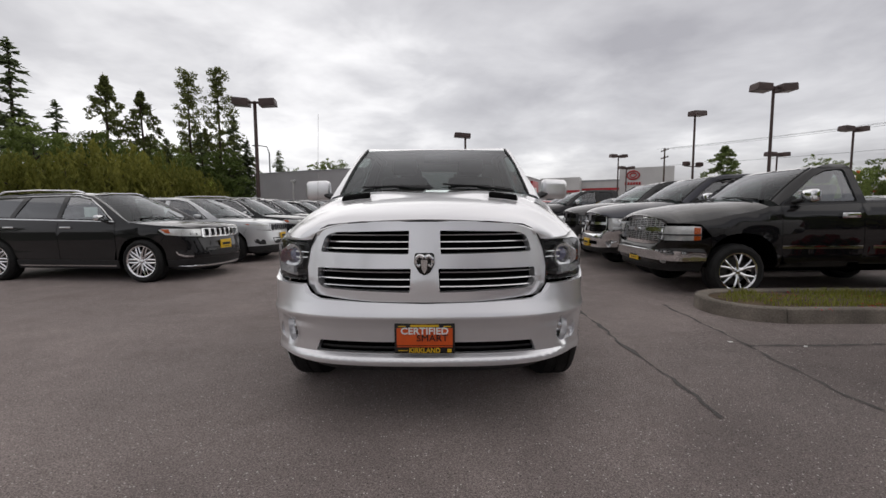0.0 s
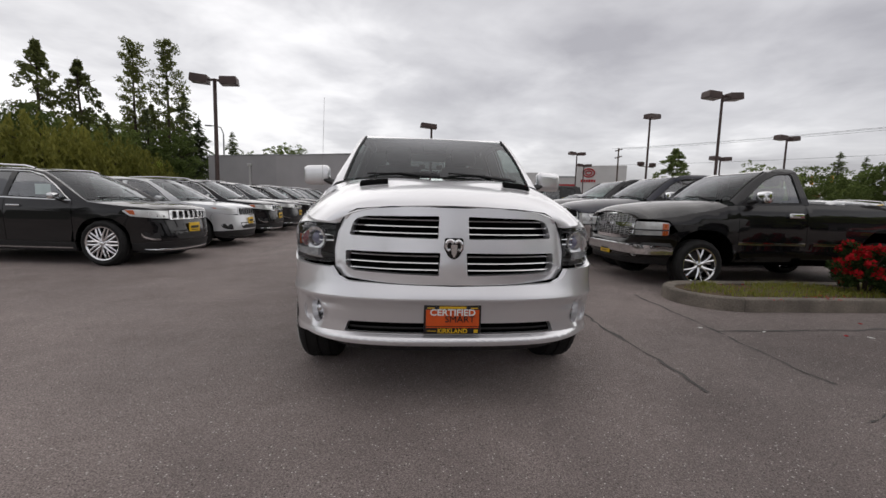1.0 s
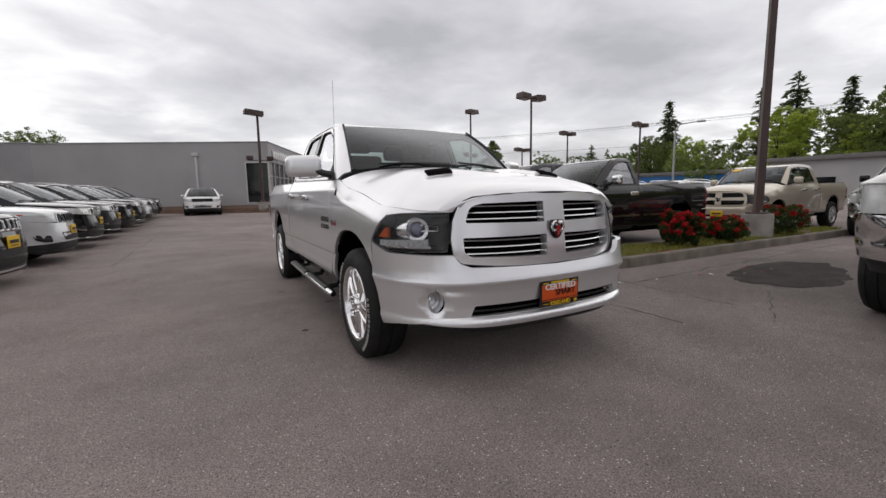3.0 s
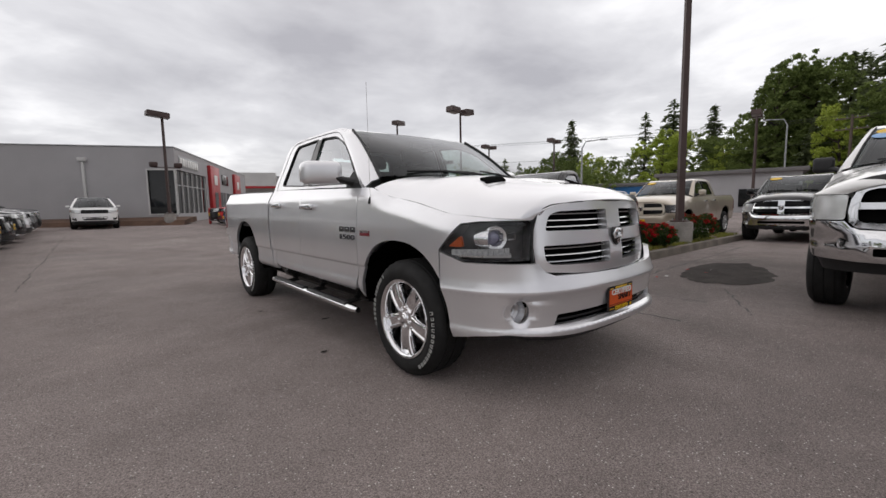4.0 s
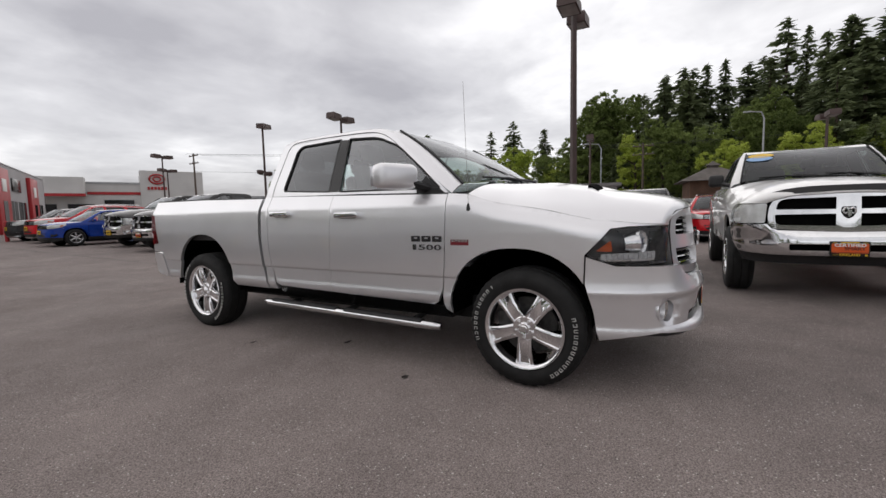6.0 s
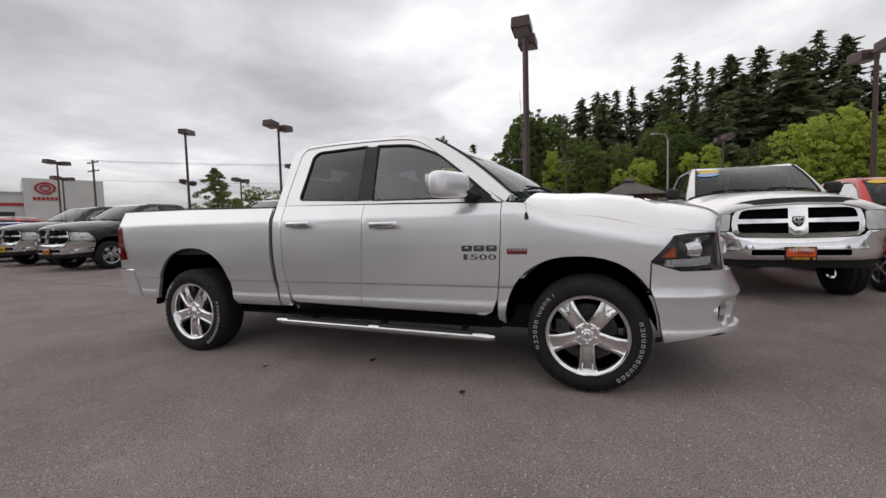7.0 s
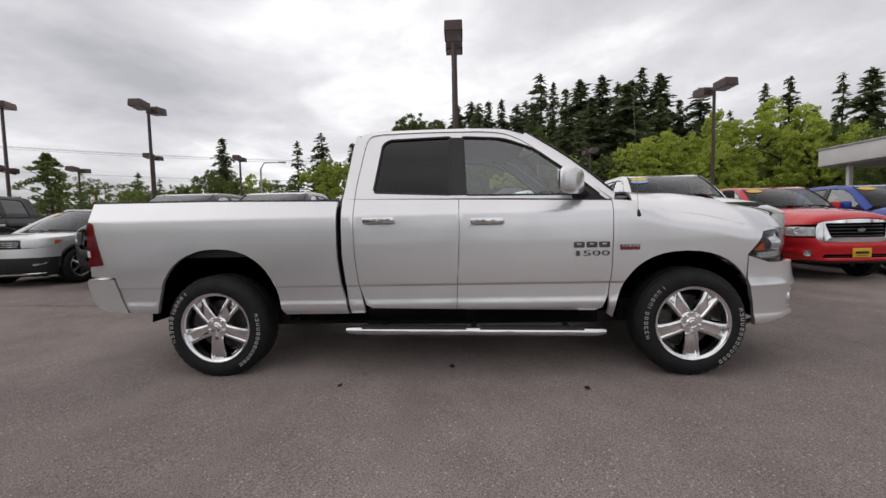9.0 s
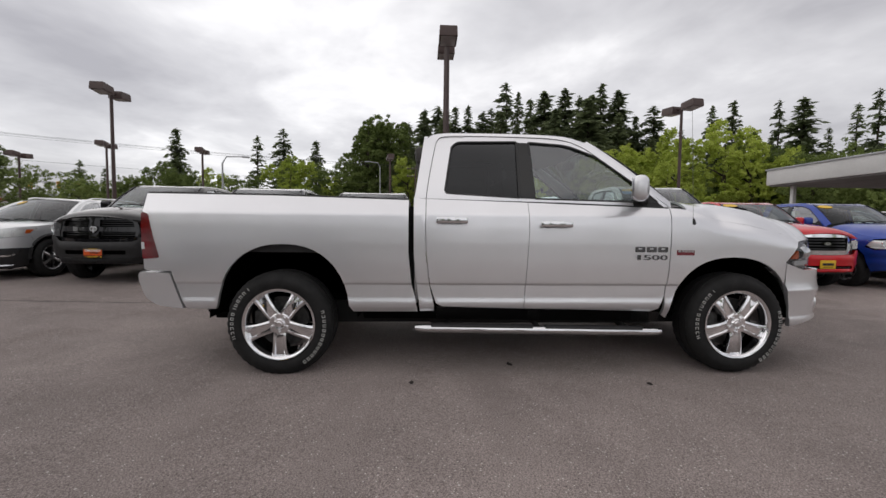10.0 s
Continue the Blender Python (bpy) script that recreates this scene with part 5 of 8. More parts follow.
        if not regular:
            bm = bmesh.new()
            fg = fn_green(sg, -0.0005)
            tube(bm, [fg(q, z, 0) for q, z in curve_through(taller([(3.484, 1.362), (3.470, 1.48), (3.428, 1.70), (3.400, 1.80), (3.335, 1.842), (3.10, 1.852), (2.72, 1.851), (2.42, 1.838), (2.24, 1.780), (2.06, 1.660), (1.86, 1.505), (1.66, 1.352)]), 4)], 0.0028, 4)
            part("door_gap", bm, M["plastic"], root)
            part("door_pillar", patch(bmesh.new(), [(2.634, 1.370), (2.652, 1.828), (2.768, 1.832), (2.770, 1.372)], fn_green(sg, -0.003), 0.1, lip=0.01), M["gloss_black"], root, "black door pillar")
        px = np.interp(1.33, *gx)
        tri = rounded([(1.615, 1.318), (1.80, 1.452), (1.865, 1.356), (1.86, 1.322)], 0.01, 3)
        part("mirror_base", patch(bmesh.new(), tri, fn_green(sg, -0.002), 0.1, lip=0.01), M["plastic"], root)

    # screen, pillars, roof, back panel
    def ws(q, v):
        q2 = q * q
        b = Vector((0.845 * q, 1.285 + 0.265 * q2, 1.408 - 0.028 * q2))
        t = Vector((0.715 * q, 2.11 + 0.06 * q2, 1.848 + 0.006 * q2))
        p = b.lerp(t, v)
        p.z += 0.035 * math.sin(math.pi * v)
        return p
    bm = bmesh.new()
    sheet(bm, [[ws(q, v) for q in np.linspace(-0.985, 0.985, 21)] for v in np.linspace(0.02, 0.985, 9)])
    part("windscreen", bm, M["screen"], root)
    for sg in sides:
        bm = bmesh.new()
        aline = curve_through(taller([(1.56, 1.315), (1.70, 1.418), (1.90, 1.575), (2.08, 1.715), (2.20, 1.805)]), 3)
        rws = []
        for i, (s, z) in enumerate(aline):
            v = i / (len(aline) - 1)
            a, b = ws(sg * 0.975, v), Vector(fn_green(sg)(s, z, 0))
            mid_ = a.lerp(b, 0.5) + Vector((sg * 0.012, -0.012, 0.012))
            rws.append([a, mid_, b])
        sheet(bm, rws)
        part("windscreen_pillar", thick(bm, 0.012), body, root, "", 50)
        bm = bmesh.new()
        tube(bm, [ws(sg * 0.972, v) + Vector((0, -0.004, 0.004)) for v in np.linspace(0, 1, 9)], 0.011, 5)
        part("screen_seal", bm, M["plastic"], root)
    bm = bmesh.new()
    roof_edge = [(2.185, 1.812), (2.36, 1.868), (2.62, 1.884), (3.0, 1.886), (3.34, 1.877), (3.448, 1.850)]
    if regular:
        roof_edge = [(2.185, 1.812), (2.34, 1.864), (2.44, 1.880), (2.52, 1.881), (2.62, 1.870), (2.665, 1.842)]
    roof_c = smooth_table([(2.10, 1.848), (2.35, 1.892), (2.7, 1.920), (3.1, 1.920), (3.50, 1.888)] if not regular else [(2.10, 1.852), (2.35, 1.893), (2.55, 1.898), (2.70, 1.872)])
    rws = []
    ec = curve_through(taller(roof_edge), 3)
    s_end = ec[-1][0] + 0.03
    for i, (s, z) in enumerate(ec):
        t = i / (len(ec) - 1)
        cs = lerp(2.11, s_end, t)
        czz = np.interp(cs, *roof_c)
        xe = np.interp(z, *gx)
        rws.append([(q * xe, lerp(cs, s, q * q), czz + (z - czz) * abs(q) ** 2.6) for q in np.linspace(-1, 1, 21)])
    sheet(bm, rws)
    part("roof", thick(bm, 0.015), body, root, "", 50)
    bm = bmesh.new()
    sheet(bm, [[(x * 0.97, s, z - 0.035) for x, s, z in row] for row in rws])
    part("headliner", bm, M["headliner"], root)
    s_top, s_low = rear(3.505) if not regular else 2.685, rear(3.575) if not regular else 2.775
    back_x = [(np.interp(z, *gx), z) for z in (1.34, 1.45, 1.6, 1.78, 1.872)]
    bo = [(-x, z) for x, z in back_x] + [(-0.45, 1.895), (0.45, 1.895)] + [(x, z) for x, z in back_x[::-1]]
    rwin = rounded([(-0.62, 1.42), (-0.56, 1.76), (0.56, 1.76), (0.62, 1.42)], 0.05)
    fnb = lambda x, z, d: (x, lerp(s_low, s_top, (z - 1.34) / 0.5) - d, z)
    part("cab_back", patch(bmesh.new(), bo, fnb, 0.12, [rwin], 0.03), body, root)
    part("rear_window", patch(bmesh.new(), rwin, lambda x, z, d: fnb(x, z, d + 0.01), 0.2, lip=0.003), M["side_glass"], root)
    part("cab_back_lower", boxed(-0.93, 0.93, s_low - 0.03, s_low, 0.55, 1.35, 0.01), body, root)

    # cowl and wipers
    bm = bmesh.new()
    sheet(bm, [[(0.90 * q, 1.27 + 0.24 * q * q + k * 0.05, 1.385 - 0.065 * q * q - 0.004 * k) for q in np.linspace(-1, 1, 13)] for k in (-1, 0, 1)])
    part("cowl", thick(bm, 0.01), M["plastic"], root)
    for x0, x1 in ((-0.62, -0.02), (0.08, 0.66)):
        bm = bmesh.new()
        a, b = ws(x0 / 0.845, 0.06), ws(x1 / 0.845, 0.03)
        up = Vector((0, -0.012, 0.014))
        tube(bm, [a + up, a.lerp(b, 0.5) + up * 1.2 + Vector((0, 0, 0.004)), b + up], 0.008, 5)
        tube(bm, [a.lerp(b, 0.5) + up * 1.4, b + up * 1.2 + Vector((0.02, -0.06, -0.02))], 0.010, 5)
        part("wiper", bm, M["plastic"], root)

    # mirrors
    for sg in sides:
        bm = bmesh.new()
        sweep = 0.5 if hero else 0.0
        box(bm, sg * 1.0, sg * 1.275, 1.800, 1.925, 1.348, 1.532, 0.050, segs=4)
        for v in bm.verts:
            v.co.y += sweep * (abs(v.co.x) - 1.04)
        if not hero:
            for v in bm.verts:
                v.co.x = sg * (1.0 + (abs(v.co.x) - 1.0) * 0.74)
        cap = part("mirror", bm, M["chrome"] if chrome_mirror else (M["plastic"] if hood_guard else body), root, "door mirror cap")
        bm = boxed(sg * 1.02, sg * (1.26 if hero else 1.19), 1.924, 1.929, 1.372, 1.51, 0.001)
        for v in bm.verts:
            v.co.y += sweep * (abs(v.co.x) - 1.04)
        part("mirror_glass", bm, M["bulb"], cap)
        bm = bmesh.new()
        tube(bm, [(sg * 0.90, 1.77, 1.355), (sg * 0.96, 1.80, 1.37), (sg * 1.04, 1.84, 1.395)], [0.05, 0.045, 0.038], 10, squash=0.7)
        part("mirror_arm", bm, M["plastic"], cap)

    if regular:
        for sg in sides:
            for a_, b_ in ((1.60, 2.70), (2.84, 3.42)):
                part("side_moulding", strip_line(bmesh.new(), fn_side(sg, -0.008), [(us(q), 0.735) for q in np.linspace(a_, b_, 6)], 0.042, 0.012), M["chrome"], root, "bright side moulding")

    # load bed
    b1 = 5.585
    ra = arch(sh, 4.545, 0.44, 0.49, 0.565, 0.51)
    bed0 = rear(3.605)
    shift = (stretch - cut) if regular else 0.0
    ra = [(us(4.545 + shift) + (u - us(4.545)), z) for u, z in ra]
    ra_f = [p for p in ra][::-1]
    e1 = b1 + shift
    bed = [(us(bed0 + 0.012), 1.345), (us(bed0 + 0.010), 0.94), (us(bed0 - 0.015), 0.70), (us(bed0 - 0.045), 0.60), (us(bed0 - 0.06), 0.495), (us(4.03 + shift), 0.495)] + ra_f[1:-1] + [(us(5.05 + shift), 0.512), (us(5.262 + shift), 0.516), (us(5.322 + shift), 0.66), (us(5.357 + shift), 0.797), (us(5.53 + shift), 0.803), (us(e1 - 0.03), 0.81), (us(e1 - 0.02), 1.25), (us(e1 - 0.01), 1.372), (us(4.6 + shift), 1.366)]
    for sg in sides:
        side_ = part("bed_side", panel(bmesh.new(), bed, fn_side(sg)), body, root)
        tl = rounded([(e1 - 0.012, 1.235), (e1 - 0.062, 1.218), (e1 - 0.095, 1.08), (e1 - 0.145, 0.895), (e1 - 0.026, 0.885)], [0.02, 0.015, 0.05, 0.015, 0.015], 3)
        lamp = part("tail_lamp", patch(bmesh.new(), [(us(s), z) for s, z in tl], fn_side(sg, -0.006), 0.06, lip=0.03), M["tail"], root, "dark red tail lamp")
        part("reverse_lens", patch(bmesh.new(), [(us(e1 - 0.045), 0.96), (us(e1 - 0.040), 1.01), (us(e1 - 0.02), 1.01), (us(e1 - 0.022), 0.96)], fn_side(sg, -0.009), 0.1, lip=0.004), M["led"], lamp)
        bm = bmesh.new()
        patch(bm, [(us(bed0 + 0.012), 1.358), (us(4.6 + shift), 1.379), (us(e1 - 0.012), 1.386), (us(e1 - 0.012), 1.370), (us(4.6 + shift), 1.363), (us(bed0 + 0.012), 1.342)], fn_side(sg, 0.004), 0.2, lip=0.10)
        part("bed_rail_cap", bm, M["plastic"], root)
    part("bed_floor", boxed(-0.965, 0.965, bed0 + 0.02, e1 - 0.12, 0.94, 1.0), M["plastic"], root)
    for sg in sides:
        part("bed_liner", boxed(min(sg * 0.88, sg * 0.86), max(sg * 0.88, sg * 0.86), bed0 + 0.02, e1 - 0.10, 1.0, 1.35), M["plastic"], root)
    part("bed_front", boxed(-0.92, 0.92, bed0 + 0.02, bed0 + 0.05, 0.60, 1.345), M["plastic"], root)
    part("tailgate", boxed(-0.86, 0.86, e1 - 0.085, e1 - 0.005, 0.80, 1.372, 0.015), body, root)
    bm = bmesh.new()
    bs = shift
    prism(bm, rounded([(5.278 + bs, 0.515), (5.45 + bs, 0.538), (5.575 + bs, 0.60), (5.618 + bs, 0.70), (5.618 + bs, 0.768), (5.60 + bs, 0.788), (5.368 + bs, 0.783), (5.334 + bs, 0.66)], [0.01, 0.03, 0.04, 0.03, 0.01, 0.015, 0.01, 0.02], 4), 2.0, lambda u, v, w: ((w - 1) * (sh.pos(us(min(u, 5.59)), v, -0.006)[0] - 0.03 * max(0.0, u - 5.50 - bs) / 0.11), u, v))
    part("rear_bumper", bm, bump_mat, root)
    part("cab_gap", boxed(-0.90, 0.90, s_low - 0.01, bed0 + 0.03, 0.5, 1.30), M["under"], root)

    # running boards, aerial, badges
    if hero:
        for sg in sides:
            bm = bmesh.new()
            tube(bm, [(sg * 1.00, 3.56, 0.374), (sg * 1.005, 3.50, 0.372), (sg * 1.005, 1.70, 0.345), (sg * 1.00, 1.64, 0.345)], [0.026, 0.037, 0.037, 0.026], 16, squash=0.85)
            bar = part("step_bar", bm, M["chrome"], root, "oval chrome side step bar")
            for s0, s1 in ((3.44, 2.66), (2.56, 1.80)):
                bm = bmesh.new()
                z0, z1 = 0.345 + (s0 - 1.64) * 0.015, 0.345 + (s1 - 1.64) * 0.015
                sheet(bm, [[(sg * (1.005 + 0.043 * math.sin(a)), s, z + 0.041 * math.cos(a)) for a in np.linspace(-1.7, 1.0, 8)] for s, z in ((s0, z0), ((s0 + s1) / 2, (z0 + z1) / 2), (s1, z1))])
                part("step_pad", thick(bm, 0.006), M["plastic"], bar, "black ribbed step pad")
            part("frame_rail", boxed(min(sg * 0.52, sg * 0.66), max(sg * 0.52, sg * 0.66), 1.2, 5.1, 0.34, 0.52, 0.01), M["under"], root)
            for s in (3.3, 2.6, 1.9):
                bm = bmesh.new()
                tube(bm, [(sg * 0.99, s, 0.36), (sg * 0.80, s, 0.38), (sg * 0.6, s, 0.46)], 0.022, 6)
                part("step_bracket", bm, M["under"], bar)
        # unseen pan, added to stop light from the far side reaching the ground
        part("belly_pan", boxed(-0.84, 0.84, 1.62, 3.45, 0.37, 0.46, 0.02), M["under"], root)
        ax = sh.pos(-us(1.406), 1.19, 0)
        bm = bmesh.new()
        tube(bm, [(ax[0] + 0.02, 1.40, 1.165), (ax[0] + 0.006, 1.403, 1.19), (ax[0] + 0.01, 1.405, 1.215), (ax[0] + 0.012, 1.406, 1.235)], [0.012, 0.017, 0.013, 0.005], 10)
        aer = part("aerial_base", bm, M["plastic"], root)
        bm = bmesh.new()
        tube(bm, [(ax[0] + 0.012, 1.406, 1.23), (ax[0] + 0.03, 1.44, 2.06)], 0.0014, 5)
        part("aerial_rod", bm, M["steel"], aer)
        for sg in sides:
            # badge of two lines: plain letter-sized plates above, the model number below
            for k in range(3):
                a, b = 1.612 + 0.0905 * k, 1.690 + 0.0905 * k
                bm = bmesh.new()
                patch(bm, rounded([(us(a), 1.008), (us(b), 1.008), (us(b), 0.966), (us(a), 0.966)], 0.008, 3), fn_side(sg, -0.004), 0.1, [[(us(a + 0.024), 0.998), (us(b - 0.024), 0.998), (us(b - 0.024), 0.988), (us(a + 0.024), 0.988)]], lip=0.005)
                part("badge_plate", bm, M["badge_dark"], root, "chrome badge plate")
            for k, digit in enumerate("1500"):
                text_mesh(digit, 0.056, M["badge_dark"], root, pose(sg * (sh.pos(us(1.74), 0.924, -0.004)[0]), 1.842 - 0.066 * k, 0.924, 90, 0, 90 * sg), name="badge_digit", depth=0.006, width=0.056 if digit != "1" else 0.026)
            bm = bmesh.new()
            patch(bm, rounded([(us(1.40), 0.985), (us(1.54), 0.985), (us(1.54), 0.945), (us(1.40), 0.945)], 0.004), fn_side(sg, -0.003), 0.1, lip=0.004)
            eb = part("engine_badge", bm, M["badge_red"], root, "small red and chrome badge")
            bm = bmesh.new()
            for k in range(5):
                patch(bm, [(us(1.407 + k * 0.026), 0.984), (us(1.427 + k * 0.026), 0.984), (us(1.427 + k * 0.026), 0.968), (us(1.407 + k * 0.026), 0.968)], fn_side(sg, -0.006), 0.1, lip=0.004)
            part("badge_relief", bm, M["satin"], eb)
    cabin(root, 0.86, 1.62, 0.62, 1.36, ((2.35, 0.52), (3.15, 0.52)) if not regular else ((2.25, 0.5),))
    under_tray(root, 0.6, 5.3 + shift, 1.0, 0.40 + dz, (1.07, 4.55 + shift), 0.48)
    r = wheels[-1]
    add_wheels(root, wheels[:-1], [(sg * 0.873, s, r) for sg in sides for s in (1.014, 4.58 + shift)])
    if plate:
        sale_plate(root, 0.0, sh.pos(0, 0.60, 0)[1] + 0.0, 0.556, M["yellow"], plate == "certified")
    if sticker:
        for dx, mt, zz in ((0, "yellow", 0.84), (0.02, "sky_blue", 0.70))[:sticker]:
            bm = bmesh.new()
            oval = [(0.66 + 0.21 * math.cos(a) + dx, zz + 0.10 * math.sin(a)) for a in np.linspace(0, 2 * math.pi, 24, endpoint=False)]
            patch(bm, oval, lambda q, v, d: tuple(ws(-q - 0.06, v) + Vector((0, -0.008 + d, 0.008 - d))), 0.2, lip=0.002)
            part("windscreen_sticker", bm, M[mt], root, "yellow oval price sticker" if mt == "yellow" else "pale blue oval sticker")
    if lift:
        for c in root.children:
            if not c.name.startswith("wheel") or c.name.startswith("wheel_well"):
                c.matrix_basis = Matrix.Translation((0, 0, lift)) @ c.matrix_basis
    return root


def suv(name, m, label, body, look_="slots", wheels=None, group="", plate=True, low=None, paper=False, sticker=False, roof_rails=True, category="car", trim=None, clad=False):
    """A five-door sport utility car: nose at s = 0 looking to -y, wheels on z = 0."""
    root = thing(name, m, label, category, group)
    low = low or M["plastic"]
    trim = trim or M["chrome"]
    st = 0.11
    sh = Shell([(0, 0), (0.30, 0.015), (0.55, 0.070), (0.72, 0.165), (0.84, 0.31), (0.915, 0.51), (0.95, 0.80), (0.962, 1.3), (0.965, 3.4), (0.945, 4.2), (0.90, 4.55), (0.80, 4.74), (0.5, 4.80), (0, 4.82)],
               [(0.18, -0.10), (0.28, -0.03), (0.42, 0.0), (0.55, 0.004), (0.66, -0.015), (0.78, -0.045), (0.92, -0.065), (1.0, -0.11), (1.12, -0.22)],
               [(0.18, -0.08), (0.28, -0.04), (0.40, -0.012), (0.60, -0.012), (0.76, 0.0), (0.92, 0.0), (1.02, -0.016), (1.10, -0.04), (1.25, -0.09)], (0.45, 0.95))
    ux, us = sh.ux, sh.us
    end = float(sh.u[-1])
    sides = (1, -1)

    def fn_side(sg, base=0.0):
        return lambda u, z, d: sh.pos(sg * u, z, d + base)

    fa = arch(sh, 0.95, 0.36, 0.445, 0.455, 0.34)
    ra = arch(sh, 3.86, 0.36, 0.445, 0.455, 0.34)
    # nose
    half = [(0, 0.775), (ux(0.50), 0.775), (us(0.20), 0.79), (us(0.52), 0.83), (us(0.58), 0.72), (us(0.525), 0.55), (us(0.51), 0.40), (ux(0.6), 0.42), (0, 0.42)]
    if clad:
        half = [(u, max(z, 0.60)) for u, z in half[:5]] + [(us(0.535), 0.60), (0, 0.60)]
    part("front_bumper", patch(bmesh.new(), half + [(-u, z) for u, z in half[-2:0:-1]], sh.pos, st, lip=0.03), body, root)
    if clad:
        for sg in sides:
            for ar in (fa, ra):
                bm = bmesh.new()
                tube(bm, [sh.pos(sg * u, z + 0.02, 0.01) for u, z in ar], 0.034, 6)
                part("arch_cladding", bm, M["plastic"], root, "black arch cladding")
    half = [(0, 0.416 if not clad else 0.596), (ux(0.6), 0.416 if not clad else 0.596), (us(0.508), 0.396 if not clad else 0.59), (us(0.50), 0.28), (us(0.30), 0.225), (0, 0.215)]
    part("lower_bumper", patch(bmesh.new(), half + [(-u, z) for u, z in half[-2:0:-1]], sh.pos, st, lip=0.03), low, root)
    bm = bmesh.new()
    strip_line(bm, lambda u, z, d: sh.pos(u, z, d - 0.012 + (z - 0.26) * 0.5), [(u, 0.262 + 0.05 * (abs(u) / us(0.4)) ** 3) for u in np.linspace(-us(0.4), us(0.4), 18)], 0.028, 0.02)
    part("bumper_trim", bm, trim, root, "bright lower bumper trim")
    part("intake", patch(bmesh.new(), rounded([(-ux(0.5), 0.60), (-ux(0.42), 0.45), (ux(0.42), 0.45), (ux(0.5), 0.60)], 0.03), lambda u, z, d: sh.pos(u, z, d - 0.003), 0.15, lip=0.01), M["plastic"], root)
    for sg in sides:
        bm = bmesh.new()
        patch(bm, rounded([(us(0.16), 0.56), (us(0.33), 0.58), (us(0.33), 0.48), (us(0.14), 0.46)], 0.02), fn_side(sg, -0.003), 0.1, lip=0.01)
        fg = part("fog_lamp", bm, M["plastic"], root)
        part("fog_trim", strip_line(bmesh.new(), fn_side(sg, -0.01), [(us(0.15), 0.455), (us(0.24), 0.462), (us(0.33), 0.50), (us(0.36), 0.55)], 0.03, 0.014), trim, fg)
    if look_ == "slots":
        hl = [(ux(0.545), 0.935), (us(0.22), 0.945), (us(0.55), 0.955), (us(0.62), 0.93), (us(0.50), 0.845), (us(0.2), 0.815), (ux(0.555), 0.805)]
    elif look_ == "slim":
        hl = [(ux(0.60), 0.93), (us(0.35), 0.955), (us(0.62), 0.965), (us(0.50), 0.92), (us(0.30), 0.90), (ux(0.62), 0.89)]
    else:
        hl = [(ux(0.52), 0.92), (us(0.25), 0.97), (us(0.62), 1.0), (us(0.66), 0.96), (us(0.50), 0.86), (us(0.25), 0.80), (ux(0.55), 0.80)]
    hl = rounded(hl, 0.02, 3)
    for sg in sides:
        lamp = part("headlamp", patch(bmesh.new(), hl, fn_side(sg, -0.003), 0.1, lip=0.004), M["lamp_white"], root, "headlamp with a clear lens")
        part("lens", patch(bmesh.new(), hl, fn_side(sg, -0.012), 0.08, lip=0.008), M["lamp_glass"], lamp)
        part("turn_signal", patch(bmesh.new(), rounded([(us(0.45), 0.945), (us(0.58), 0.945), (us(0.50), 0.875), (us(0.43), 0.87)] if look_ != "slim" else [(us(0.45), 0.95), (us(0.56), 0.955), (us(0.5), 0.93), (us(0.45), 0.928)], 0.01, 2), fn_side(sg, -0.006), 0.1, lip=0.004), M["amber_bright"], lamp)
        px, ps, pz = sh.pos(sg * us(0.24), 0.885, 0.02)
        if look_ != "slim":
            part("projector", lathe(bmesh.new(), [(0.03, 0.045), (-0.012, 0.05), (-0.006, 0.038), (-0.016, 0.001)], 16, m=Matrix.Translation((px, ps, pz)) @ Matrix.Rotation(radians(90 + sg * 22), 4, "Z")), M["led"], lamp)
    gmat = trim if look_ != "plain" else M["gloss_black"]
    gp = [(-ux(0.535), 0.945), (-ux(0.54), 0.785), (ux(0.54), 0.785), (ux(0.535), 0.945)]
    holes = []
    if look_ in ("slots", "slim"):
        for k in range(7):
            c = -0.435 + 0.145 * k
            holes.append(rounded([(c - 0.052, 0.93), (c - 0.052, 0.80), (c + 0.052, 0.80), (c + 0.052, 0.93)], 0.025, 3))
    grille = part("grille", patch(bmesh.new(), rounded(gp, 0.03), lambda u, z, d: sh.pos(u, z, d - 0.008), 0.1, holes, 0.03), gmat if look_ != "slim" else body, root)
    part("grille_backing", patch(bmesh.new(), gp, lambda u, z, d: sh.pos(u, z, d + 0.03), 0.2, lip=0), M["plastic"], grille)
    if look_ in ("slots", "slim"):
        for h in holes:
            bm = bmesh.new()
            tube(bm, [sh.pos(u, z, -0.010) for u, z in h + h[:1]], 0.008, 5, cap=False)
            part("slot_ring", bm, trim, grille)
    else:
        for z in (0.825, 0.865, 0.905):
            part("slat", strip_line(bmesh.new(), lambda u, v, d: sh.pos(u, v, d - 0.014), [(t, z) for t in np.linspace(-ux(0.5), ux(0.5), 8)], 0.014, 0.01), trim, grille)
    # wings, bonnet
    seam = [(ux(0.50), 0.952), (us(0.15), 0.957), (us(0.35), 0.992), (us(0.65), 1.012), (us(1.0), 1.045), (us(1.32), 1.075)]
    wing = [(us(1.42), 0.36)] + fa[1:-1] + [(us(0.525), 0.55), (us(0.59), 0.72), (us(0.528), 0.832), (us(0.205), 0.797), (ux(0.545), 0.795), (ux(0.53), 0.94)] + seam + [(us(1.42), 1.08)]
    for sg in sides:
        part("front_wing", patch(bmesh.new(), wing, fn_side(sg), st, lip=0.02), body, root)
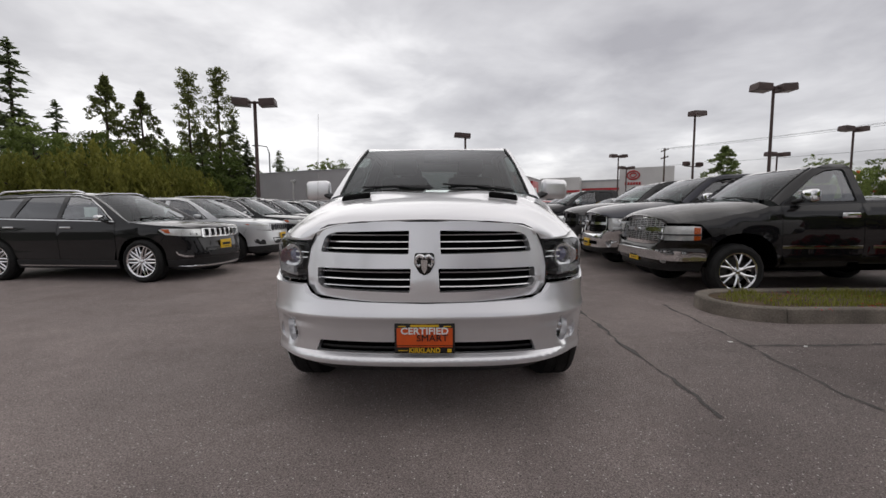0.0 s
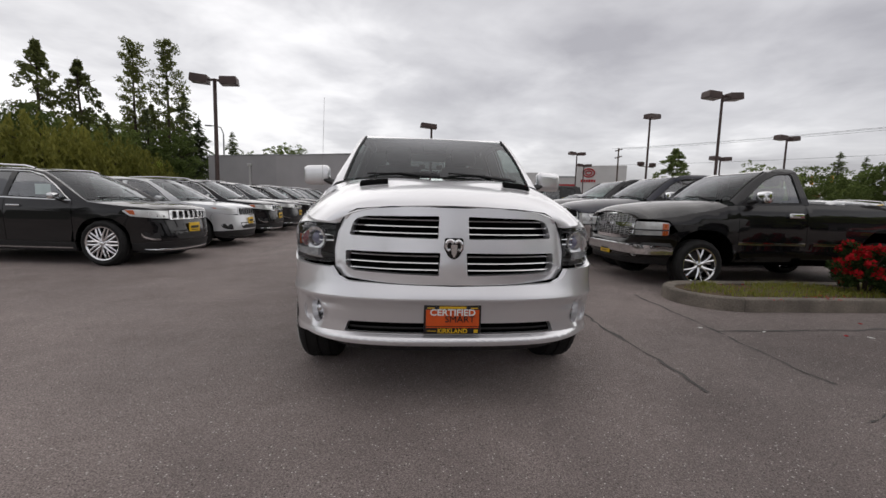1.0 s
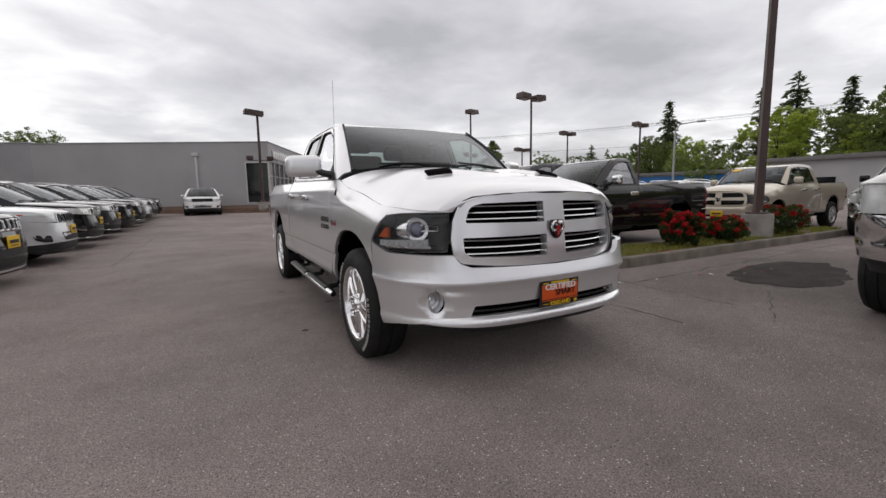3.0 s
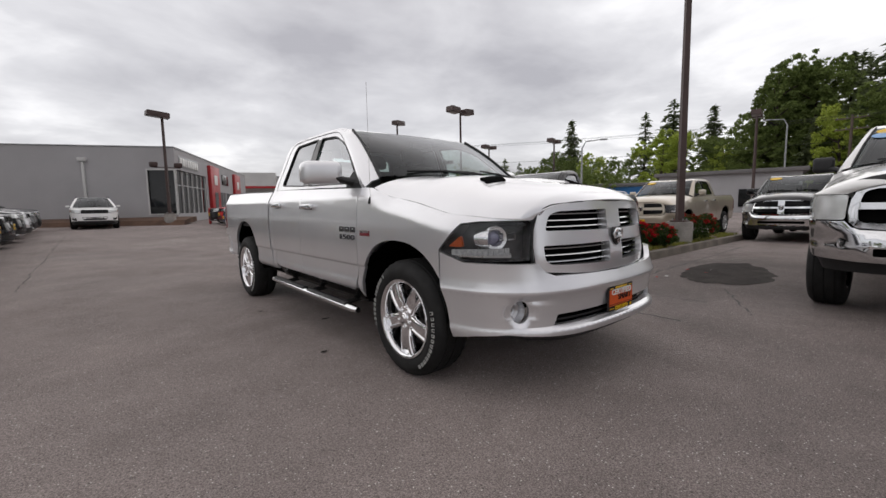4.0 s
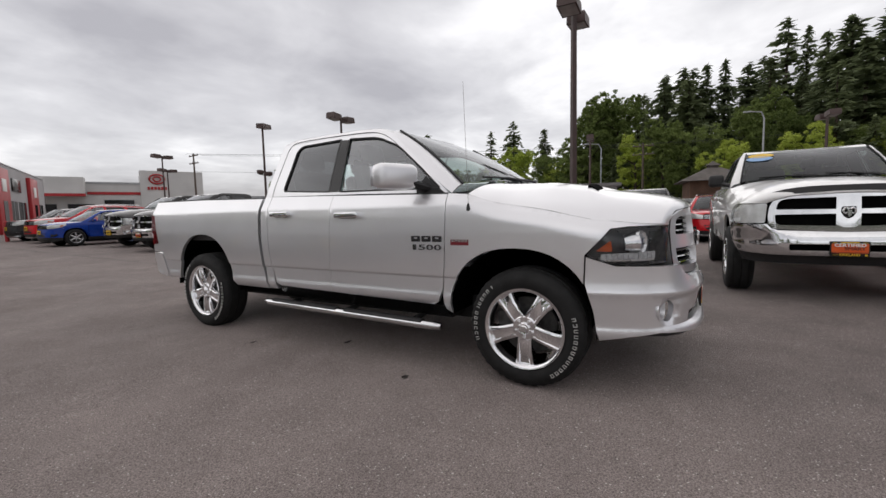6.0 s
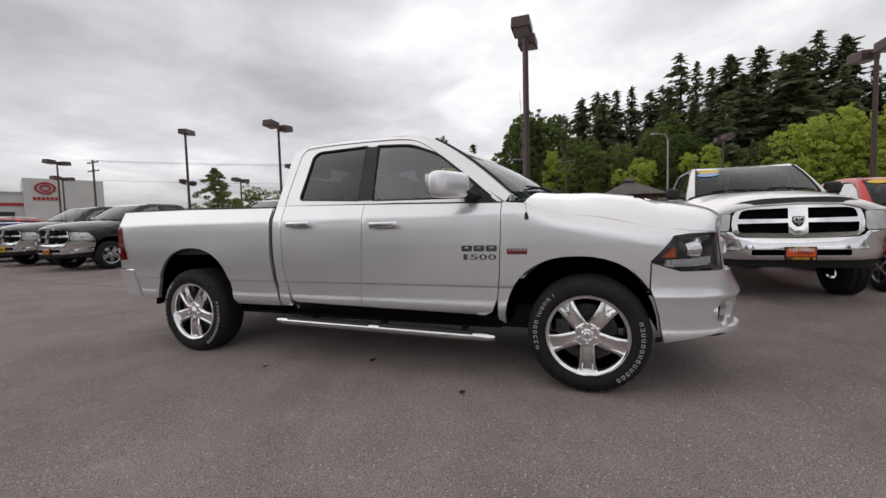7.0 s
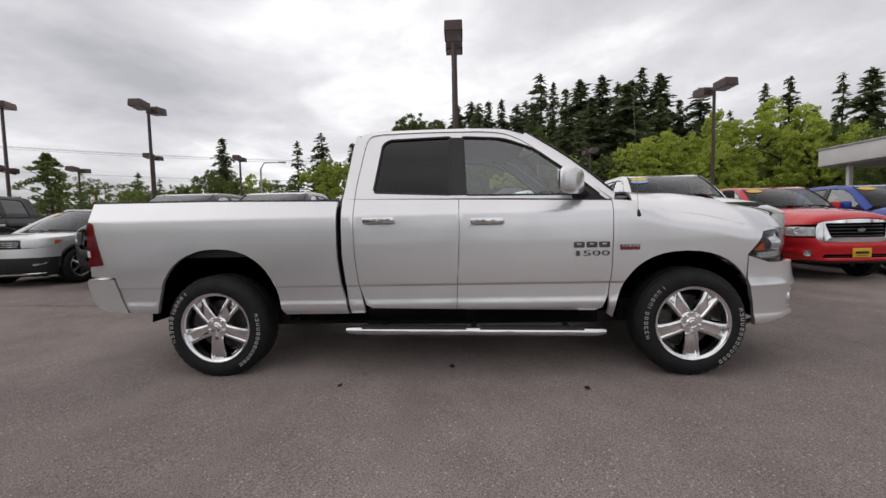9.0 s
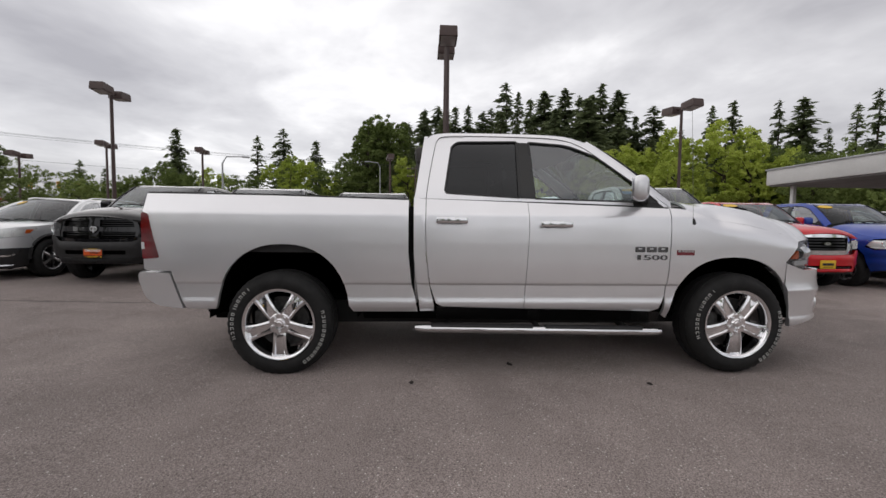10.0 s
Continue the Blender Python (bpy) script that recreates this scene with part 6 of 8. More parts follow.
    zc = smooth_table([(0.05, 0.962), (0.12, 1.0), (0.3, 1.038), (0.7, 1.085), (1.15, 1.115)])
    rows = []
    for i, (u, z) in enumerate(curve_through(seam, 4)):
        t = i / 20
        e = sh.pos(u, z, 0.01)
        sc = 0.05 + 1.10 * (0.4 * t + 0.6 * t ** 1.4)
        zz = np.interp(sc, *zc)
        rows.append([(e[0] * q, sc + (e[1] - sc) * abs(q) ** 2.2, zz + (e[2] - zz) * (0.4 * abs(q) ** 2 + 0.6 * abs(q) ** 4)) for q in np.linspace(-1, 1, 17)])
    bm = bmesh.new()
    sheet(bm, rows)
    part("bonnet", thick(bm, 0.015), body, root, "", 45)
    # doors and quarters
    belt = lambda s: 1.078 + 0.026 * (s - 1.4)
    d1 = [(us(1.43), belt(1.43)), (us(1.43), 0.60), (us(1.47), 0.40), (us(2.52), 0.40), (us(2.54), 0.8), (us(2.53), belt(2.53))]
    d2 = [(us(2.54), belt(2.54)), (us(2.55), 0.8), (us(2.53), 0.40), (us(3.36), 0.40)] + [p for p in ra[::-1] if p[0] < us(3.72) and p[1] > 0.45] + [(us(3.74), 0.9), (us(3.76), belt(3.76))]
    qt = [(us(3.77), belt(3.77)), (us(3.75), 0.9)] + [p for p in ra[::-1] if p[0] > us(3.73)] + [(us(4.35), 0.36), (us(4.55), 0.36), (us(4.60), 0.75), (us(4.52), belt(4.3)), (us(4.3), belt(4.3))]
    for sg in sides:
        for nm, o in (("front_door", d1), ("rear_door", d2), ("rear_quarter", qt)):
            ob = part(nm, patch(bmesh.new(), o, fn_side(sg), st, lip=0.02), body, root)
            if nm != "rear_quarter":
                h = 2.36 if nm == "front_door" else 3.50
                x = sh.pos(us(h), 0.98, 0)[0]
                part("handle", boxed(sg * x, sg * (x + 0.03), h - 0.11, h + 0.11, 0.965, 0.995, 0.01), trim, ob, "bright door handle")
        part("sill", patch(bmesh.new(), [(us(1.40), 0.395), (us(3.40), 0.395), (us(3.40), 0.25), (us(1.40), 0.25)], fn_side(sg, -0.004), 0.2, lip=0.04), low, root)
        part("side_trim", strip_line(bmesh.new(), fn_side(sg, -0.008), [(us(s), 0.30) for s in np.linspace(1.45, 3.35, 8)], 0.022, 0.01), trim, root)
        part("belt_trim", strip_line(bmesh.new(), fn_side(sg, -0.002), [(us(s), belt(s) + 0.008) for s in np.linspace(1.45, 4.2, 10)], 0.018, 0.015), trim, root)
        part("tail_lamp", patch(bmesh.new(), rounded([(us(4.36), 1.05), (end - 0.55, 1.05), (end - 0.55, 0.88), (us(4.45), 0.88)], 0.02, 3), fn_side(sg, -0.004), 0.1, lip=0.02), M["tail"], root, "red tail lamp")
    tg = [(us(4.53), belt(4.3)), (us(4.61), 0.75), (us(4.56), 0.36), (end, 0.36), (end, belt(4.3))]
    for sg in sides:
        part("tailgate_panel", patch(bmesh.new(), tg, fn_side(sg), 0.2, lip=0.01), body, root)
    # greenhouse
    gx = smooth_table([(1.0, 0.925), (1.12, 0.905), (1.40, 0.80), (1.60, 0.705), (1.67, 0.655), (1.75, 0.5)])

    def fn_green(sg, base=0.0):
        return lambda s, z, d: (sg * (np.interp(z, *gx) - d - base), s, z)

    outline = [(1.22, 1.070), (1.45, 1.24), (1.75, 1.44), (2.0, 1.585), (2.2, 1.645), (2.6, 1.685), (3.2, 1.685), (3.8, 1.655), (4.2, 1.60), (4.38, 1.52), (4.52, 1.30), (4.56, 1.15), (3.0, 1.12), (1.4, 1.08)]
    wins = [rounded([(1.56, 1.125), (1.80, 1.36), (2.06, 1.535), (2.30, 1.600), (2.50, 1.612), (2.52, 1.145)], [0.02, 0, 0.08, 0.05, 0.02, 0.02], 3),
            rounded([(2.60, 1.148), (2.60, 1.615), (3.30, 1.600), (3.46, 1.17)], [0.02, 0.02, 0.06, 0.02], 3),
            rounded([(3.55, 1.175), (3.42, 1.592), (4.0, 1.555), (4.22, 1.49), (4.32, 1.21)], [0.02, 0.04, 0.04, 0.04, 0.03], 3)]
    for sg in sides:
        part("body_side", patch(bmesh.new(), outline, fn_green(sg), st, wins, 0.02), body, root, "", 40)
        for k, w in enumerate(wins):
            part("side_window", patch(bmesh.new(), w, fn_green(sg, 0.010), 0.2, lip=0.003), M["side_glass"] if k == 0 else M["tint"], root)
        bm = bmesh.new()
        fg = fn_green(sg, -0.002)
        tube(bm, [fg(s, z, 0) for s, z in ((1.50, 1.105), (1.78, 1.365), (2.05, 1.555), (2.30, 1.622), (2.6, 1.635), (3.3, 1.622), (4.0, 1.577), (4.25, 1.51), (4.36, 1.21))], 0.012, 5)
        part("window_trim", bm, trim, root, "bright window trim")
        if roof_rails:
            bm = bmesh.new()
            tube(bm, [(sg * 0.66, 2.25, 1.685), (sg * 0.655, 2.4, 1.735), (sg * 0.65, 3.2, 1.755), (sg * 0.65, 3.9, 1.725), (sg * 0.655, 4.05, 1.665)], 0.018, 6)
            part("roof_rail", bm, trim, root)
        bm = bmesh.new()
        box(bm, sg * 0.93, sg * 1.10, 1.60, 1.70, 1.10, 1.22, 0.035, segs=3)
        mir = part("mirror", bm, trim if trim is M["chrome"] else body, root, "door mirror")
        part("mirror_arm", boxed(sg * 0.88, sg * 0.96, 1.62, 1.68, 1.085, 1.13, 0.01), M["plastic"], mir)

    def ws(q, v):
        q2 = q * q
        b = Vector((0.84 * q, 1.10 + 0.20 * q2, 1.115 - 0.03 * q2))
        t = Vector((0.61 * q, 1.98 + 0.13 * q2, 1.672 - 0.035 * q2))
        p = b.lerp(t, v)
        p.z += 0.03 * math.sin(math.pi * v)
        return p
    bm = bmesh.new()
    sheet(bm, [[ws(q, v) for q in np.linspace(-0.99, 0.99, 15)] for v in np.linspace(0.02, 0.99, 7)])
    part("windscreen", bm, M["screen"], root)
    for sg in sides:
        bm = bmesh.new()
        al = curve_through([(1.20, 1.072), (1.45, 1.24), (1.75, 1.44), (2.0, 1.585), (2.12, 1.625)], 2)
        sheet(bm, [[ws(sg * 0.98, i / (len(al) - 1)), ws(sg * 0.98, i / (len(al) - 1)).lerp(Vector(fn_green(sg)(s, z, 0)), 0.5) + Vector((sg * 0.01, -0.01, 0.01)), Vector(fn_green(sg)(s, z, 0))] for i, (s, z) in enumerate(al)])
        part("windscreen_pillar", thick(bm, 0.012), body, root, "", 50)
    rws = []
    ec = curve_through([(2.12, 1.628), (2.3, 1.662), (2.6, 1.686), (3.2, 1.687), (3.8, 1.657), (4.2, 1.602), (4.36, 1.54)], 2)
    for i, (s, z) in enumerate(ec):
        t = i / (len(ec) - 1)
        czz = z + 0.05
        xe = np.interp(z, *gx)
        rws.append([(q * xe, lerp(lerp(1.98, 4.50, t), s, q * q), czz + (z - czz) * abs(q) ** 2.4) for q in np.linspace(-1, 1, 15)])
    bm = bmesh.new()
    sheet(bm, rws)
    part("roof", thick(bm, 0.012), body, root, "", 50)
    bm = bmesh.new()
    sheet(bm, [[(q * x, s, z) for q in np.linspace(-1, 1, 9)] for s, z, x in ((4.40, 1.57, 0.70), (4.54, 1.30, 0.83), (4.62, 1.14, 0.90))])
    part("rear_window", thick(bm, 0.006), M["tint"], root)
    bm = bmesh.new()
    sheet(bm, [[(0.86 * q, 1.09 + 0.18 * q * q + k * 0.05, 1.09 - 0.03 * q * q) for q in np.linspace(-1, 1, 9)] for k in (-1, 0, 1)])
    part("cowl", thick(bm, 0.01), M["plastic"], root)
    for x0, x1 in ((-0.6, -0.02), (0.05, 0.62)):
        bm = bmesh.new()
        a, b = ws(x0 / 0.84, 0.07), ws(x1 / 0.84, 0.04)
        tube(bm, [a + Vector((0, -0.012, 0.012)), b + Vector((0, -0.012, 0.012))], 0.009, 5)
        part("wiper", bm, M["plastic"], root)
    cabin(root, 0.82, 1.55, 0.40, 1.10, ((2.25, 0.5), (3.15, 0.5)), wheel_x=0.38)
    under_tray(root, 0.4, 4.4, 0.95, 0.26, (0.95, 3.86), 0.44)
    add_wheels(root, wheels[:-1], [(sg * 0.83, s, wheels[-1]) for sg in sides for s in (0.95, 3.86)])
    if plate:
        sale_plate(root, 0.0, sh.pos(0, 0.62, 0)[1] - 0.008, 0.64, M["yellow"])
    if paper:
        for sg in sides:
            part("price_sheet", boxed(sg * 0.735, sg * 0.738, 1.90, 2.16, 1.18, 1.38, m=Matrix.Translation((sg * 0.045, 0, 0))), M["cloth_white"], root, "white paper sheet behind the door glass")
    if sticker:
        bm = bmesh.new()
        patch(bm, [(0.66 + 0.16 * math.cos(a), 0.83 + 0.09 * math.sin(a)) for a in np.linspace(0, 2 * math.pi, 20, endpoint=False)], lambda q, v, d: tuple(ws(-q - 0.06, v) + Vector((0, -0.008 + d, 0.008 - d))), 0.2, lip=0.002)
        part("windscreen_sticker", bm, M["yellow"], root, "yellow oval price sticker")
    # low roofline: everything above the waist is pressed down a little
    for ob in root.children_recursive:
        if ob.type == "MESH" and ob.data.users == 1:
            for v in ob.data.vertices:
                if v.co.z > 1.06:
                    v.co.z = 1.06 + (v.co.z - 1.06) * 0.86
    return root


# ---- ground ----
def ground_z(x, y):
    """The lot is level round the truck and climbs gently towards the showroom; a wooded slope stands behind the road to the east."""
    z = 0.015 * max(0.0, min(y, 40.0) - 7.0) - 0.01
    d = x * 0.93 - y * 0.36 - 62.0
    if d > 0:
        z += min(16.0, 0.22 * d) * min(1.0, max(0.0, (45.0 - y) / 60.0))
    return z


def axis(inner, outer):
    return sorted({*np.arange(-60, 130, inner).tolist(), *[s * v for v in outer for s in (-1, 1)]})


xs = axis(5, (150, 200, 300, 600, 1500, 4000))
ys = axis(5, (150, 200, 300, 600, 1500, 4000))
bm = bmesh.new()
vs = sheet(bm, [[(x, y, ground_z(x, y)) for x in xs] for y in ys])
for f in bm.faces:
    c = f.calc_center_median()
    if c.x * 0.93 - c.y * 0.36 > 58 or c.x < -14 or c.y > 120 or c.y < -60:
        f.material_index = 1
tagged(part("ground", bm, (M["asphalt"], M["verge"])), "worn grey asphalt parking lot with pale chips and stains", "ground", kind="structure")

rnd = random.Random(11)
# tar seam that runs along the lot beside the truck, and two shorter cracks
for k, (x0, y0, x1, y1, w) in enumerate(((1.60, 2.4, 1.66, 24.0, 0.015), (2.7, 3.75, 10.5, 3.95, 0.014), (2.3, 2.0, 3.6, 2.6, 0.008), (2.62, 2.5, 3.02, 8.8, 0.012), (-3.6, 7.0, -3.3, 24.0, 0.008))):
    bm = bmesh.new()
    n = int(math.hypot(x1 - x0, y1 - y0) / 0.10)
    nx, ny = (y1 - y0), -(x1 - x0)
    ln = math.hypot(nx, ny)
    nx, ny = nx / ln, ny / ln
    rows = []
    for i in range(n + 1):
        t = i / n
        x, y = lerp(x0, x1, t) + nx * (rnd.uniform(-0.016, 0.016) + 0.05 * noise.noise((t * 23, k * 7.1, 0))), lerp(y0, y1, t) + ny * (rnd.uniform(-0.016, 0.016) + 0.05 * noise.noise((t * 23, k * 7.1, 0)))
        ww = w * max(0.04, 1.0 + 1.9 * noise.noise((t * 60, k * 3.3, 2.0)) + rnd.uniform(-0.4, 0.4))
        rows.append([(x - nx * ww, y - ny * ww, ground_z(x, y) + 0.004), (x + nx * ww, y + ny * ww, ground_z(x, y) + 0.004)])
    sheet(bm, rows)
    tagged(part(f"tar_seam_{k + 1}", bm, M["tar"]), "dark tar seam in the asphalt", "ground", kind="structure")
for k, (cx_, cy_, rx_, ry_) in enumerate(((4.95, 2.92, 0.85, 0.46), (5.9, 3.05, 0.7, 0.28), (5.1, 2.95, 1.25, 0.62), (-0.9, 4.95, 0.045, 0.022), (-1.35, 4.0, 0.035, 0.02), (-1.3, 5.75, 0.03, 0.018))):
    bm = bmesh.new()
    pts = []
    for a in np.linspace(0, 2 * math.pi, 90 if rx_ > 0.1 else 16, endpoint=False):
        q = 1 + 0.55 * noise.noise((1.5 * math.cos(a), 1.5 * math.sin(a), 5.0 * k + 0.4)) + 0.15 * noise.noise((5 * math.cos(a), 5 * math.sin(a), 3.0 * k)) + rnd.uniform(-0.02, 0.02)
        pts.append((cx_ + rx_ * q * math.cos(a), cy_ + ry_ * q * math.sin(a)))
    bm.faces.new([bm.verts.new((x, y, ground_z(x, y) + (0.004 if k == 2 else 0.006 + 0.001 * k))) for x, y in pts])
    tagged(part(f"stain_{k + 1}", bm, M["damp" if k == 2 else "wet"]), "dark oily stain on the asphalt", "ground", kind="structure")
# paper scraps and petals by the kerb
for k in range(11):
    x, y = rnd.uniform(2.6, 6.2), rnd.uniform(3.2, 4.1)
    s_ = rnd.uniform(0.012, 0.03)
    bm = bmesh.new()
    box(bm, -s_, s_, -s_ * 0.7, s_ * 0.7, 0, 0.006, 0.002, m=pose(x, y, ground_z(x, y), rnd.uniform(-8, 8), 0, rnd.uniform(0, 180)))
    tagged(part("litter", bm, M["ink_white"] if k % 3 else M["flower"]), "small scrap of litter on the asphalt", "litter", "litter")

# ---- planted island ----
IX0, IX1, IY0, IY1 = 3.1, 12.6, 4.5, 5.76


def island_edge(inset, n=10):
    """The island's outline: round at its western end."""
    r = 0.66 - inset
    pts = []
    cx_, cy_ = IX0 + 0.66, (IY0 + IY1) / 2
    hy = (IY1 - IY0) / 2 - inset
    for a in np.linspace(90, 270, n * 2):
        pts.append((cx_ + r * math.cos(radians(a)), cy_ + hy * math.sin(radians(a))))
    xs_ = np.linspace(cx_, IX1 - inset - 0.3, 8)[1:]
    pts += [(x, IY0 + inset) for x in xs_]
    for a in np.linspace(270, 450, n * 2)[1:-1]:
        pts.append((IX1 - 0.5 + (0.5 - inset) * math.cos(radians(a)), cy_ + hy * math.sin(radians(a))))
    pts += [(x, IY1 - inset) for x in xs_[::-1]]
    return pts


kerb_root = thing("island_kerb", pose(0, 0, 0), "weathered grey concrete kerb round the planted island", "kerb", kind="structure")
outer = island_edge(0.0)
inn = island_edge(0.16)
n = len(outer)
step_ = 9
for i in range(0, n, step_):
    bm = bmesh.new()
    rows = []
    for j in range(i, min(i + step_, n) + 1):
        a, b = Vector((*outer[j % n], 0)), Vector((*inn[j % n], 0))
        t = b - a
        gap = 0.012 / max(t.length, 0.01)
        rows.append([a + t * f + Vector((0, 0, z)) for f, z in ((-0.03, -0.05), (0.0, 0.10), (0.06, 0.14), (0.18, 0.155), (0.8, 0.15), (0.96, 0.135), (1.0, -0.05))])
    # a narrow joint between the stones
    d0, d1 = (rows[1][0] - rows[0][0]).normalized() * 0.003, (rows[-1][0] - rows[-2][0]).normalized() * 0.003
    rows[0] = [p + d0 for p in rows[0]]
    rows[-1] = [p - d1 for p in rows[-1]]
    v = sheet(bm, rows)
    bm.faces.new(v[0])
    bm.faces.new(v[-1][::-1])
    bmesh.ops.recalc_face_normals(bm, faces=bm.faces)
    part("kerb_stone", bm, M["kerb"], kerb_root)
bm = bmesh.new()
ring = island_edge(0.15)
top = [bm.verts.new((x, y, 0.12)) for x, y in ring]
f = bm.faces.new(top)
bmesh.ops.triangulate(bm, faces=[f])
bmesh.ops.subdivide_edges(bm, edges=bm.edges[:], cuts=2, use_grid_fill=True)
for v in bm.verts:
    if not v.is_boundary:
        v.co.z += 0.03 + 0.03 * noise.noise(v.co * 2)
tagged(part("island_soil", bm, M["soil"]), "brown mulch bed inside the kerb", "soil", kind="structure")


def blades(name, count, place, h0, h1, mat, label, seed):
    """Grass: many thin bent blades in one mesh."""
    r = random.Random(seed)
    verts, faces = [], []
    for _ in range(count):
        x, y, z = place(r)
        a, h, w = r.uniform(0, 6.28), r.uniform(h0, h1), r.uniform(0.003, 0.006)
        dx, dy = math.cos(a), math.sin(a)
        l = r.uniform(0.2, 0.8) * h
        b = len(verts)
        verts += [(x - dy * w, y + dx * w, z), (x + dy * w, y - dx * w, z), (x + dx * l * 0.5 + dy * w * 0.7, y + dy * l * 0.5 - dx * w * 0.7, z + h * 0.7), (x + dx * l * 0.5 - dy * w * 0.7, y + dy * l * 0.5 + dx * w * 0.7, z + h * 0.7), (x + dx * l, y + dy * l, z + h)]
        faces += [(b, b + 1, b + 2, b + 3), (b + 3, b + 2, b + 4)]
    me = bpy.data.meshes.new(name)
    me.from_pydata(verts, [], faces)
    me.materials.append(mat)
    return tagged(new(name, me), label, "grass", kind="stuff")


def in_island(r):
    while True:
        x, y = r.uniform(IX0 + 0.2, IX1 - 0.2), r.uniform(IY0 + 0.18, IY1 - 0.18)
        if x > IX0 + 0.66 or math.hypot((x - IX0 - 0.66) / 0.5, (y - 4.91) / 0.53) < 1:
            if noise.noise(Vector((x * 1.3, y * 1.3, 0))) > -0.28:
                return x, y, 0.135


blades("island_grass", 9000, in_island, 0.03, 0.085, M["grass"], "short yellow-green grass with dry patches on the island", 5)


def leaf_cloud(centres, size, seed, aspect=0.6, flat=0.0):
    """Small leaf quads about the given (centre, radius, count) clumps."""
    g = np.random.default_rng(seed)
    pts = np.concatenate([np.array(c) + r * (lambda v: v / np.linalg.norm(v, axis=1, keepdims=True) * g.uniform(0.25, 1, (n_, 1)) ** 0.6)(g.normal(size=(n_, 3))) * np.array([1, 1, 0.8]) for c, r, n_ in centres])
    k = len(pts)
    a = g.normal(size=(k, 3))
    a[:, 2] *= 1 - flat
    a /= np.linalg.norm(a, axis=1, keepdims=True)
    b = np.cross(a, g.normal(size=(k, 3)))
    b /= np.linalg.norm(b, axis=1, keepdims=True)
    s = size * g.uniform(0.6, 1.3, (k, 1))
    q = np.stack([pts - a * s * 0.8 - b * s * aspect, pts - a * s * 0.8 + b * s * aspect, pts + a * s], axis=1).reshape(-1, 3)
    return q, np.arange(3 * k).reshape(-1, 3)


def cloud_mesh(name, parts_, mat):
    q = np.concatenate([p[0] for p in parts_])
    off, fs = 0, []
    for p in parts_:
        fs.append(p[1] + off)
        off += len(p[0])
    me = bpy.data.meshes.new(name)
    me.from_pydata(q.tolist(), [], np.concatenate(fs).tolist())
    me.materials.append(mat)
    return me


def flower_bush(x, y, r, h, seed):
    rr = random.Random(seed)
    root = thing("flower_bush", pose(x, y, 0.13), "round shrub thick with bright red flowers on the island", "bush", "red bushes")
    bm = bmesh.new()
    for k in range(9):
        a = rr.uniform(0, 6.28)
        tube(bm, [(0.03 * math.cos(a), 0.03 * math.sin(a), -0.05), (r * 0.3 * math.cos(a), r * 0.3 * math.sin(a), h * 0.35), (r * 0.65 * math.cos(a + 0.3), r * 0.65 * math.sin(a + 0.3), h * 0.75)], [0.012, 0.009, 0.004], 5)
    part("stems", bm, M["trunk"], root)
    cl, fl = [], []
    for k in range(74):
        a, e = rr.uniform(0, 6.28), rr.uniform(-0.95, 1.0)
        q = rr.uniform(0.55, 0.98)
        c = (r * q * math.cos(a) * math.sqrt(max(0.05, 1 - e * e * 0.8)), r * q * math.sin(a) * math.sqrt(max(0.05, 1 - e * e * 0.8)), h * 0.48 + h * 0.46 * e * q)
        cl.append((c, r * 0.22, 70))
        if rr.random() < 0.5 + 0.45 * e and q > 0.62:
            fl.append(((c[0] * 1.12, c[1] * 1.12, c[2] + 0.03), r * 0.15, 42))
    part("leaves", cloud_mesh("leaves", [leaf_cloud(cl, 0.028, seed)], M["shrub"]), None, root)
    part("blossom", cloud_mesh("blossom", [leaf_cloud(fl, 0.026, seed + 1, 0.9)], M["flower"]), None, root, "bright red flowers")


flower_bush(5.80, 5.02, 0.42, 0.72, 1)
flower_bush(7.15, 4.92, 0.39, 0.54, 2)
flower_bush(9.50, 4.98, 0.55, 0.74, 3)
bm = bmesh.new()
q_, f_ = leaf_cloud([((rnd.uniform(3.7, 7.8), rnd.uniform(4.4, 5.4), 0.15), 0.10, 5) for _ in range(60)], 0.016, 9, 0.9, 0.6)
me = bpy.data.meshes.new("fallen_petals")
me.from_pydata([(x, y, max(z, 0.14) * 0.3 + 0.115) for x, y, z in q_.tolist()], [], f_.tolist())
me.materials.append(M["flower"])
bm.free()
tagged(new("fallen_petals", me), "scattered red petals on the grass", "petals", kind="stuff")


# ---- lamp posts ----
def lamp_head(bm, m):
    """A shoebox floodlight head."""
    v = []
    for z, kx, ky in ((0.0, 1.0, 1.0), (0.26, 0.98, 0.97), (0.31, 0.93, 0.92)):
        v.append([bm.verts.new(m @ Vector((sx * 0.40 * kx, sy * 0.28 * ky, z))) for sx, sy in ((-1, -1), (1, -1), (1, 1), (-1, 1))])
    for a, b in zip(v, v[1:]):
        for k in range(4):
            bm.faces.new((a[k], a[(k + 1) % 4], b[(k + 1) % 4], b[k]))
    bm.faces.new(v[0][::-1])
    bm.faces.new(v[-1])
    return bm


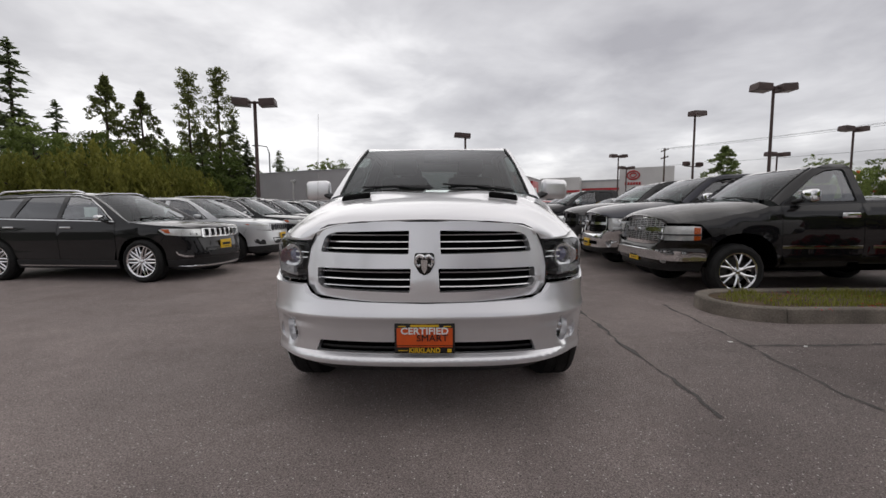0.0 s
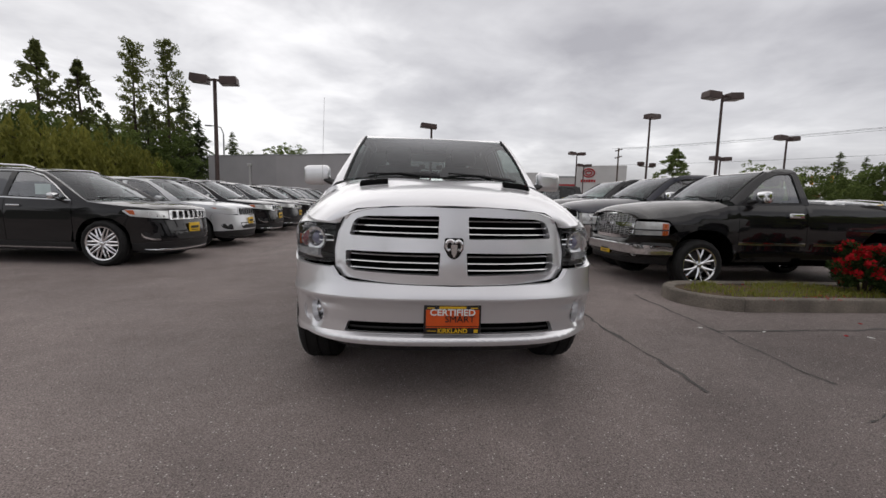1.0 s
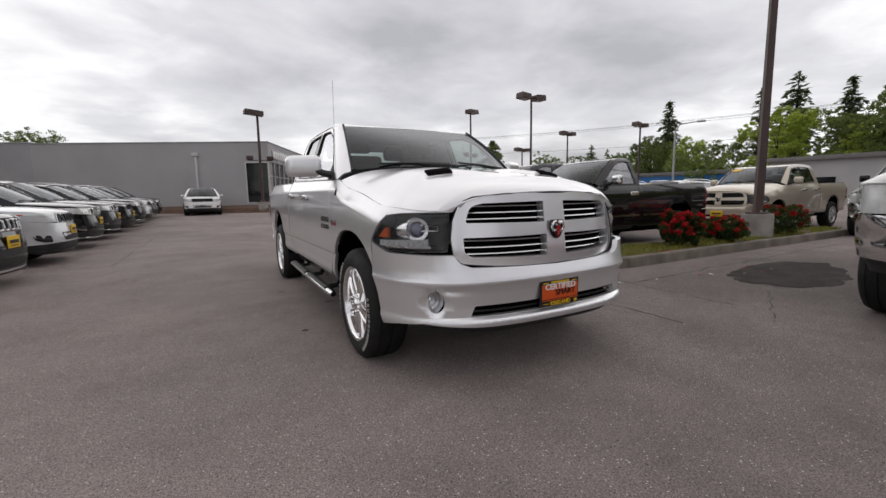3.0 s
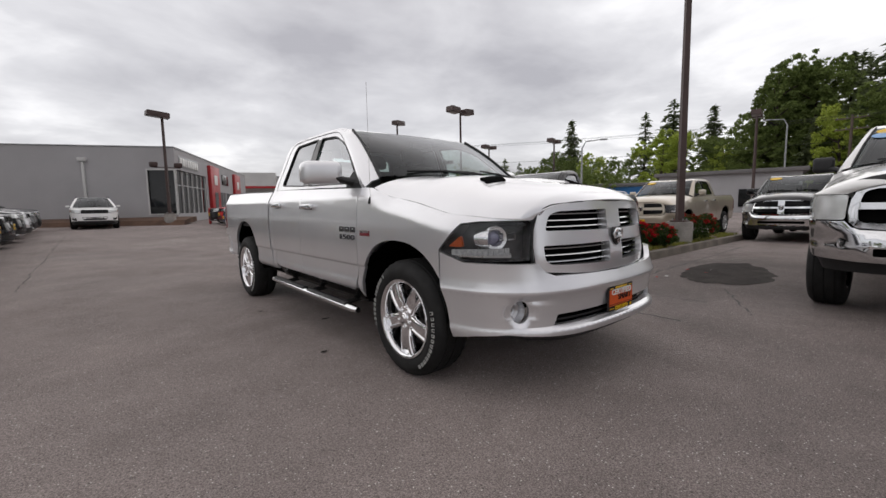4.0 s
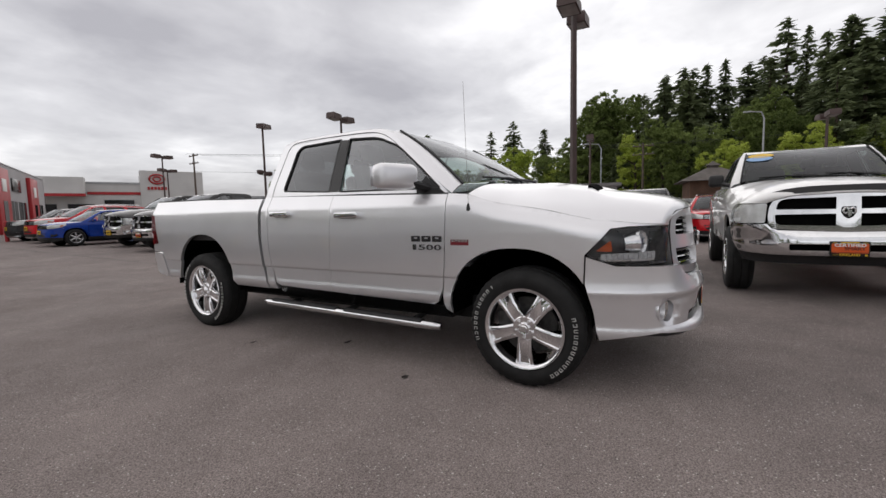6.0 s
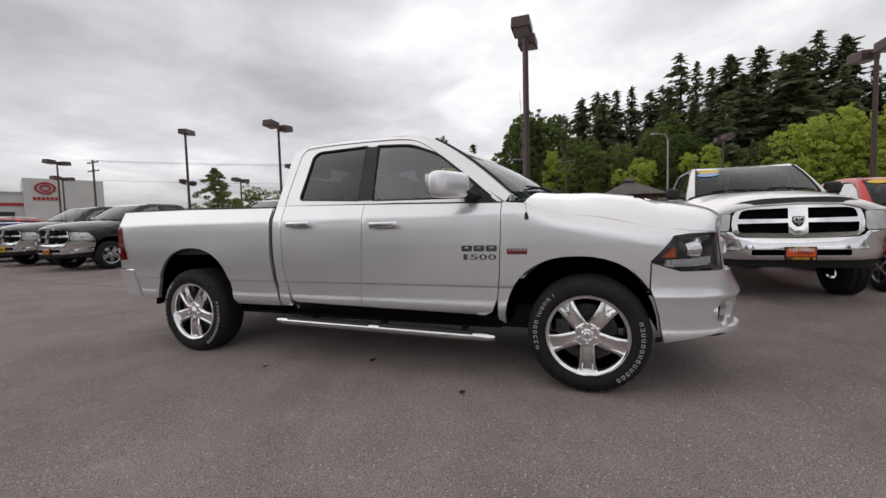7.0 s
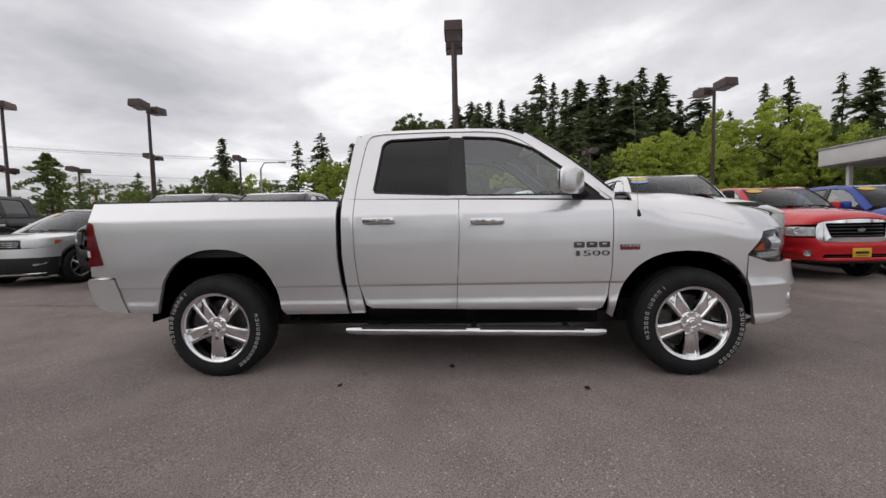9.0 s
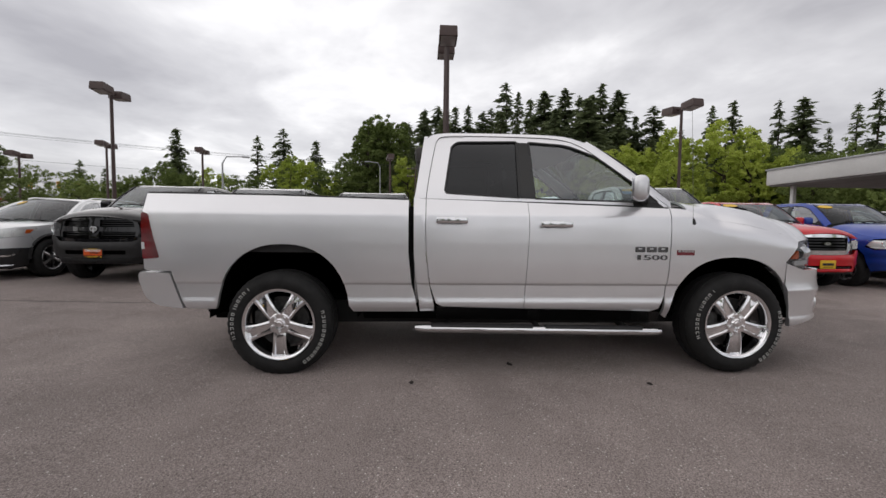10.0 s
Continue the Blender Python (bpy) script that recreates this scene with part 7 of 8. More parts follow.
def lamp_post(x, y, top, heads=2, turn=0.0, base=True, thick_=0.075, floods=0.0, tilt=4):
    z0 = ground_z(x, y)
    root = thing("lamp_post", pose(x, y, z0, 0, 0, turn), "tall brown steel lot lamp with box-shaped heads" if heads > 1 else "tall brown steel lot lamp with one box-shaped head", "lamp post", "lot lamps")
    h = top - z0
    bm = bmesh.new()
    tube(bm, [(0, 0, 0.5 if base else 0), (0, 0, h * 0.5), (0, 0, h - 0.1)], [thick_ * 1.25, thick_ * 1.1, thick_ * 0.95], 4)
    part("pole", bm, M["brown"], root)
    if base:
        part("pole_base", lathe(bmesh.new(), [(-0.1, 0.30), (0.62, 0.30), (0.66, 0.285), (0.66, 0.0005)], 28, m=Matrix.Rotation(radians(-90), 4, "Y")), M["concrete"], root, "round concrete footing")
        part("base_plate", boxed(-0.17, 0.17, -0.17, 0.17, 0.655, 0.70, 0.006), M["brown"], root)
        for sx in (-1, 1):
            for sy in (-1, 1):
                part("anchor_bolt", lathe(bmesh.new(), [(0.70, 0.018), (0.74, 0.018), (0.74, 0.0005)], 8, m=Matrix.Translation((sx * 0.12, sy * 0.12, 0)) @ Matrix.Rotation(radians(-90), 4, "Y")), M["metal_grey"], root)
    for sg in ((-1, 1) if heads == 2 else (1,)):
        off = 0.56 if heads == 2 else 0.22
        part("arm", boxed(min(0, sg * off), max(0, sg * off), -0.035, 0.035, h - 0.20, h - 0.11, 0.006), M["brown"], root)
        m = Matrix.Translation((sg * off, 0, h - 0.30)) @ Matrix.Rotation(radians(-sg * tilt), 4, "Y") @ Matrix.Diagonal((0.82 if heads == 2 else 1.4, 0.92, 0.95, 1))
        head = part("lamp_head", lamp_head(bmesh.new(), m), M["brown"], root)
        part("lens", boxed(-0.34, 0.34, -0.23, 0.23, -0.012, 0.004, 0.004, m=m), M["lens_grey"], head)
    if floods:
        z = floods - z0
        part("flood_bar", boxed(-0.75, 0.75, -0.03, 0.03, z - 0.05, z, 0.006), M["brown"], root)
        for sg in (-1, 1):
            part("floodlight", boxed(min(sg * 0.42, sg * 0.80), max(sg * 0.42, sg * 0.80), -0.16, 0.16, z, z + 0.26, 0.05), M["brown"], root)
    return root


lamp_post(8.62, 5.0, 6.75, thick_=0.085)
lamp_post(13.7, 18.4, 6.55, turn=4)
lamp_post(13.0, -5.1, 6.3, turn=9)
lamp_post(-8.4, 18.4, 6.15, turn=8)
lamp_post(15.3, 26.9, 7.45, heads=1, turn=25, floods=4.05)
lamp_post(1.11, 29.72, 6.72, heads=1, turn=186, floods=3.65)
lamp_post(25.0, 26.8, 6.4, turn=10)
lamp_post(24.0, 31.5, 5.5, turn=10)
lamp_post(29.3, 8.3, 6.6, turn=9)
lamp_post(27.7, -4.7, 6.3, turn=9)
lamp_post(28.0, 22.1, 6.6, turn=10)
lamp_post(16.8, 42.5, 6.9, turn=10)
lamp_post(19.5, 47.0, 6.2, turn=10)


# ---- buildings ----
def showroom():
    """The grey showroom: a long blank wall, and a glazed front that runs back from its corner."""
    a = radians(25)
    m = Matrix.Translation((1.85, 31.8, 0.3)) @ Matrix.Rotation(-a, 4, "Z")
    root = thing("showroom_building", m, "long grey flat-roofed showroom with red entrance portals", "building")
    H = 4.75
    # local x to the east along the glazed front's depth, y back along the front; the blank wall runs to -x
    bm = bmesh.new()
    box(bm, -15.3, -1.55, 0.0, 0.3, -0.6, H)
    box(bm, -1.55, 0.0, 0.0, 0.3, 3.4, H)
    box(bm, -1.55, 0.0, 0.0, 0.3, -0.6, 0.62)
    part("wall", bm, M["wall_grey"], root, "grey painted wall")
    part("wall", boxed(-23.4, -15.32, 0.12, 0.42, -0.6, H + 0.08), M["wall_dark"], root, "slightly darker grey painted wall")
    part("wall", boxed(-0.3, 0.0, 0.30, 24.0, 3.45, H), M["wall_grey"], root)
    part("wall", boxed(-0.3, 0.0, 0.30, 7.0, -0.6, 0.68), M["wall_grey"], root)
    part("wall", boxed(-0.3, 0.0, 7.0, 24.0, -0.6, 3.45), M["wall_grey"], root)
    part("wall", boxed(-23.4, -23.1, 0.42, 24, -0.6, H + 0.06), M["wall_dark"], root)
    part("wall", boxed(-23.4, 0, 23.7, 24, -0.6, H - 0.2), M["wall_dark"], root)
    part("roof", boxed(-23.2, -0.05, 0.44, 23.7, H - 0.5, H - 0.35), M["roof_grey"], root)
    for nm, x0, x1, y0, y1 in (("coping", -15.3, 0.04, -0.04, 0.34), ("coping", -0.34, 0.04, 0.34, 24.0)):
        part(nm, boxed(x0, x1, y0, y1, H, H + 0.07, 0.01), M["metal_grey"], root)
    part("coping", boxed(-23.44, -15.33, 0.08, 0.46, H + 0.08, H + 0.15, 0.01), M["metal_grey"], root)
    win = part("shop_window", boxed(-1.55, -0.02, 0.12, 0.16, 0.62, 3.4), M["shop_glass"], root, "dark display window in a pale frame")
    for x0, x1, z0, z1 in ((-1.60, -1.52, 0.60, 3.44), (-0.08, 0.0, 0.60, 3.44), (-1.52, -0.08, 3.36, 3.44), (-1.52, -0.08, 0.60, 0.68)):
        part("window_frame", boxed(x0, x1, -0.03, 0.05, z0, z1), M["wall_white"], win)
    win = part("shop_window", boxed(-0.16, -0.12, 0.3, 7.0, 0.66, 3.42), M["shop_glass"], root, "dark display window")
    for k in range(7):
        part("mullion", boxed(-0.2, -0.04, 0.3 + k * 1.1, 0.37 + k * 1.1, 0.66, 3.44), M["wall_white"], win)
    part("transom", boxed(-0.19, -0.08, 0.3, 7.0, 2.45, 2.51), M["metal_grey"], win)
    board = part("sign_board", boxed(0.0, 0.03, 0.75, 5.0, 3.62, 4.36, 0.01), M["metal_grey"], root, "pale sign board")
    for k in range(8):
        part("sign_letter", boxed(0.03, 0.08, 0.9 + k * 0.5, 1.28 + k * 0.5, 3.74, 4.24, 0.02), M["ink_white"], board, "pale raised sign bar")
    for y0, y1 in ((7.6, 10.4), (16.9, 19.6)):
        portal = part("entrance_portal", boxed(0.0, 0.25, y0, y1, -0.6, H - 0.35, 0.03), M["panel_red"], root, "red clad entrance portal")
        part("portal_door", boxed(0.24, 0.27, y0 + 0.9, y1 - 0.9, -0.5, 2.3), M["shop_glass"], portal)
        part("portal_sign", boxed(0.25, 0.29, y0 + 0.9, y1 - 0.9, 2.9, 3.7, 0.02), M["ink_white"], portal)
    for y0 in (11.2, 13.9, 20.4):
        w = part("window", boxed(-0.02, 0.03, y0, y0 + 2.2, 0.2, 2.4), M["shop_glass"], root)
        part("window_frame", boxed(-0.01, 0.05, y0 + 1.06, y0 + 1.14, 0.2, 2.4), M["metal_grey"], w)
    part("dark_sign", boxed(0.0, 0.08, 12.2, 14.6, 3.1, 4.0, 0.02), M["gloss_black"], root)
    for x, y in ((-4.85, 0.0), (-18.4, 0.12)):
        dp = part("downpipe", boxed(x, x + 0.14, y - 0.13, y, -0.3, H - 0.9, 0.02), M["wall_white"], root, "pale metal downpipe")
        part("hopper", boxed(x - 0.14, x + 0.28, y - 0.22, y, H - 0.9, H - 0.68, 0.03), M["wall_white"], dp)
    return m


shm = showroom()
bm = bmesh.new()
rows = []
for x in np.linspace(-23, 1.0, 16):
    rows.append([shm @ Vector((x, y, z)) for y, z in ((-2.6, -0.35), (-2.2, 0.02), (-1.2, 0.12), (0.02, 0.18))])
sheet(bm, rows)
tagged(part("planting_bank", thick(bm, 0.3), M["mulch_bank"]), "low bank of brown mulch along the showroom wall", "planting bed", kind="structure")
bm = bmesh.new()
box(bm, -23, 1.5, -2.85, -2.65, -0.6, 0.0, 0.03, m=shm)
tagged(part("bank_kerb", bm, M["concrete"]), "pale concrete kerb before the planting bank", "kerb", kind="structure")
bm = bmesh.new()
box(bm, 1.5, 4.2, -2.85, 8.0, -0.6, -0.02, 0.03, m=shm)
tagged(part("showroom_pavement", bm, M["concrete"]), "pale concrete pavement before the showroom", "pavement", kind="structure")
for k in range(3):
    p = shm @ Vector((2.2 + k * 0.9, -1.8 + k * 0.4, -0.05))
    b = thing("bollard", Matrix.Translation(p), "red steel bollard beside the showroom", "bollard", "bollards")
    part("post", lathe(bmesh.new(), [(0, 0.08), (0.95, 0.08), (1.02, 0.05), (1.03, 0.0005)], 14, m=Matrix.Rotation(radians(-90), 4, "Y")), M["panel_red"], b)


def far_dealership():
    """The white dealership far down the lot, with its tall sign wall."""
    root = thing("white_dealership", pose(26.3, 77.9, 0.55, 0, 0, -24), "long white flat-roofed dealership with a red band", "building")
    part("wall", boxed(-22, 6, 0, 16, -1, 6.2), M["wall_white"], root)
    part("parapet", boxed(-22.1, 6.1, -0.1, 16.1, 6.2, 6.5), M["metal_grey"], root)
    part("sign_wall", boxed(4.5, 13, -1.2, 10, -1, 8.3), M["wall_white"], root, "tall white sign wall")
    part("canopy", boxed(-9, -2, -3, 0, 4.3, 6.9), M["wall_white"], root)
    part("red_band", boxed(-9.1, -1.9, -3.06, -2.98, 4.2, 4.6), M["panel_red"], root, "thin red band")
    part("red_band", boxed(-1.9, 4.5, -0.14, -0.08, 4.6, 5.0), M["panel_red"], root, "thin red band")
    for k in range(6):
        part("window", boxed(-21 + k * 4.2, -18 + k * 4.2, -0.12, -0.04, 0.2, 3.2), M["shop_glass"], root)
    part("garage_door", boxed(0.0, 3.6, -0.2, -0.05, 0.2, 3.8), M["shop_glass"], root)
    bm = bmesh.new()
    for r_, t_ in ((0.98, 0.20), (0.5, 0.18)):
        ring_ = [(6.7 + r_ * math.cos(a), -1.34, 7.0 + r_ * 0.74 * math.sin(a)) for a in np.linspace(0, 2 * math.pi, 25)]
        tube(bm, ring_, t_ * 0.6, 6, cap=False)
    part("sign_ring", bm, M["panel_red"], root, "red oval rings")
    for k in range(6):
        part("sign_letter", boxed(5.4 + k * 0.44, 5.72 + k * 0.44, -1.32, -1.2, 5.35, 5.8), M["panel_red"], root, "red sign bar")
    w = thing("white_annex", pose(52, 66, 0.3, 0, 0, -35), "low white building beyond the lot", "building")
    part("wall", boxed(-10, 12, 0, 10, -1, 4.4), M["wall_white"], w)
    part("roof", boxed(-10.4, 12.4, -0.4, 10.4, 4.4, 4.8), M["metal_grey"], w)
    part("red_band", boxed(-10.05, 12.05, -0.08, -0.02, 3.5, 3.9), M["panel_red"], w)
    for k in range(4):
        part("window", boxed(-9 + k * 5, -6 + k * 5, -0.1, -0.02, 0.4, 2.8), M["shop_glass"], w)


far_dealership()


def canopy():
    """A white flat canopy over columns, beside the lot."""
    root = thing("lot_canopy", pose(0, 0, 0), "white flat-roofed canopy on steel columns", "canopy")
    part("roof", boxed(1.0, 17.2, -21.0, -12.5, 3.45, 4.2, 0.02), M["wall_white"], root)
    part("fascia_cap", boxed(0.95, 17.25, -21.05, -12.45, 4.2, 4.28, 0.01), M["metal_grey"], root)
    part("soffit", boxed(1.1, 17.1, -20.9, -12.6, 3.38, 3.45), M["roof_grey"], root)
    for x in (3, 9.5, 16.3):
        for y in (-13.2, -20.2):
            part("column", boxed(x - 0.09, x + 0.09, y - 0.09, y + 0.09, -0.05, 3.4, 0.01), M["wall_white"], root)
    w = part("back_wall", boxed(1.5, 12.0, -18.2, -18.0, -0.05, 3.38), M["wall_white"], root)
    part("poster", boxed(10.2, 11.2, -18.0, -17.96, 1.0, 2.3), M["blue_awning"], w)
    part("window", boxed(3.0, 8.5, -18.0, -17.95, 0.9, 2.6), M["shop_glass"], w)


canopy()


def roadside_building(name, label, x, y, turn, w, d, h, mat, band=None):
    root = thing(name, pose(x, y, ground_z(x, y), 0, 0, turn), label, "building", "roadside buildings")
    part("wall", boxed(-w / 2, w / 2, -d / 2, d / 2, -1, h), mat, root)
    part("roof", boxed(-w / 2 - 0.4, w / 2 + 0.4, -d / 2 - 0.4, d / 2 + 0.4, h, h + 0.35, 0.03), M["roof_grey"], root)
    if band:
        part("sign_band", boxed(-w / 2 - 0.05, w / 2 + 0.05, -d / 2 - 0.12, -d / 2 - 0.02, h - 1.3, h - 0.1), band, root)
    n_ = max(2, int(w / 4))
    for k in range(n_):
        x0 = -w / 2 + (k + 0.2) * w / n_
        wn_ = part("window", boxed(x0, x0 + w / n_ * 0.6, -d / 2 - 0.06, -d / 2 + 0.02, 0.5, min(2.4, h - 1.4)), M["shop_glass"], root)
        part("frame_bar", boxed(x0 + w / n_ * 0.28, x0 + w / n_ * 0.32, -d / 2 - 0.09, -d / 2 - 0.05, 0.5, min(2.4, h - 1.4)), M["metal_grey"], wn_)


roadside_building("roadside_shop", "low grey-white shop across the road", 46.5, 14.4, -78, 11, 8, 3.5, M["wall_grey"])
roadside_building("roadside_shop", "long low shop with a blue sign band", 52, 28, -70, 20, 8, 2.9, M["wall_white"], M["blue_awning"])
roadside_building("roadside_shop", "long low shop with a dark flat roof", 45, -14, -95, 24, 8, 2.8, M["roof_grey"])


def pavilion():
    """A small shop across the road under a steep hipped roof."""
    root = thing("roadside_pavilion", pose(38.0, 0.1, ground_z(38.0, 0.1), 0, 0, 8), "small dark pavilion with a hipped shingle roof", "building", "roadside buildings")
    part("wall", boxed(-1.9, 1.9, -1.9, 1.9, -0.5, 3.4), M["mulch_bank"], root)
    bm = bmesh.new()
    base_ = [bm.verts.new((sx * 2.6, sy * 2.6, 3.3)) for sx, sy in ((-1, -1), (1, -1), (1, 1), (-1, 1))]
    mid_ = [bm.verts.new((sx * 0.5, sy * 0.5, 4.4)) for sx, sy in ((-1, -1), (1, -1), (1, 1), (-1, 1))]
    for k in range(4):
        bm.faces.new((base_[k], base_[(k + 1) % 4], mid_[(k + 1) % 4], mid_[k]))
    bm.faces.new(base_[::-1])
    bm.faces.new(mid_)
    part("roof", bm, M["shingle"], root)
    bm = bmesh.new()
    box(bm, -0.36, 0.36, -0.36, 0.36, 4.38, 4.6)
    cap_ = [bm.verts.new(p) for p in ((-0.52, -0.52, 4.6), (0.52, -0.52, 4.6), (0.52, 0.52, 4.6), (-0.52, 0.52, 4.6), (0, 0, 5.0))]
    bm.faces.new(cap_[3::-1])
    for k in range(4):
        bm.faces.new((cap_[k], cap_[(k + 1) % 4], cap_[4]))
    part("cupola", bm, M["shingle"], root)
    for y in (-1.5, 0.2):
        part("window", boxed(-1.96, -1.88, y, y + 1.3, 0.9, 2.2), M["shop_glass"], root)


pavilion()


# ---- parked vehicles ----
W20 = wheel_meshes("w", 0.40, 0.275, 0.268, 5, "broad", M["alloy"], True, 80) + [0.40]
W_MESH = wheel_meshes("w", 0.385, 0.265, 0.278, 10, "fork", M["alloy"]) + [0.385]
W_FORK = wheel_meshes("w", 0.39, 0.27, 0.268, 6, "fork", M["chrome"]) + [0.39]
W_FIVE = wheel_meshes("w", 0.40, 0.27, 0.25, 5, "broad", M["satin"]) + [0.40]
W_SIX = wheel_meshes("w", 0.385, 0.25, 0.245, 6, "plain", M["satin"]) + [0.385]
W_BIG = wheel_meshes("w", 0.44, 0.29, 0.255, 8, "plain", M["chrome"]) + [0.44]
W_BLACK = wheel_meshes("w", 0.385, 0.26, 0.258, 5, "broad", M["gloss_black"]) + [0.385]

pickup("silver_pickup", pose(-0.135, 2.17, -0.01), "silver metallic quad-cab pickup truck with chrome wheels and step bars", M["silver"], hero=True, wheels=W20, plate="certified")


def west(y, xf=3.0, k=1.0):
    """A pose for a car that looks to -x with its nose at xf."""
    return Matrix.Translation((xf, y, ground_z(xf + 2, y))) @ Matrix.Rotation(radians(-90), 4, "Z") @ Matrix.Scale(k, 4)


def east(y, xf=-4.36, k=1.0):
    return Matrix.Translation((xf, y, ground_z(xf - 2, y))) @ Matrix.Rotation(radians(90), 4, "Z") @ Matrix.Scale(k, 4)


ROW = "cars along the lot"
suv("black_suv", east(8.05) @ Matrix.Rotation(radians(-5), 4, "Z"), "glossy black sport utility car with chrome trim and mesh wheels", M["black"], "slots", W_MESH, ROW, paper=True)
suv("silver_suv", east(10.7, -4.30, 0.97), "silver sport utility car with slim headlamps", M["dove"], "slim", W_SIX, ROW, trim=M["gloss_black"], roof_rails=False)
suv("dark_suv", east(13.15, -4.3), "black sport utility car with a slotted chrome grille", M["black"], "slots", W_SIX, ROW)
suv("dark_suv", east(15.55, -4.3), "dark grey sport utility car with a slotted grille", M["grey"], "slots", W_MESH, ROW)
suv("dark_suv", east(17.95, -4.25, 0.97), "black sport utility car with slim headlamps", M["black"], "slim", W_BLACK, ROW, trim=M["gloss_black"])
suv("dark_suv", east(20.4, -4.2), "black sport utility car with a slotted chrome grille", M["black"], "slots", W_SIX, ROW, plate=False)
suv("silver_suv", east(22.8, -4.2, 0.97), "silver sport utility car with slim headlamps", M["dove"], "slim", W_SIX, ROW, trim=M["gloss_black"], plate=False)
suv("dark_suv", east(25.2, -4.2), "dark grey sport utility car in the row", M["grey"], "slots", W_SIX, ROW, plate=False)
suv("dark_suv", east(27.6, -4.2), "black sport utility car at the end of the row", M["black"], "slots", W_BLACK, ROW, plate=False)
suv("white_suv", Matrix.Translation((-2.28, 27.6, ground_z(-2.3, 28.5))), "white sport utility car standing before the showroom wall", M["white"], "slots", W_SIX, plate=False, trim=M["gloss_black"])

FACING = "cars facing the aisle"
pickup("black_pickup", west(6.78, 2.98, 0.985), "black regular-cab pickup truck with chrome wheels and mirrors", M["black"], "bow", M["chrome"], W_FORK, regular=True, group=FACING, plate="yellow", chrome_mirror=True)
pickup("navy_pickup", west(9.05, 2.95), "dark navy pickup truck with a chrome grille and bumper", M["navy"], "cross_chrome", M["chrome"], W_FIVE, group=FACING, plate="yellow", chrome_mirror=True, lift=0.0)
pickup("black_pickup", west(11.25, 3.05), "black pickup truck with a black grille and bumper", M["black"], "cross_black", M["plastic"], W_BLACK, group=FACING, plate="certified")
suv("silver_suv", west(13.65, 3.15, 0.95), "pale silver sport utility car with a black lower bumper", M["dove"], "plain", W_SIX, FACING, sticker=True, clad=True)
pickup("black_pickup", west(17.1, 2.95), "black pickup truck with a chrome grille and bumper", M["black"], "cross_chrome", M["chrome"], W_FIVE, group=FACING, plate="certified", chrome_mirror=True)
pickup("black_pickup", west(20.2, 3.4), "black pickup truck with a chrome grille", M["black"], "cross_chrome", M["chrome"], W_FIVE, group=FACING, plate="yellow")
suv("blue_hatchback", west(23.3, 2.45, 0.86), "bright blue hatchback with silver wheels", M["blue"], "plain", W_SIX, FACING, roof_rails=False, trim=M["gloss_black"])
suv("red_suv", west(26.2, 2.9), "red sport utility car parked in the row", M["red"], "plain", W_SIX, FACING)
suv("dark_suv", west(29.0, 3.0, 0.92), "dark grey car parked before the showroom", M["grey"], "plain", W_SIX, FACING, roof_rails=False)
suv("dark_suv", west(33.2, 6.2, 0.9), "dark grey car parked before the showroom", M["grey"], "plain", W_SIX, FACING, roof_rails=False)

SECOND = "cars in the second row"
pickup("white_pickup", west(0.68, 2.50, 1.03), "tall white heavy-duty pickup truck with a chrome bumper", M["white"], "cross_chrome", M["chrome"], W_BIG, group=FACING, plate="certified", sticker=2, lift=0.10, hood_guard=True)
pickup("red_pickup", west(-1.75, 3.0, 0.93), "red mid-size pickup truck with a chrome grille surround", M["red"], "small", None, W_SIX, group=FACING, plate="yellow", sticker=1)
pickup("blue_pickup", west(-3.95, 2.95, 0.93), "blue mid-size pickup truck with a chrome grille surround", M["blue"], "small", None, W_SIX, group=FACING, plate="yellow", sticker=1)
suv("grey_suv", west(-6.2, 3.6), "dark grey sport utility car in the row", M["grey"], "plain", W_SIX, FACING)
pickup("black_pickup", west(3.5, 11.3), "black pickup truck with a chrome grille and a yellow sticker", M["black"], "cross_chrome", M["chrome"], W_FIVE, group=SECOND, sticker=1)
pickup("tan_pickup", west(6.75, 10.3), "pale tan pickup truck with black grille inserts", M["tan"], "cross_body", None, W_FIVE, group=SECOND, plate="yellow", sticker=1)
suv("silver_suv", west(9.6, 10.2, 0.95), "silver car in the second row", M["dove"], "plain", W_SIX, SECOND, sticker=True, clad=True)
suv("red_suv", west(1.15, 12.2), "red sport utility car beside the dark pickup", M["red"], "plain", W_SIX, SECOND)
suv("white_suv", west(2.0, 17.8), "white sport utility car behind the dark pickup", M["white"], "plain", W_SIX, SECOND)
suv("silver_suv", west(12.2, 10.2, 0.95), "pale silver car in the second row", M["dove"], "plain", W_SIX, SECOND, sticker=True, clad=True)


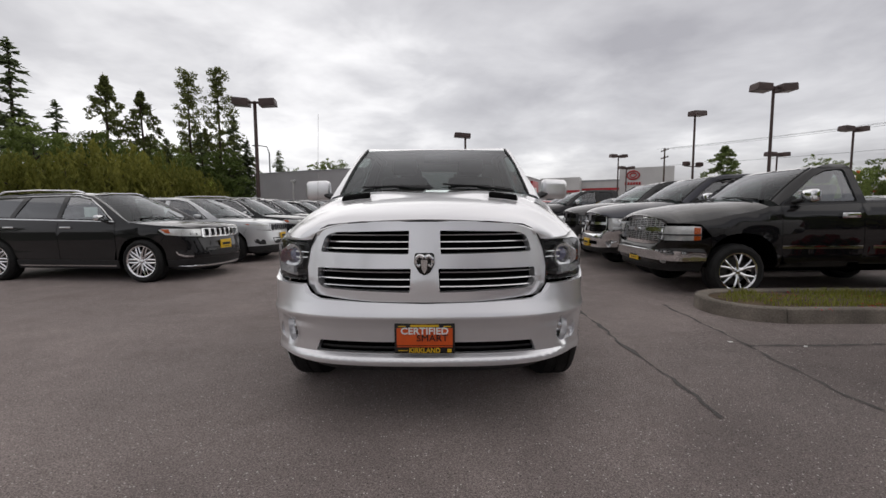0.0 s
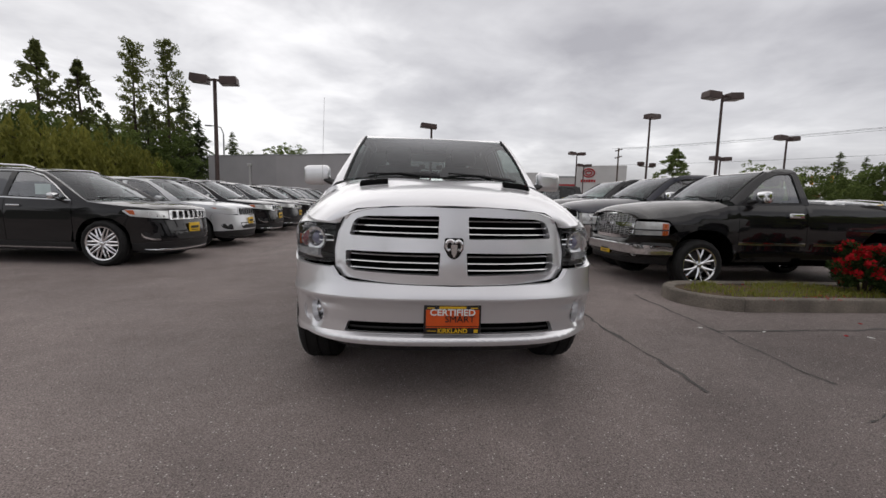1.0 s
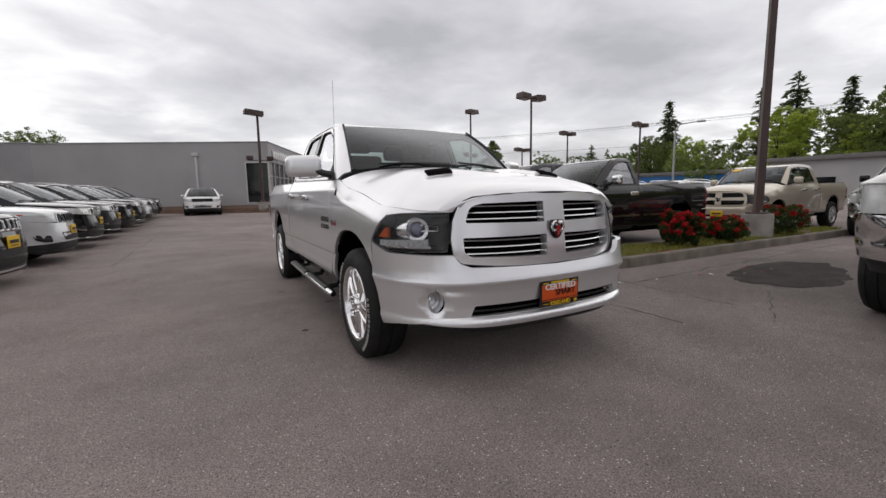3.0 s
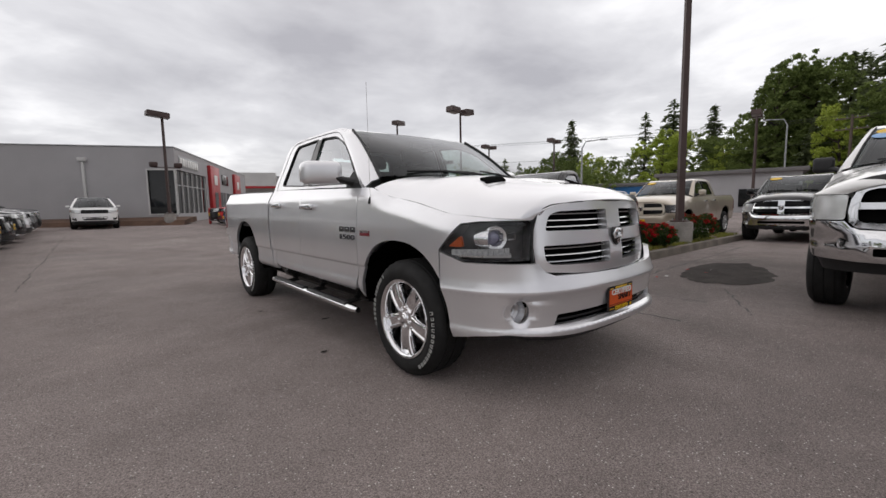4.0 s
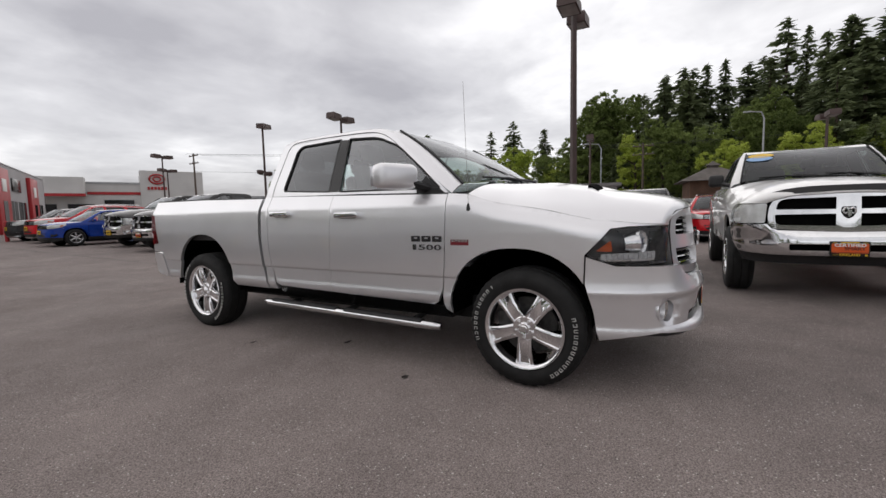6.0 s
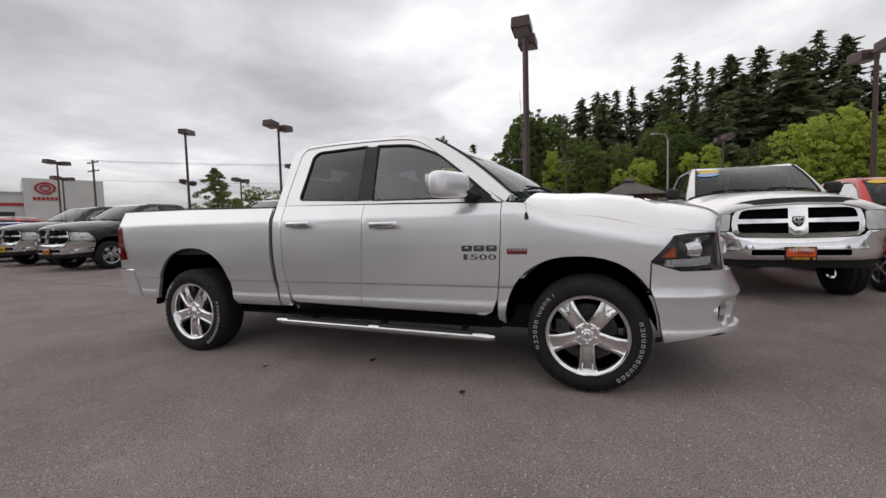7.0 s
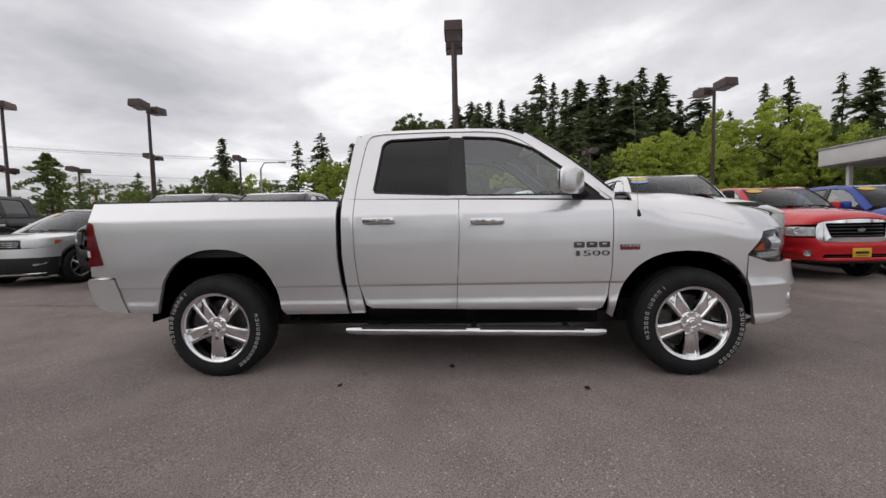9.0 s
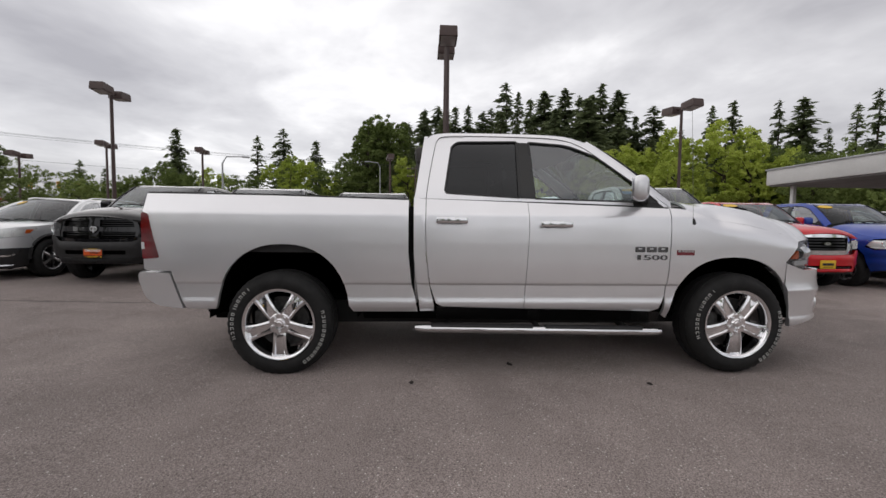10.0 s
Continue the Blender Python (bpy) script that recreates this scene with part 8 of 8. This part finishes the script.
# ---- trees ----
def needles(h, r0, seed, levels, per, bare=0.12, droop=0.25, leaf=0.42, sparse=1.0):
    """Sprays of a conifer: whorls of drooping branches, shorter towards the tip."""
    g = np.random.default_rng(seed)
    pts, dirs = [], []
    for i in range(levels):
        t = bare + (1 - bare) * (i / levels) ** 0.9
        z = t * h
        reach = r0 * (1 - (t - bare) / (1 - bare)) ** 0.72 * g.uniform(0.75, 1.15) + 0.12
        for b in range(per):
            if g.random() > sparse:
                continue
            a = 2 * math.pi * (b / per) + g.uniform(-0.45, 0.45)
            rr = reach * g.uniform(0.45, 1.18)
            zb = z + g.normal(0, 0.4 * h / levels)
            m_ = max(3, int(rr / leaf * 1.9))
            for k in range(m_):
                q = (k + 0.5) / m_
                wob = g.normal(0, 0.16 * leaf, 3)
                fan = 0.34 * rr * (1 - 0.75 * q) * min(1, q * 3)
                for lat in (-1, 0, 1) if fan > 0.3 * leaf else (0,):
                    o = lat * fan * g.uniform(0.6, 1.1)
                    pts.append((rr * q * math.cos(a) - o * math.sin(a) + wob[0], rr * q * math.sin(a) + o * math.cos(a) + wob[1], zb + 0.25 * rr * q * (1 - q) - droop * rr * q * q + wob[2] - 0.15 * abs(o)))
                    dirs.append((math.cos(a + 0.6 * lat) + g.normal(0, 0.35), math.sin(a + 0.6 * lat) + g.normal(0, 0.35), g.normal(-0.2, 0.3)))
    pts, dirs = np.array(pts), np.array(dirs)
    dirs /= np.linalg.norm(dirs, axis=1, keepdims=True)
    side = np.cross(dirs, g.normal(0, 0.35, dirs.shape) + np.array([0, 0, 1.0]))
    side /= np.linalg.norm(side, axis=1, keepdims=True)
    s = leaf * g.uniform(0.6, 1.2, (len(pts), 1))
    q = np.stack([pts - dirs * s * 0.7, pts - side * s * 0.38 + dirs * s * 0.1, pts + dirs * s, pts + side * s * 0.42 + dirs * s * 0.1], axis=1).reshape(-1, 3)
    return q, np.arange(len(q)).reshape(-1, 4)


def trunk_mesh(h, r, seed, limbs=0, spread=0.0, bend=0.15):
    g = random.Random(seed)
    bm = bmesh.new()
    path = [(g.uniform(-bend, bend) * t, g.uniform(-bend, bend) * t, h * t - 0.4 * (1 - t)) for t in (0, 0.2, 0.4, 0.6, 0.8, 1.0)]
    tube(bm, path, [r * 1.25, r, r * 0.82, r * 0.6, r * 0.36, r * 0.08], 7)
    for k in range(limbs):
        t = 0.28 + 0.6 * k / limbs
        a = k * 2.4 + g.uniform(-0.4, 0.4)
        l = spread * g.uniform(0.6, 1.0)
        z = h * t
        tube(bm, [(0, 0, z), (l * 0.5 * math.cos(a), l * 0.5 * math.sin(a), z + l * 0.35), (l * math.cos(a), l * math.sin(a), z + l * 0.62)], [r * 0.4, r * 0.25, r * 0.06], 5)
    me = bpy.data.meshes.new("trunk")
    for f in bm.faces:
        f.smooth = True
    bm.to_mesh(me)
    bm.free()
    me.materials.append(M["trunk"])
    return me


def crown(h, r, seed, clumps, per, leaf, base=0.25, lobes=9):
    """A broad crown: uneven boughs filled with many small sprays of leaves, ragged at the edge, with gaps between."""
    g = np.random.default_rng(seed)
    cs = []
    boughs = []
    for k in range(lobes):
        t = base + (0.86 - base) * (k + 0.5) / lobes
        env = math.sqrt(max(0.08, 1 - ((t - 0.45) / 0.56) ** 2))
        a = k * 2.4 + g.uniform(-0.5, 0.5)
        q = r * env * g.uniform(0.25, 0.72)
        boughs.append((np.array((q * math.cos(a), q * math.sin(a), h * t)), r * g.uniform(0.30, 0.48) * (0.6 + 0.4 * env)))
    for _ in range(clumps):
        c, br = boughs[g.integers(lobes)]
        v = g.normal(size=3)
        v /= np.linalg.norm(v)
        d = br * (g.uniform(0.2, 1.0) ** 0.5 + max(0.0, g.normal(0, 0.16)))
        p = c + v * d * np.array((1, 1, 0.92 + 0.25 * (v[2] > 0)))
        cs.append((tuple(p), r * g.uniform(0.05, 0.12), per))
    return leaf_cloud(cs, leaf, seed + 7, 0.62)


def willow_crown(h, r, seed):
    g = np.random.default_rng(seed)
    pts = []
    for _ in range(150):
        a, q = g.uniform(0, 6.28), r * math.sqrt(g.uniform(0.02, 1))
        z0 = h * (1 - 0.45 * (q / r) ** 2) * g.uniform(0.82, 1.0)
        length = g.uniform(0.35, 0.8) * z0
        for k in range(int(length / 0.10)):
            t = k * 0.10
            pts.append((q * math.cos(a) * (1 + 0.05 * t) + g.normal(0, 0.10), q * math.sin(a) * (1 + 0.05 * t) + g.normal(0, 0.10), max(0.15, z0 - t)))
    pts = np.array(pts)
    d = np.array([0, 0, -1.0]) + g.normal(0, 0.45, pts.shape)
    d /= np.linalg.norm(d, axis=1, keepdims=True)
    side = np.cross(d, g.normal(size=pts.shape))
    side /= np.linalg.norm(side, axis=1, keepdims=True)
    s = 0.22 * g.uniform(0.6, 1.3, (len(pts), 1))
    q = np.stack([pts - d * s, pts - side * s * 0.35, pts + d * s, pts + side * s * 0.35], axis=1).reshape(-1, 3)
    return q, np.arange(len(q)).reshape(-1, 4)


def pine_crown(h, r, seed):
    """Tufts at the ends of scattered branches on the upper trunk."""
    g = np.random.default_rng(seed)
    cs = []
    for k in range(46):
        t = 0.42 + 0.58 * (k / 46) ** 0.9
        a, q = k * 2.4 + g.uniform(-0.5, 0.5), g.uniform(0.25, 1.0)
        reach = r * (1.05 - 0.75 * max(0, t - 0.55) / 0.45) * q
        for w in (0.45, 0.75, 1.0):
            cs.append(((reach * w * math.cos(a), reach * w * math.sin(a), h * t + 0.25 * reach * w), 0.30 + 0.28 * w * q, 20))
    return leaf_cloud(cs, 0.20, seed + 3, 0.4)


def spire_crown(h, r, seed, leaf=0.19, per=34):
    """A tall leafy crown of upswept sprays that narrows to its tip."""
    g = np.random.default_rng(seed)
    cs = []
    for k in range(120):
        t = 0.10 + 0.90 * (k / 120) ** 0.85
        a = g.uniform(0, 6.28)
        reach = r * (math.sin(math.pi * min(1.0, t * 0.95 + 0.08)) ** 0.7 * (1 - 0.35 * t)) * g.uniform(0.3, 1.1)
        cs.append(((reach * math.cos(a), reach * math.sin(a), h * t * 0.97 + 0.2 * reach), (0.35 + 0.4 * (1 - t)) * h / 15, per))
    return leaf_cloud(cs, leaf, seed + 3, 0.55)


KINDS = {}


def tree_kind(key, name, label, trunks, crowns, height):
    """One or more grown trees of a kind, kept as meshes and placed below."""
    KINDS[key] = [(name, label, t, c, height) for t, c in zip(trunks, crowns)]


tree_kind("fir", "fir_tree", "tall dark green fir tree on the wooded slope", [trunk_mesh(18, 0.26, 40 + k) for k in range(4)], [cloud_mesh("crown", [needles(18, (4.4, 3.6, 4.9, 3.2)[k], 50 + k, (31, 26, 28, 24)[k], (8, 7, 7, 6)[k], (0.05, 0.16, 0.10, 0.24)[k], (0.3, 0.2, 0.38, 0.1)[k], 0.58, (1, 0.85, 0.92, 0.72)[k])], M["fir"]) for k in range(4)], 18)
tree_kind("pine", "pine_tree", "tall sparse pine with a bare lower trunk", [trunk_mesh(17, 0.20, 60 + k) for k in range(2)], [cloud_mesh("crown", [pine_crown(17, 2.5, 70 + k)], M["pine"]) for k in range(2)], 17)
tree_kind("poplar", "poplar_tree", "leafy tall green tree", [trunk_mesh(15, 0.2, 64, 7, 1.6)], [cloud_mesh("crown", [spire_crown(15, 2.7, 78)], M["pine"])], 15)
tree_kind("leaf", "broadleaf_tree", "broad green leafy tree", [trunk_mesh(7.5, 0.24, 80 + k, 7, 2.6) for k in range(3)], [cloud_mesh("crown", [crown(10, (4.0, 3.4, 4.4)[k], 90 + k, 340, 32, 0.13, 0.16, (11, 9, 13)[k])], M["leaf"]) for k in range(3)], 10.6)
tree_kind("tall", "tall_broadleaf_tree", "tall green leafy tree with open boughs", [trunk_mesh(17, 0.30, 84 + k, 12, 3.0) for k in range(2)], [cloud_mesh("crown", [crown(20, 4.6, 94 + k, 760, 26, 0.21, 0.12, 20)], M["leaf"]) for k in range(2)], 20.6)
tree_kind("spring", "broadleaf_tree", "broad tree with bright yellow-green spring leaves", [trunk_mesh(7.5, 0.22, 100 + k, 7, 2.4) for k in range(2)], [cloud_mesh("crown", [crown(10, (3.5, 2.9)[k], 110 + k, 400, 36, 0.108, 0.13, (13, 10)[k])], M["spring"]) for k in range(2)], 10.6)
tree_kind("willow", "willow_tree", "drooping yellow-green willow tree", [trunk_mesh(5, 0.25, 120 + k, 6, 2.2) for k in range(2)], [cloud_mesh("crown", [willow_crown(7, 4.4, 130 + k)], M["willow"]) for k in range(2)], 7.0)
tree_kind("young", "young_tree", "slender young tree with small green leaves", [trunk_mesh(5.2, 0.07, 140, 9, 1.1)], [cloud_mesh("crown", [spire_crown(6, 1.35, 150, 0.085, 44)], M["young"])], 6.3)
tree_kind("under", "undergrowth", "dense green undergrowth below the trees", [trunk_mesh(2.0, 0.1, 160, 4, 1.0)], [cloud_mesh("crown", [crown(4.5, 4.2, 170, 260, 34, 0.12, 0.1, 9)], M["leaf"])], 4.8)
tr, tw = random.Random(21), random.Random(5)


def plant(key, x, y, h, wide=1.0):
    variant = tr.randrange(len(KINDS[key]))
    name, label, trunk_me, crown_me, h0 = KINDS[key][variant]
    z = ground_z(x, y)
    k = h / h0
    m = Matrix.LocRotScale((x, y, z - 0.05), Euler((0, 0, tr.uniform(0, 6.28))), (k * wide, k * wide, k))
    root = thing(name, m, label, "tree", name + "s")
    part("trunk", trunk_me, None, root)
    part("crown", crown_me, None, root)
    return root


def plant_at(eye, az, el, dist, key, wide=1.0):
    """A tree seen from eye in the direction az (clockwise from +y) whose tip stands at slope el."""
    x, y = eye[0] + dist * math.sin(radians(az)), eye[1] + dist * math.cos(radians(az))
    plant(key, x, y, eye[2] + el * dist - ground_z(x, y), wide)


plant("young", 17.2, 26.8, 5.4, 1.5)
plant("spring", 53.6, 23.6, 11.7 - ground_z(53.6, 23.6), 1.25)
WEST_EYE, EAST_EYE = (0, 0, 1.2), (-4.3, 5.7, 1.15)
for az, el, dist, key in ((-46, 0.29, 50, "fir"), (-43, 0.20, 56, "fir"), (-39, 0.26, 52, "poplar"), (-36, 0.24, 54, "poplar"), (-31.5, 0.285, 52, "pine"), (-28.5, 0.30, 52, "pine"), (-27, 0.21, 54, "fir"), (-25.6, 0.16, 54, "fir"), (-27.5, 0.15, 50, "leaf"), (-30.5, 0.17, 51, "fir"),
                          (-45, 0.18, 46, "leaf"), (-34, 0.17, 58, "leaf"), (-30, 0.18, 60, "poplar"), (-22, 0.14, 80, "fir"), (-15, 0.135, 78, "leaf"), (-17, 0.125, 84, "leaf"), (-10, 0.115, 90, "leaf"), (-20, 0.11, 84, "leaf")):
    plant_at(WEST_EYE, az, el, dist, key)
for az, el, dist, key in ((-42.5, 0.122, 38, "willow"), (-39.3, 0.145, 39, "willow"), (-35, 0.128, 41, "willow"), (-46, 0.115, 36, "willow"), (-50, 0.13, 40, "willow"), (-32, 0.10, 42, "willow"), (-30, 0.08, 46, "spring"), (-27, 0.07, 50, "leaf"), (-54, 0.16, 44, "leaf"), (-40, 0.17, 50, "leaf"), (-36.5, 0.15, 50, "leaf"), (-33, 0.14, 50, "leaf"), (-48, 0.2, 56, "fir"), (-52, 0.25, 58, "fir")):
    plant_at(WEST_EYE, az, el, dist, key)
for az, el, dist, key in ((-56, 0.3, 50, "fir"), (-62, 0.24, 48, "leaf"), (-68, 0.28, 52, "fir"), (-76, 0.26, 52, "leaf"), (-84, 0.28, 54, "fir"), (-95, 0.26, 55, "fir"), (-110, 0.22, 60, "leaf"), (-125, 0.24, 60, "fir"), (-145, 0.22, 62, "leaf"), (-165, 0.22, 62, "fir"), (175, 0.2, 64, "leaf"), (158, 0.22, 66, "fir")):
    plant_at(WEST_EYE, az, el, dist, key)
for az, el, dist, key in ((43, 0.085, 46, "leaf"), (50, 0.10, 70, "leaf"), (54, 0.125, 64, "leaf")):
    plant_at(WEST_EYE, az, el, dist, key)
for az, el, dist, key in ((48, 0.105, 56, "leaf"), (52, 0.11, 90, "fir"), (54, 0.10, 88, "fir"), (59, 0.14, 76, "leaf"), (60.5, 0.19, 96, "fir"), (64, 0.13, 70, "spring"), (69, 0.19, 100, "fir"), (72, 0.21, 98, "fir"), (73, 0.16, 80, "leaf"), (76, 0.19, 100, "fir"), (78, 0.16, 74, "leaf"), (82.6, 0.275, 72, "tall"), (85.6, 0.285, 74, "tall"), (84, 0.25, 80, "tall"), (80.5, 0.19, 78, "leaf"), (62, 0.10, 66, "leaf"), (57, 0.10, 70, "leaf"), (67, 0.12, 74, "leaf")):
    plant_at(EAST_EYE, az, el, dist, key)
for az, el in ((88, 0.26), (92, 0.27), (94.3, 0.30), (98, 0.27), (101, 0.31), (102.6, 0.29), (106, 0.315), (108.6, 0.31), (110.3, 0.315), (113, 0.29), (115, 0.28), (117, 0.24), (104.2, 0.28), (107.3, 0.28), (96, 0.26), (90, 0.25), (112, 0.27), (119, 0.24)):
    plant_at(EAST_EYE, az, el + 0.022 + tr.uniform(-0.006, 0.006) - tw.choice((0, 0, 0.01, 0.02, 0.04)), tr.uniform(88, 104), "fir", tw.uniform(0.75, 1.35))
for az, el in ((125, 0.26), (127, 0.25), (131, 0.24), (133, 0.24), (135, 0.21), (137, 0.23), (138.4, 0.235), (122, 0.22), (141, 0.24), (144, 0.22), (147, 0.23), (129, 0.22)):
    plant_at(EAST_EYE, az, el - tw.choice((0, 0, 0.015, 0.03)), tr.uniform(84, 98), "fir", tw.uniform(0.7, 1.25))
for az, el, key in ((122, 0.235, "spring"), (126.5, 0.245, "spring"), (119, 0.20, "spring"), (131.5, 0.17, "spring"), (134, 0.16, "leaf"), (136.5, 0.155, "leaf"), (114, 0.18, "spring"), (110, 0.17, "leaf"), (106, 0.24, "fir"), (103, 0.19, "tall"), (99, 0.21, "tall"), (95, 0.18, "leaf"), (91, 0.21, "tall"), (88, 0.18, "spring"), (101, 0.23, "tall"), (81, 0.14, "leaf"), (140, 0.16, "leaf"), (117, 0.19, "spring"), (128.8, 0.19, "spring"), (78, 0.12, "spring"), (145, 0.17, "leaf")):
    plant_at(EAST_EYE, az, el, tr.uniform(62, 74), key)
plant_at(EAST_EYE, 111.5, 0.29, 78, "fir", 1.5)
for az, el, wide in ((93, 0.26, 1.2), (100.5, 0.27, 1.2), (107.5, 0.27, 1.4)):
    plant_at(EAST_EYE, az, el, 76, "fir", wide)
for az, el in ((112.6, 0.185), (115.2, 0.20), (117.6, 0.17), (104.5, 0.16), (97.2, 0.15), (120.6, 0.17)):
    plant_at(EAST_EYE, az, el, 60, "spring", 1.1)
for k in range(15):
    plant_at(EAST_EYE, tr.uniform(87, 118), tr.uniform(0.19, 0.28), tr.uniform(82, 110), "fir")
for k in range(16):
    plant_at(EAST_EYE, tr.uniform(118, 150), tr.uniform(0.13, 0.20), tr.uniform(80, 100), "fir")
for k in range(12):
    plant_at(WEST_EYE, tr.uniform(-54, -26), tr.uniform(0.10, 0.19), tr.uniform(50, 66), tr.choice(("fir", "leaf", "leaf")))
for k in range(20):
    plant_at(EAST_EYE, 79 + 70 * k / 19 + tr.uniform(-1, 1), tr.uniform(0.09, 0.15), tr.uniform(60, 82), tr.choice(("leaf", "under", "leaf", "fir")))
for k in range(11):
    plant_at(EAST_EYE, 46 + 34 * k / 10 + tr.uniform(-1, 1), tr.uniform(0.05, 0.085), tr.uniform(58, 80), tr.choice(("leaf", "under")))


# ---- road furniture ----
def street_lamp(x, y, top, reach, turn):
    root = thing("street_lamp", pose(x, y, ground_z(x, y), 0, 0, turn), "grey steel street lamp with a curved arm", "street lamp", "street lamps")
    bm = bmesh.new()
    tube(bm, [(0, 0, 0), (0, 0, top - 0.8), (reach * 0.2, 0, top - 0.15), (reach, 0, top)], [0.11, 0.08, 0.06, 0.05], 8)
    part("pole", bm, M["metal_grey"], root)
    part("lamp_head", boxed(reach - 0.1, reach + 0.6, -0.14, 0.14, top - 0.09, top + 0.06, 0.04), M["metal_grey"], root)


street_lamp(-19.5, 45.7, 8.1, 1.2, 180)
street_lamp(36.5, 24.6, 7.3, 1.8, -55)
street_lamp(57.0, 11.9, 10.1, 1.6, 95)
street_lamp(50.0, -4.8, 10.8, 1.2, 95)


def power_pole(x, y, top, turn):
    root = thing("power_pole", pose(x, y, ground_z(x, y), 0, 0, turn), "weathered wooden power pole with crossarms", "power pole", "power poles")
    bm = bmesh.new()
    tube(bm, [(0, 0, 0), (0, 0, top)], [0.17, 0.11], 8)
    part("pole", bm, M["wood_pole"], root)
    for z in (top - 0.4, top - 1.5):
        part("crossarm", boxed(-1.3, 1.3, -0.06, 0.06, z, z + 0.13), M["wood_pole"], root)
        for x_ in (-1.15, -0.4, 0.4, 1.15):
            part("insulator", lathe(bmesh.new(), [(z + 0.13, 0.05), (z + 0.26, 0.04), (z + 0.27, 0.0005)], 8, m=Matrix.Translation((x_, 0, 0)) @ Matrix.Rotation(radians(-90), 4, "Y")), M["metal_grey"], root)


POLES = ((32.6, 64.9, 10.3), (57.6, 6.8, 9.7), (58, -30, 9.5))
for x, y, top in POLES:
    power_pole(x, y, top, 85)
for i, ((xa, ya, ta), (xb, yb, tb)) in enumerate(zip(POLES, POLES[1:])):
    for off, dz_ in ((-1.15, -0.15), (-0.4, -0.15), (1.15, -0.15), (0.0, -2.6)):
        a, b = Vector((xa + off, ya, ground_z(xa, ya) + ta + dz_)), Vector((xb + off, yb, ground_z(xb, yb) + tb + dz_))
        bm = bmesh.new()
        tube(bm, [a.lerp(b, t) - Vector((0, 0, 2.6 * t * (1 - t))) for t in np.linspace(0, 1, 13)], 0.013, 4)
        tagged(part("power_cable", bm, M["cable"]), "black overhead power cable", "cable", "power cables")


def traffic_signals():
    root = thing("traffic_signal", pose(56.1, 65.6, ground_z(56.1, 65.6), 0, 0, -52), "grey mast arm with yellow traffic signals", "traffic signal")
    bm = bmesh.new()
    tube(bm, [(0, 0, 0), (0, 0, 6.4)], [0.16, 0.12], 8)
    tube(bm, [(0, 0, 5.9), (4, 0, 6.25), (10, 0, 6.4)], [0.10, 0.08, 0.05], 8)
    part("mast", bm, M["metal_grey"], root)
    for x in (0.5, 4.6, 7.6, 9.8):
        s_ = part("signal", boxed(x - 0.22, x + 0.22, -0.2, 0.2, 5.2, 6.5, 0.04), M["signal_yellow"], root, "yellow signal housing")
        for k in range(3):
            part("signal_lens", lathe(bmesh.new(), [(0.0, 0.14), (0.05, 0.12), (0.06, 0.0005)], 12, m=Matrix.Translation((x, -0.2, 5.42 + 0.42 * k)) @ Matrix.Rotation(radians(-90), 4, "Z")), M["signal_red"] if k == 2 else M["gloss_black"], s_)


traffic_signals()
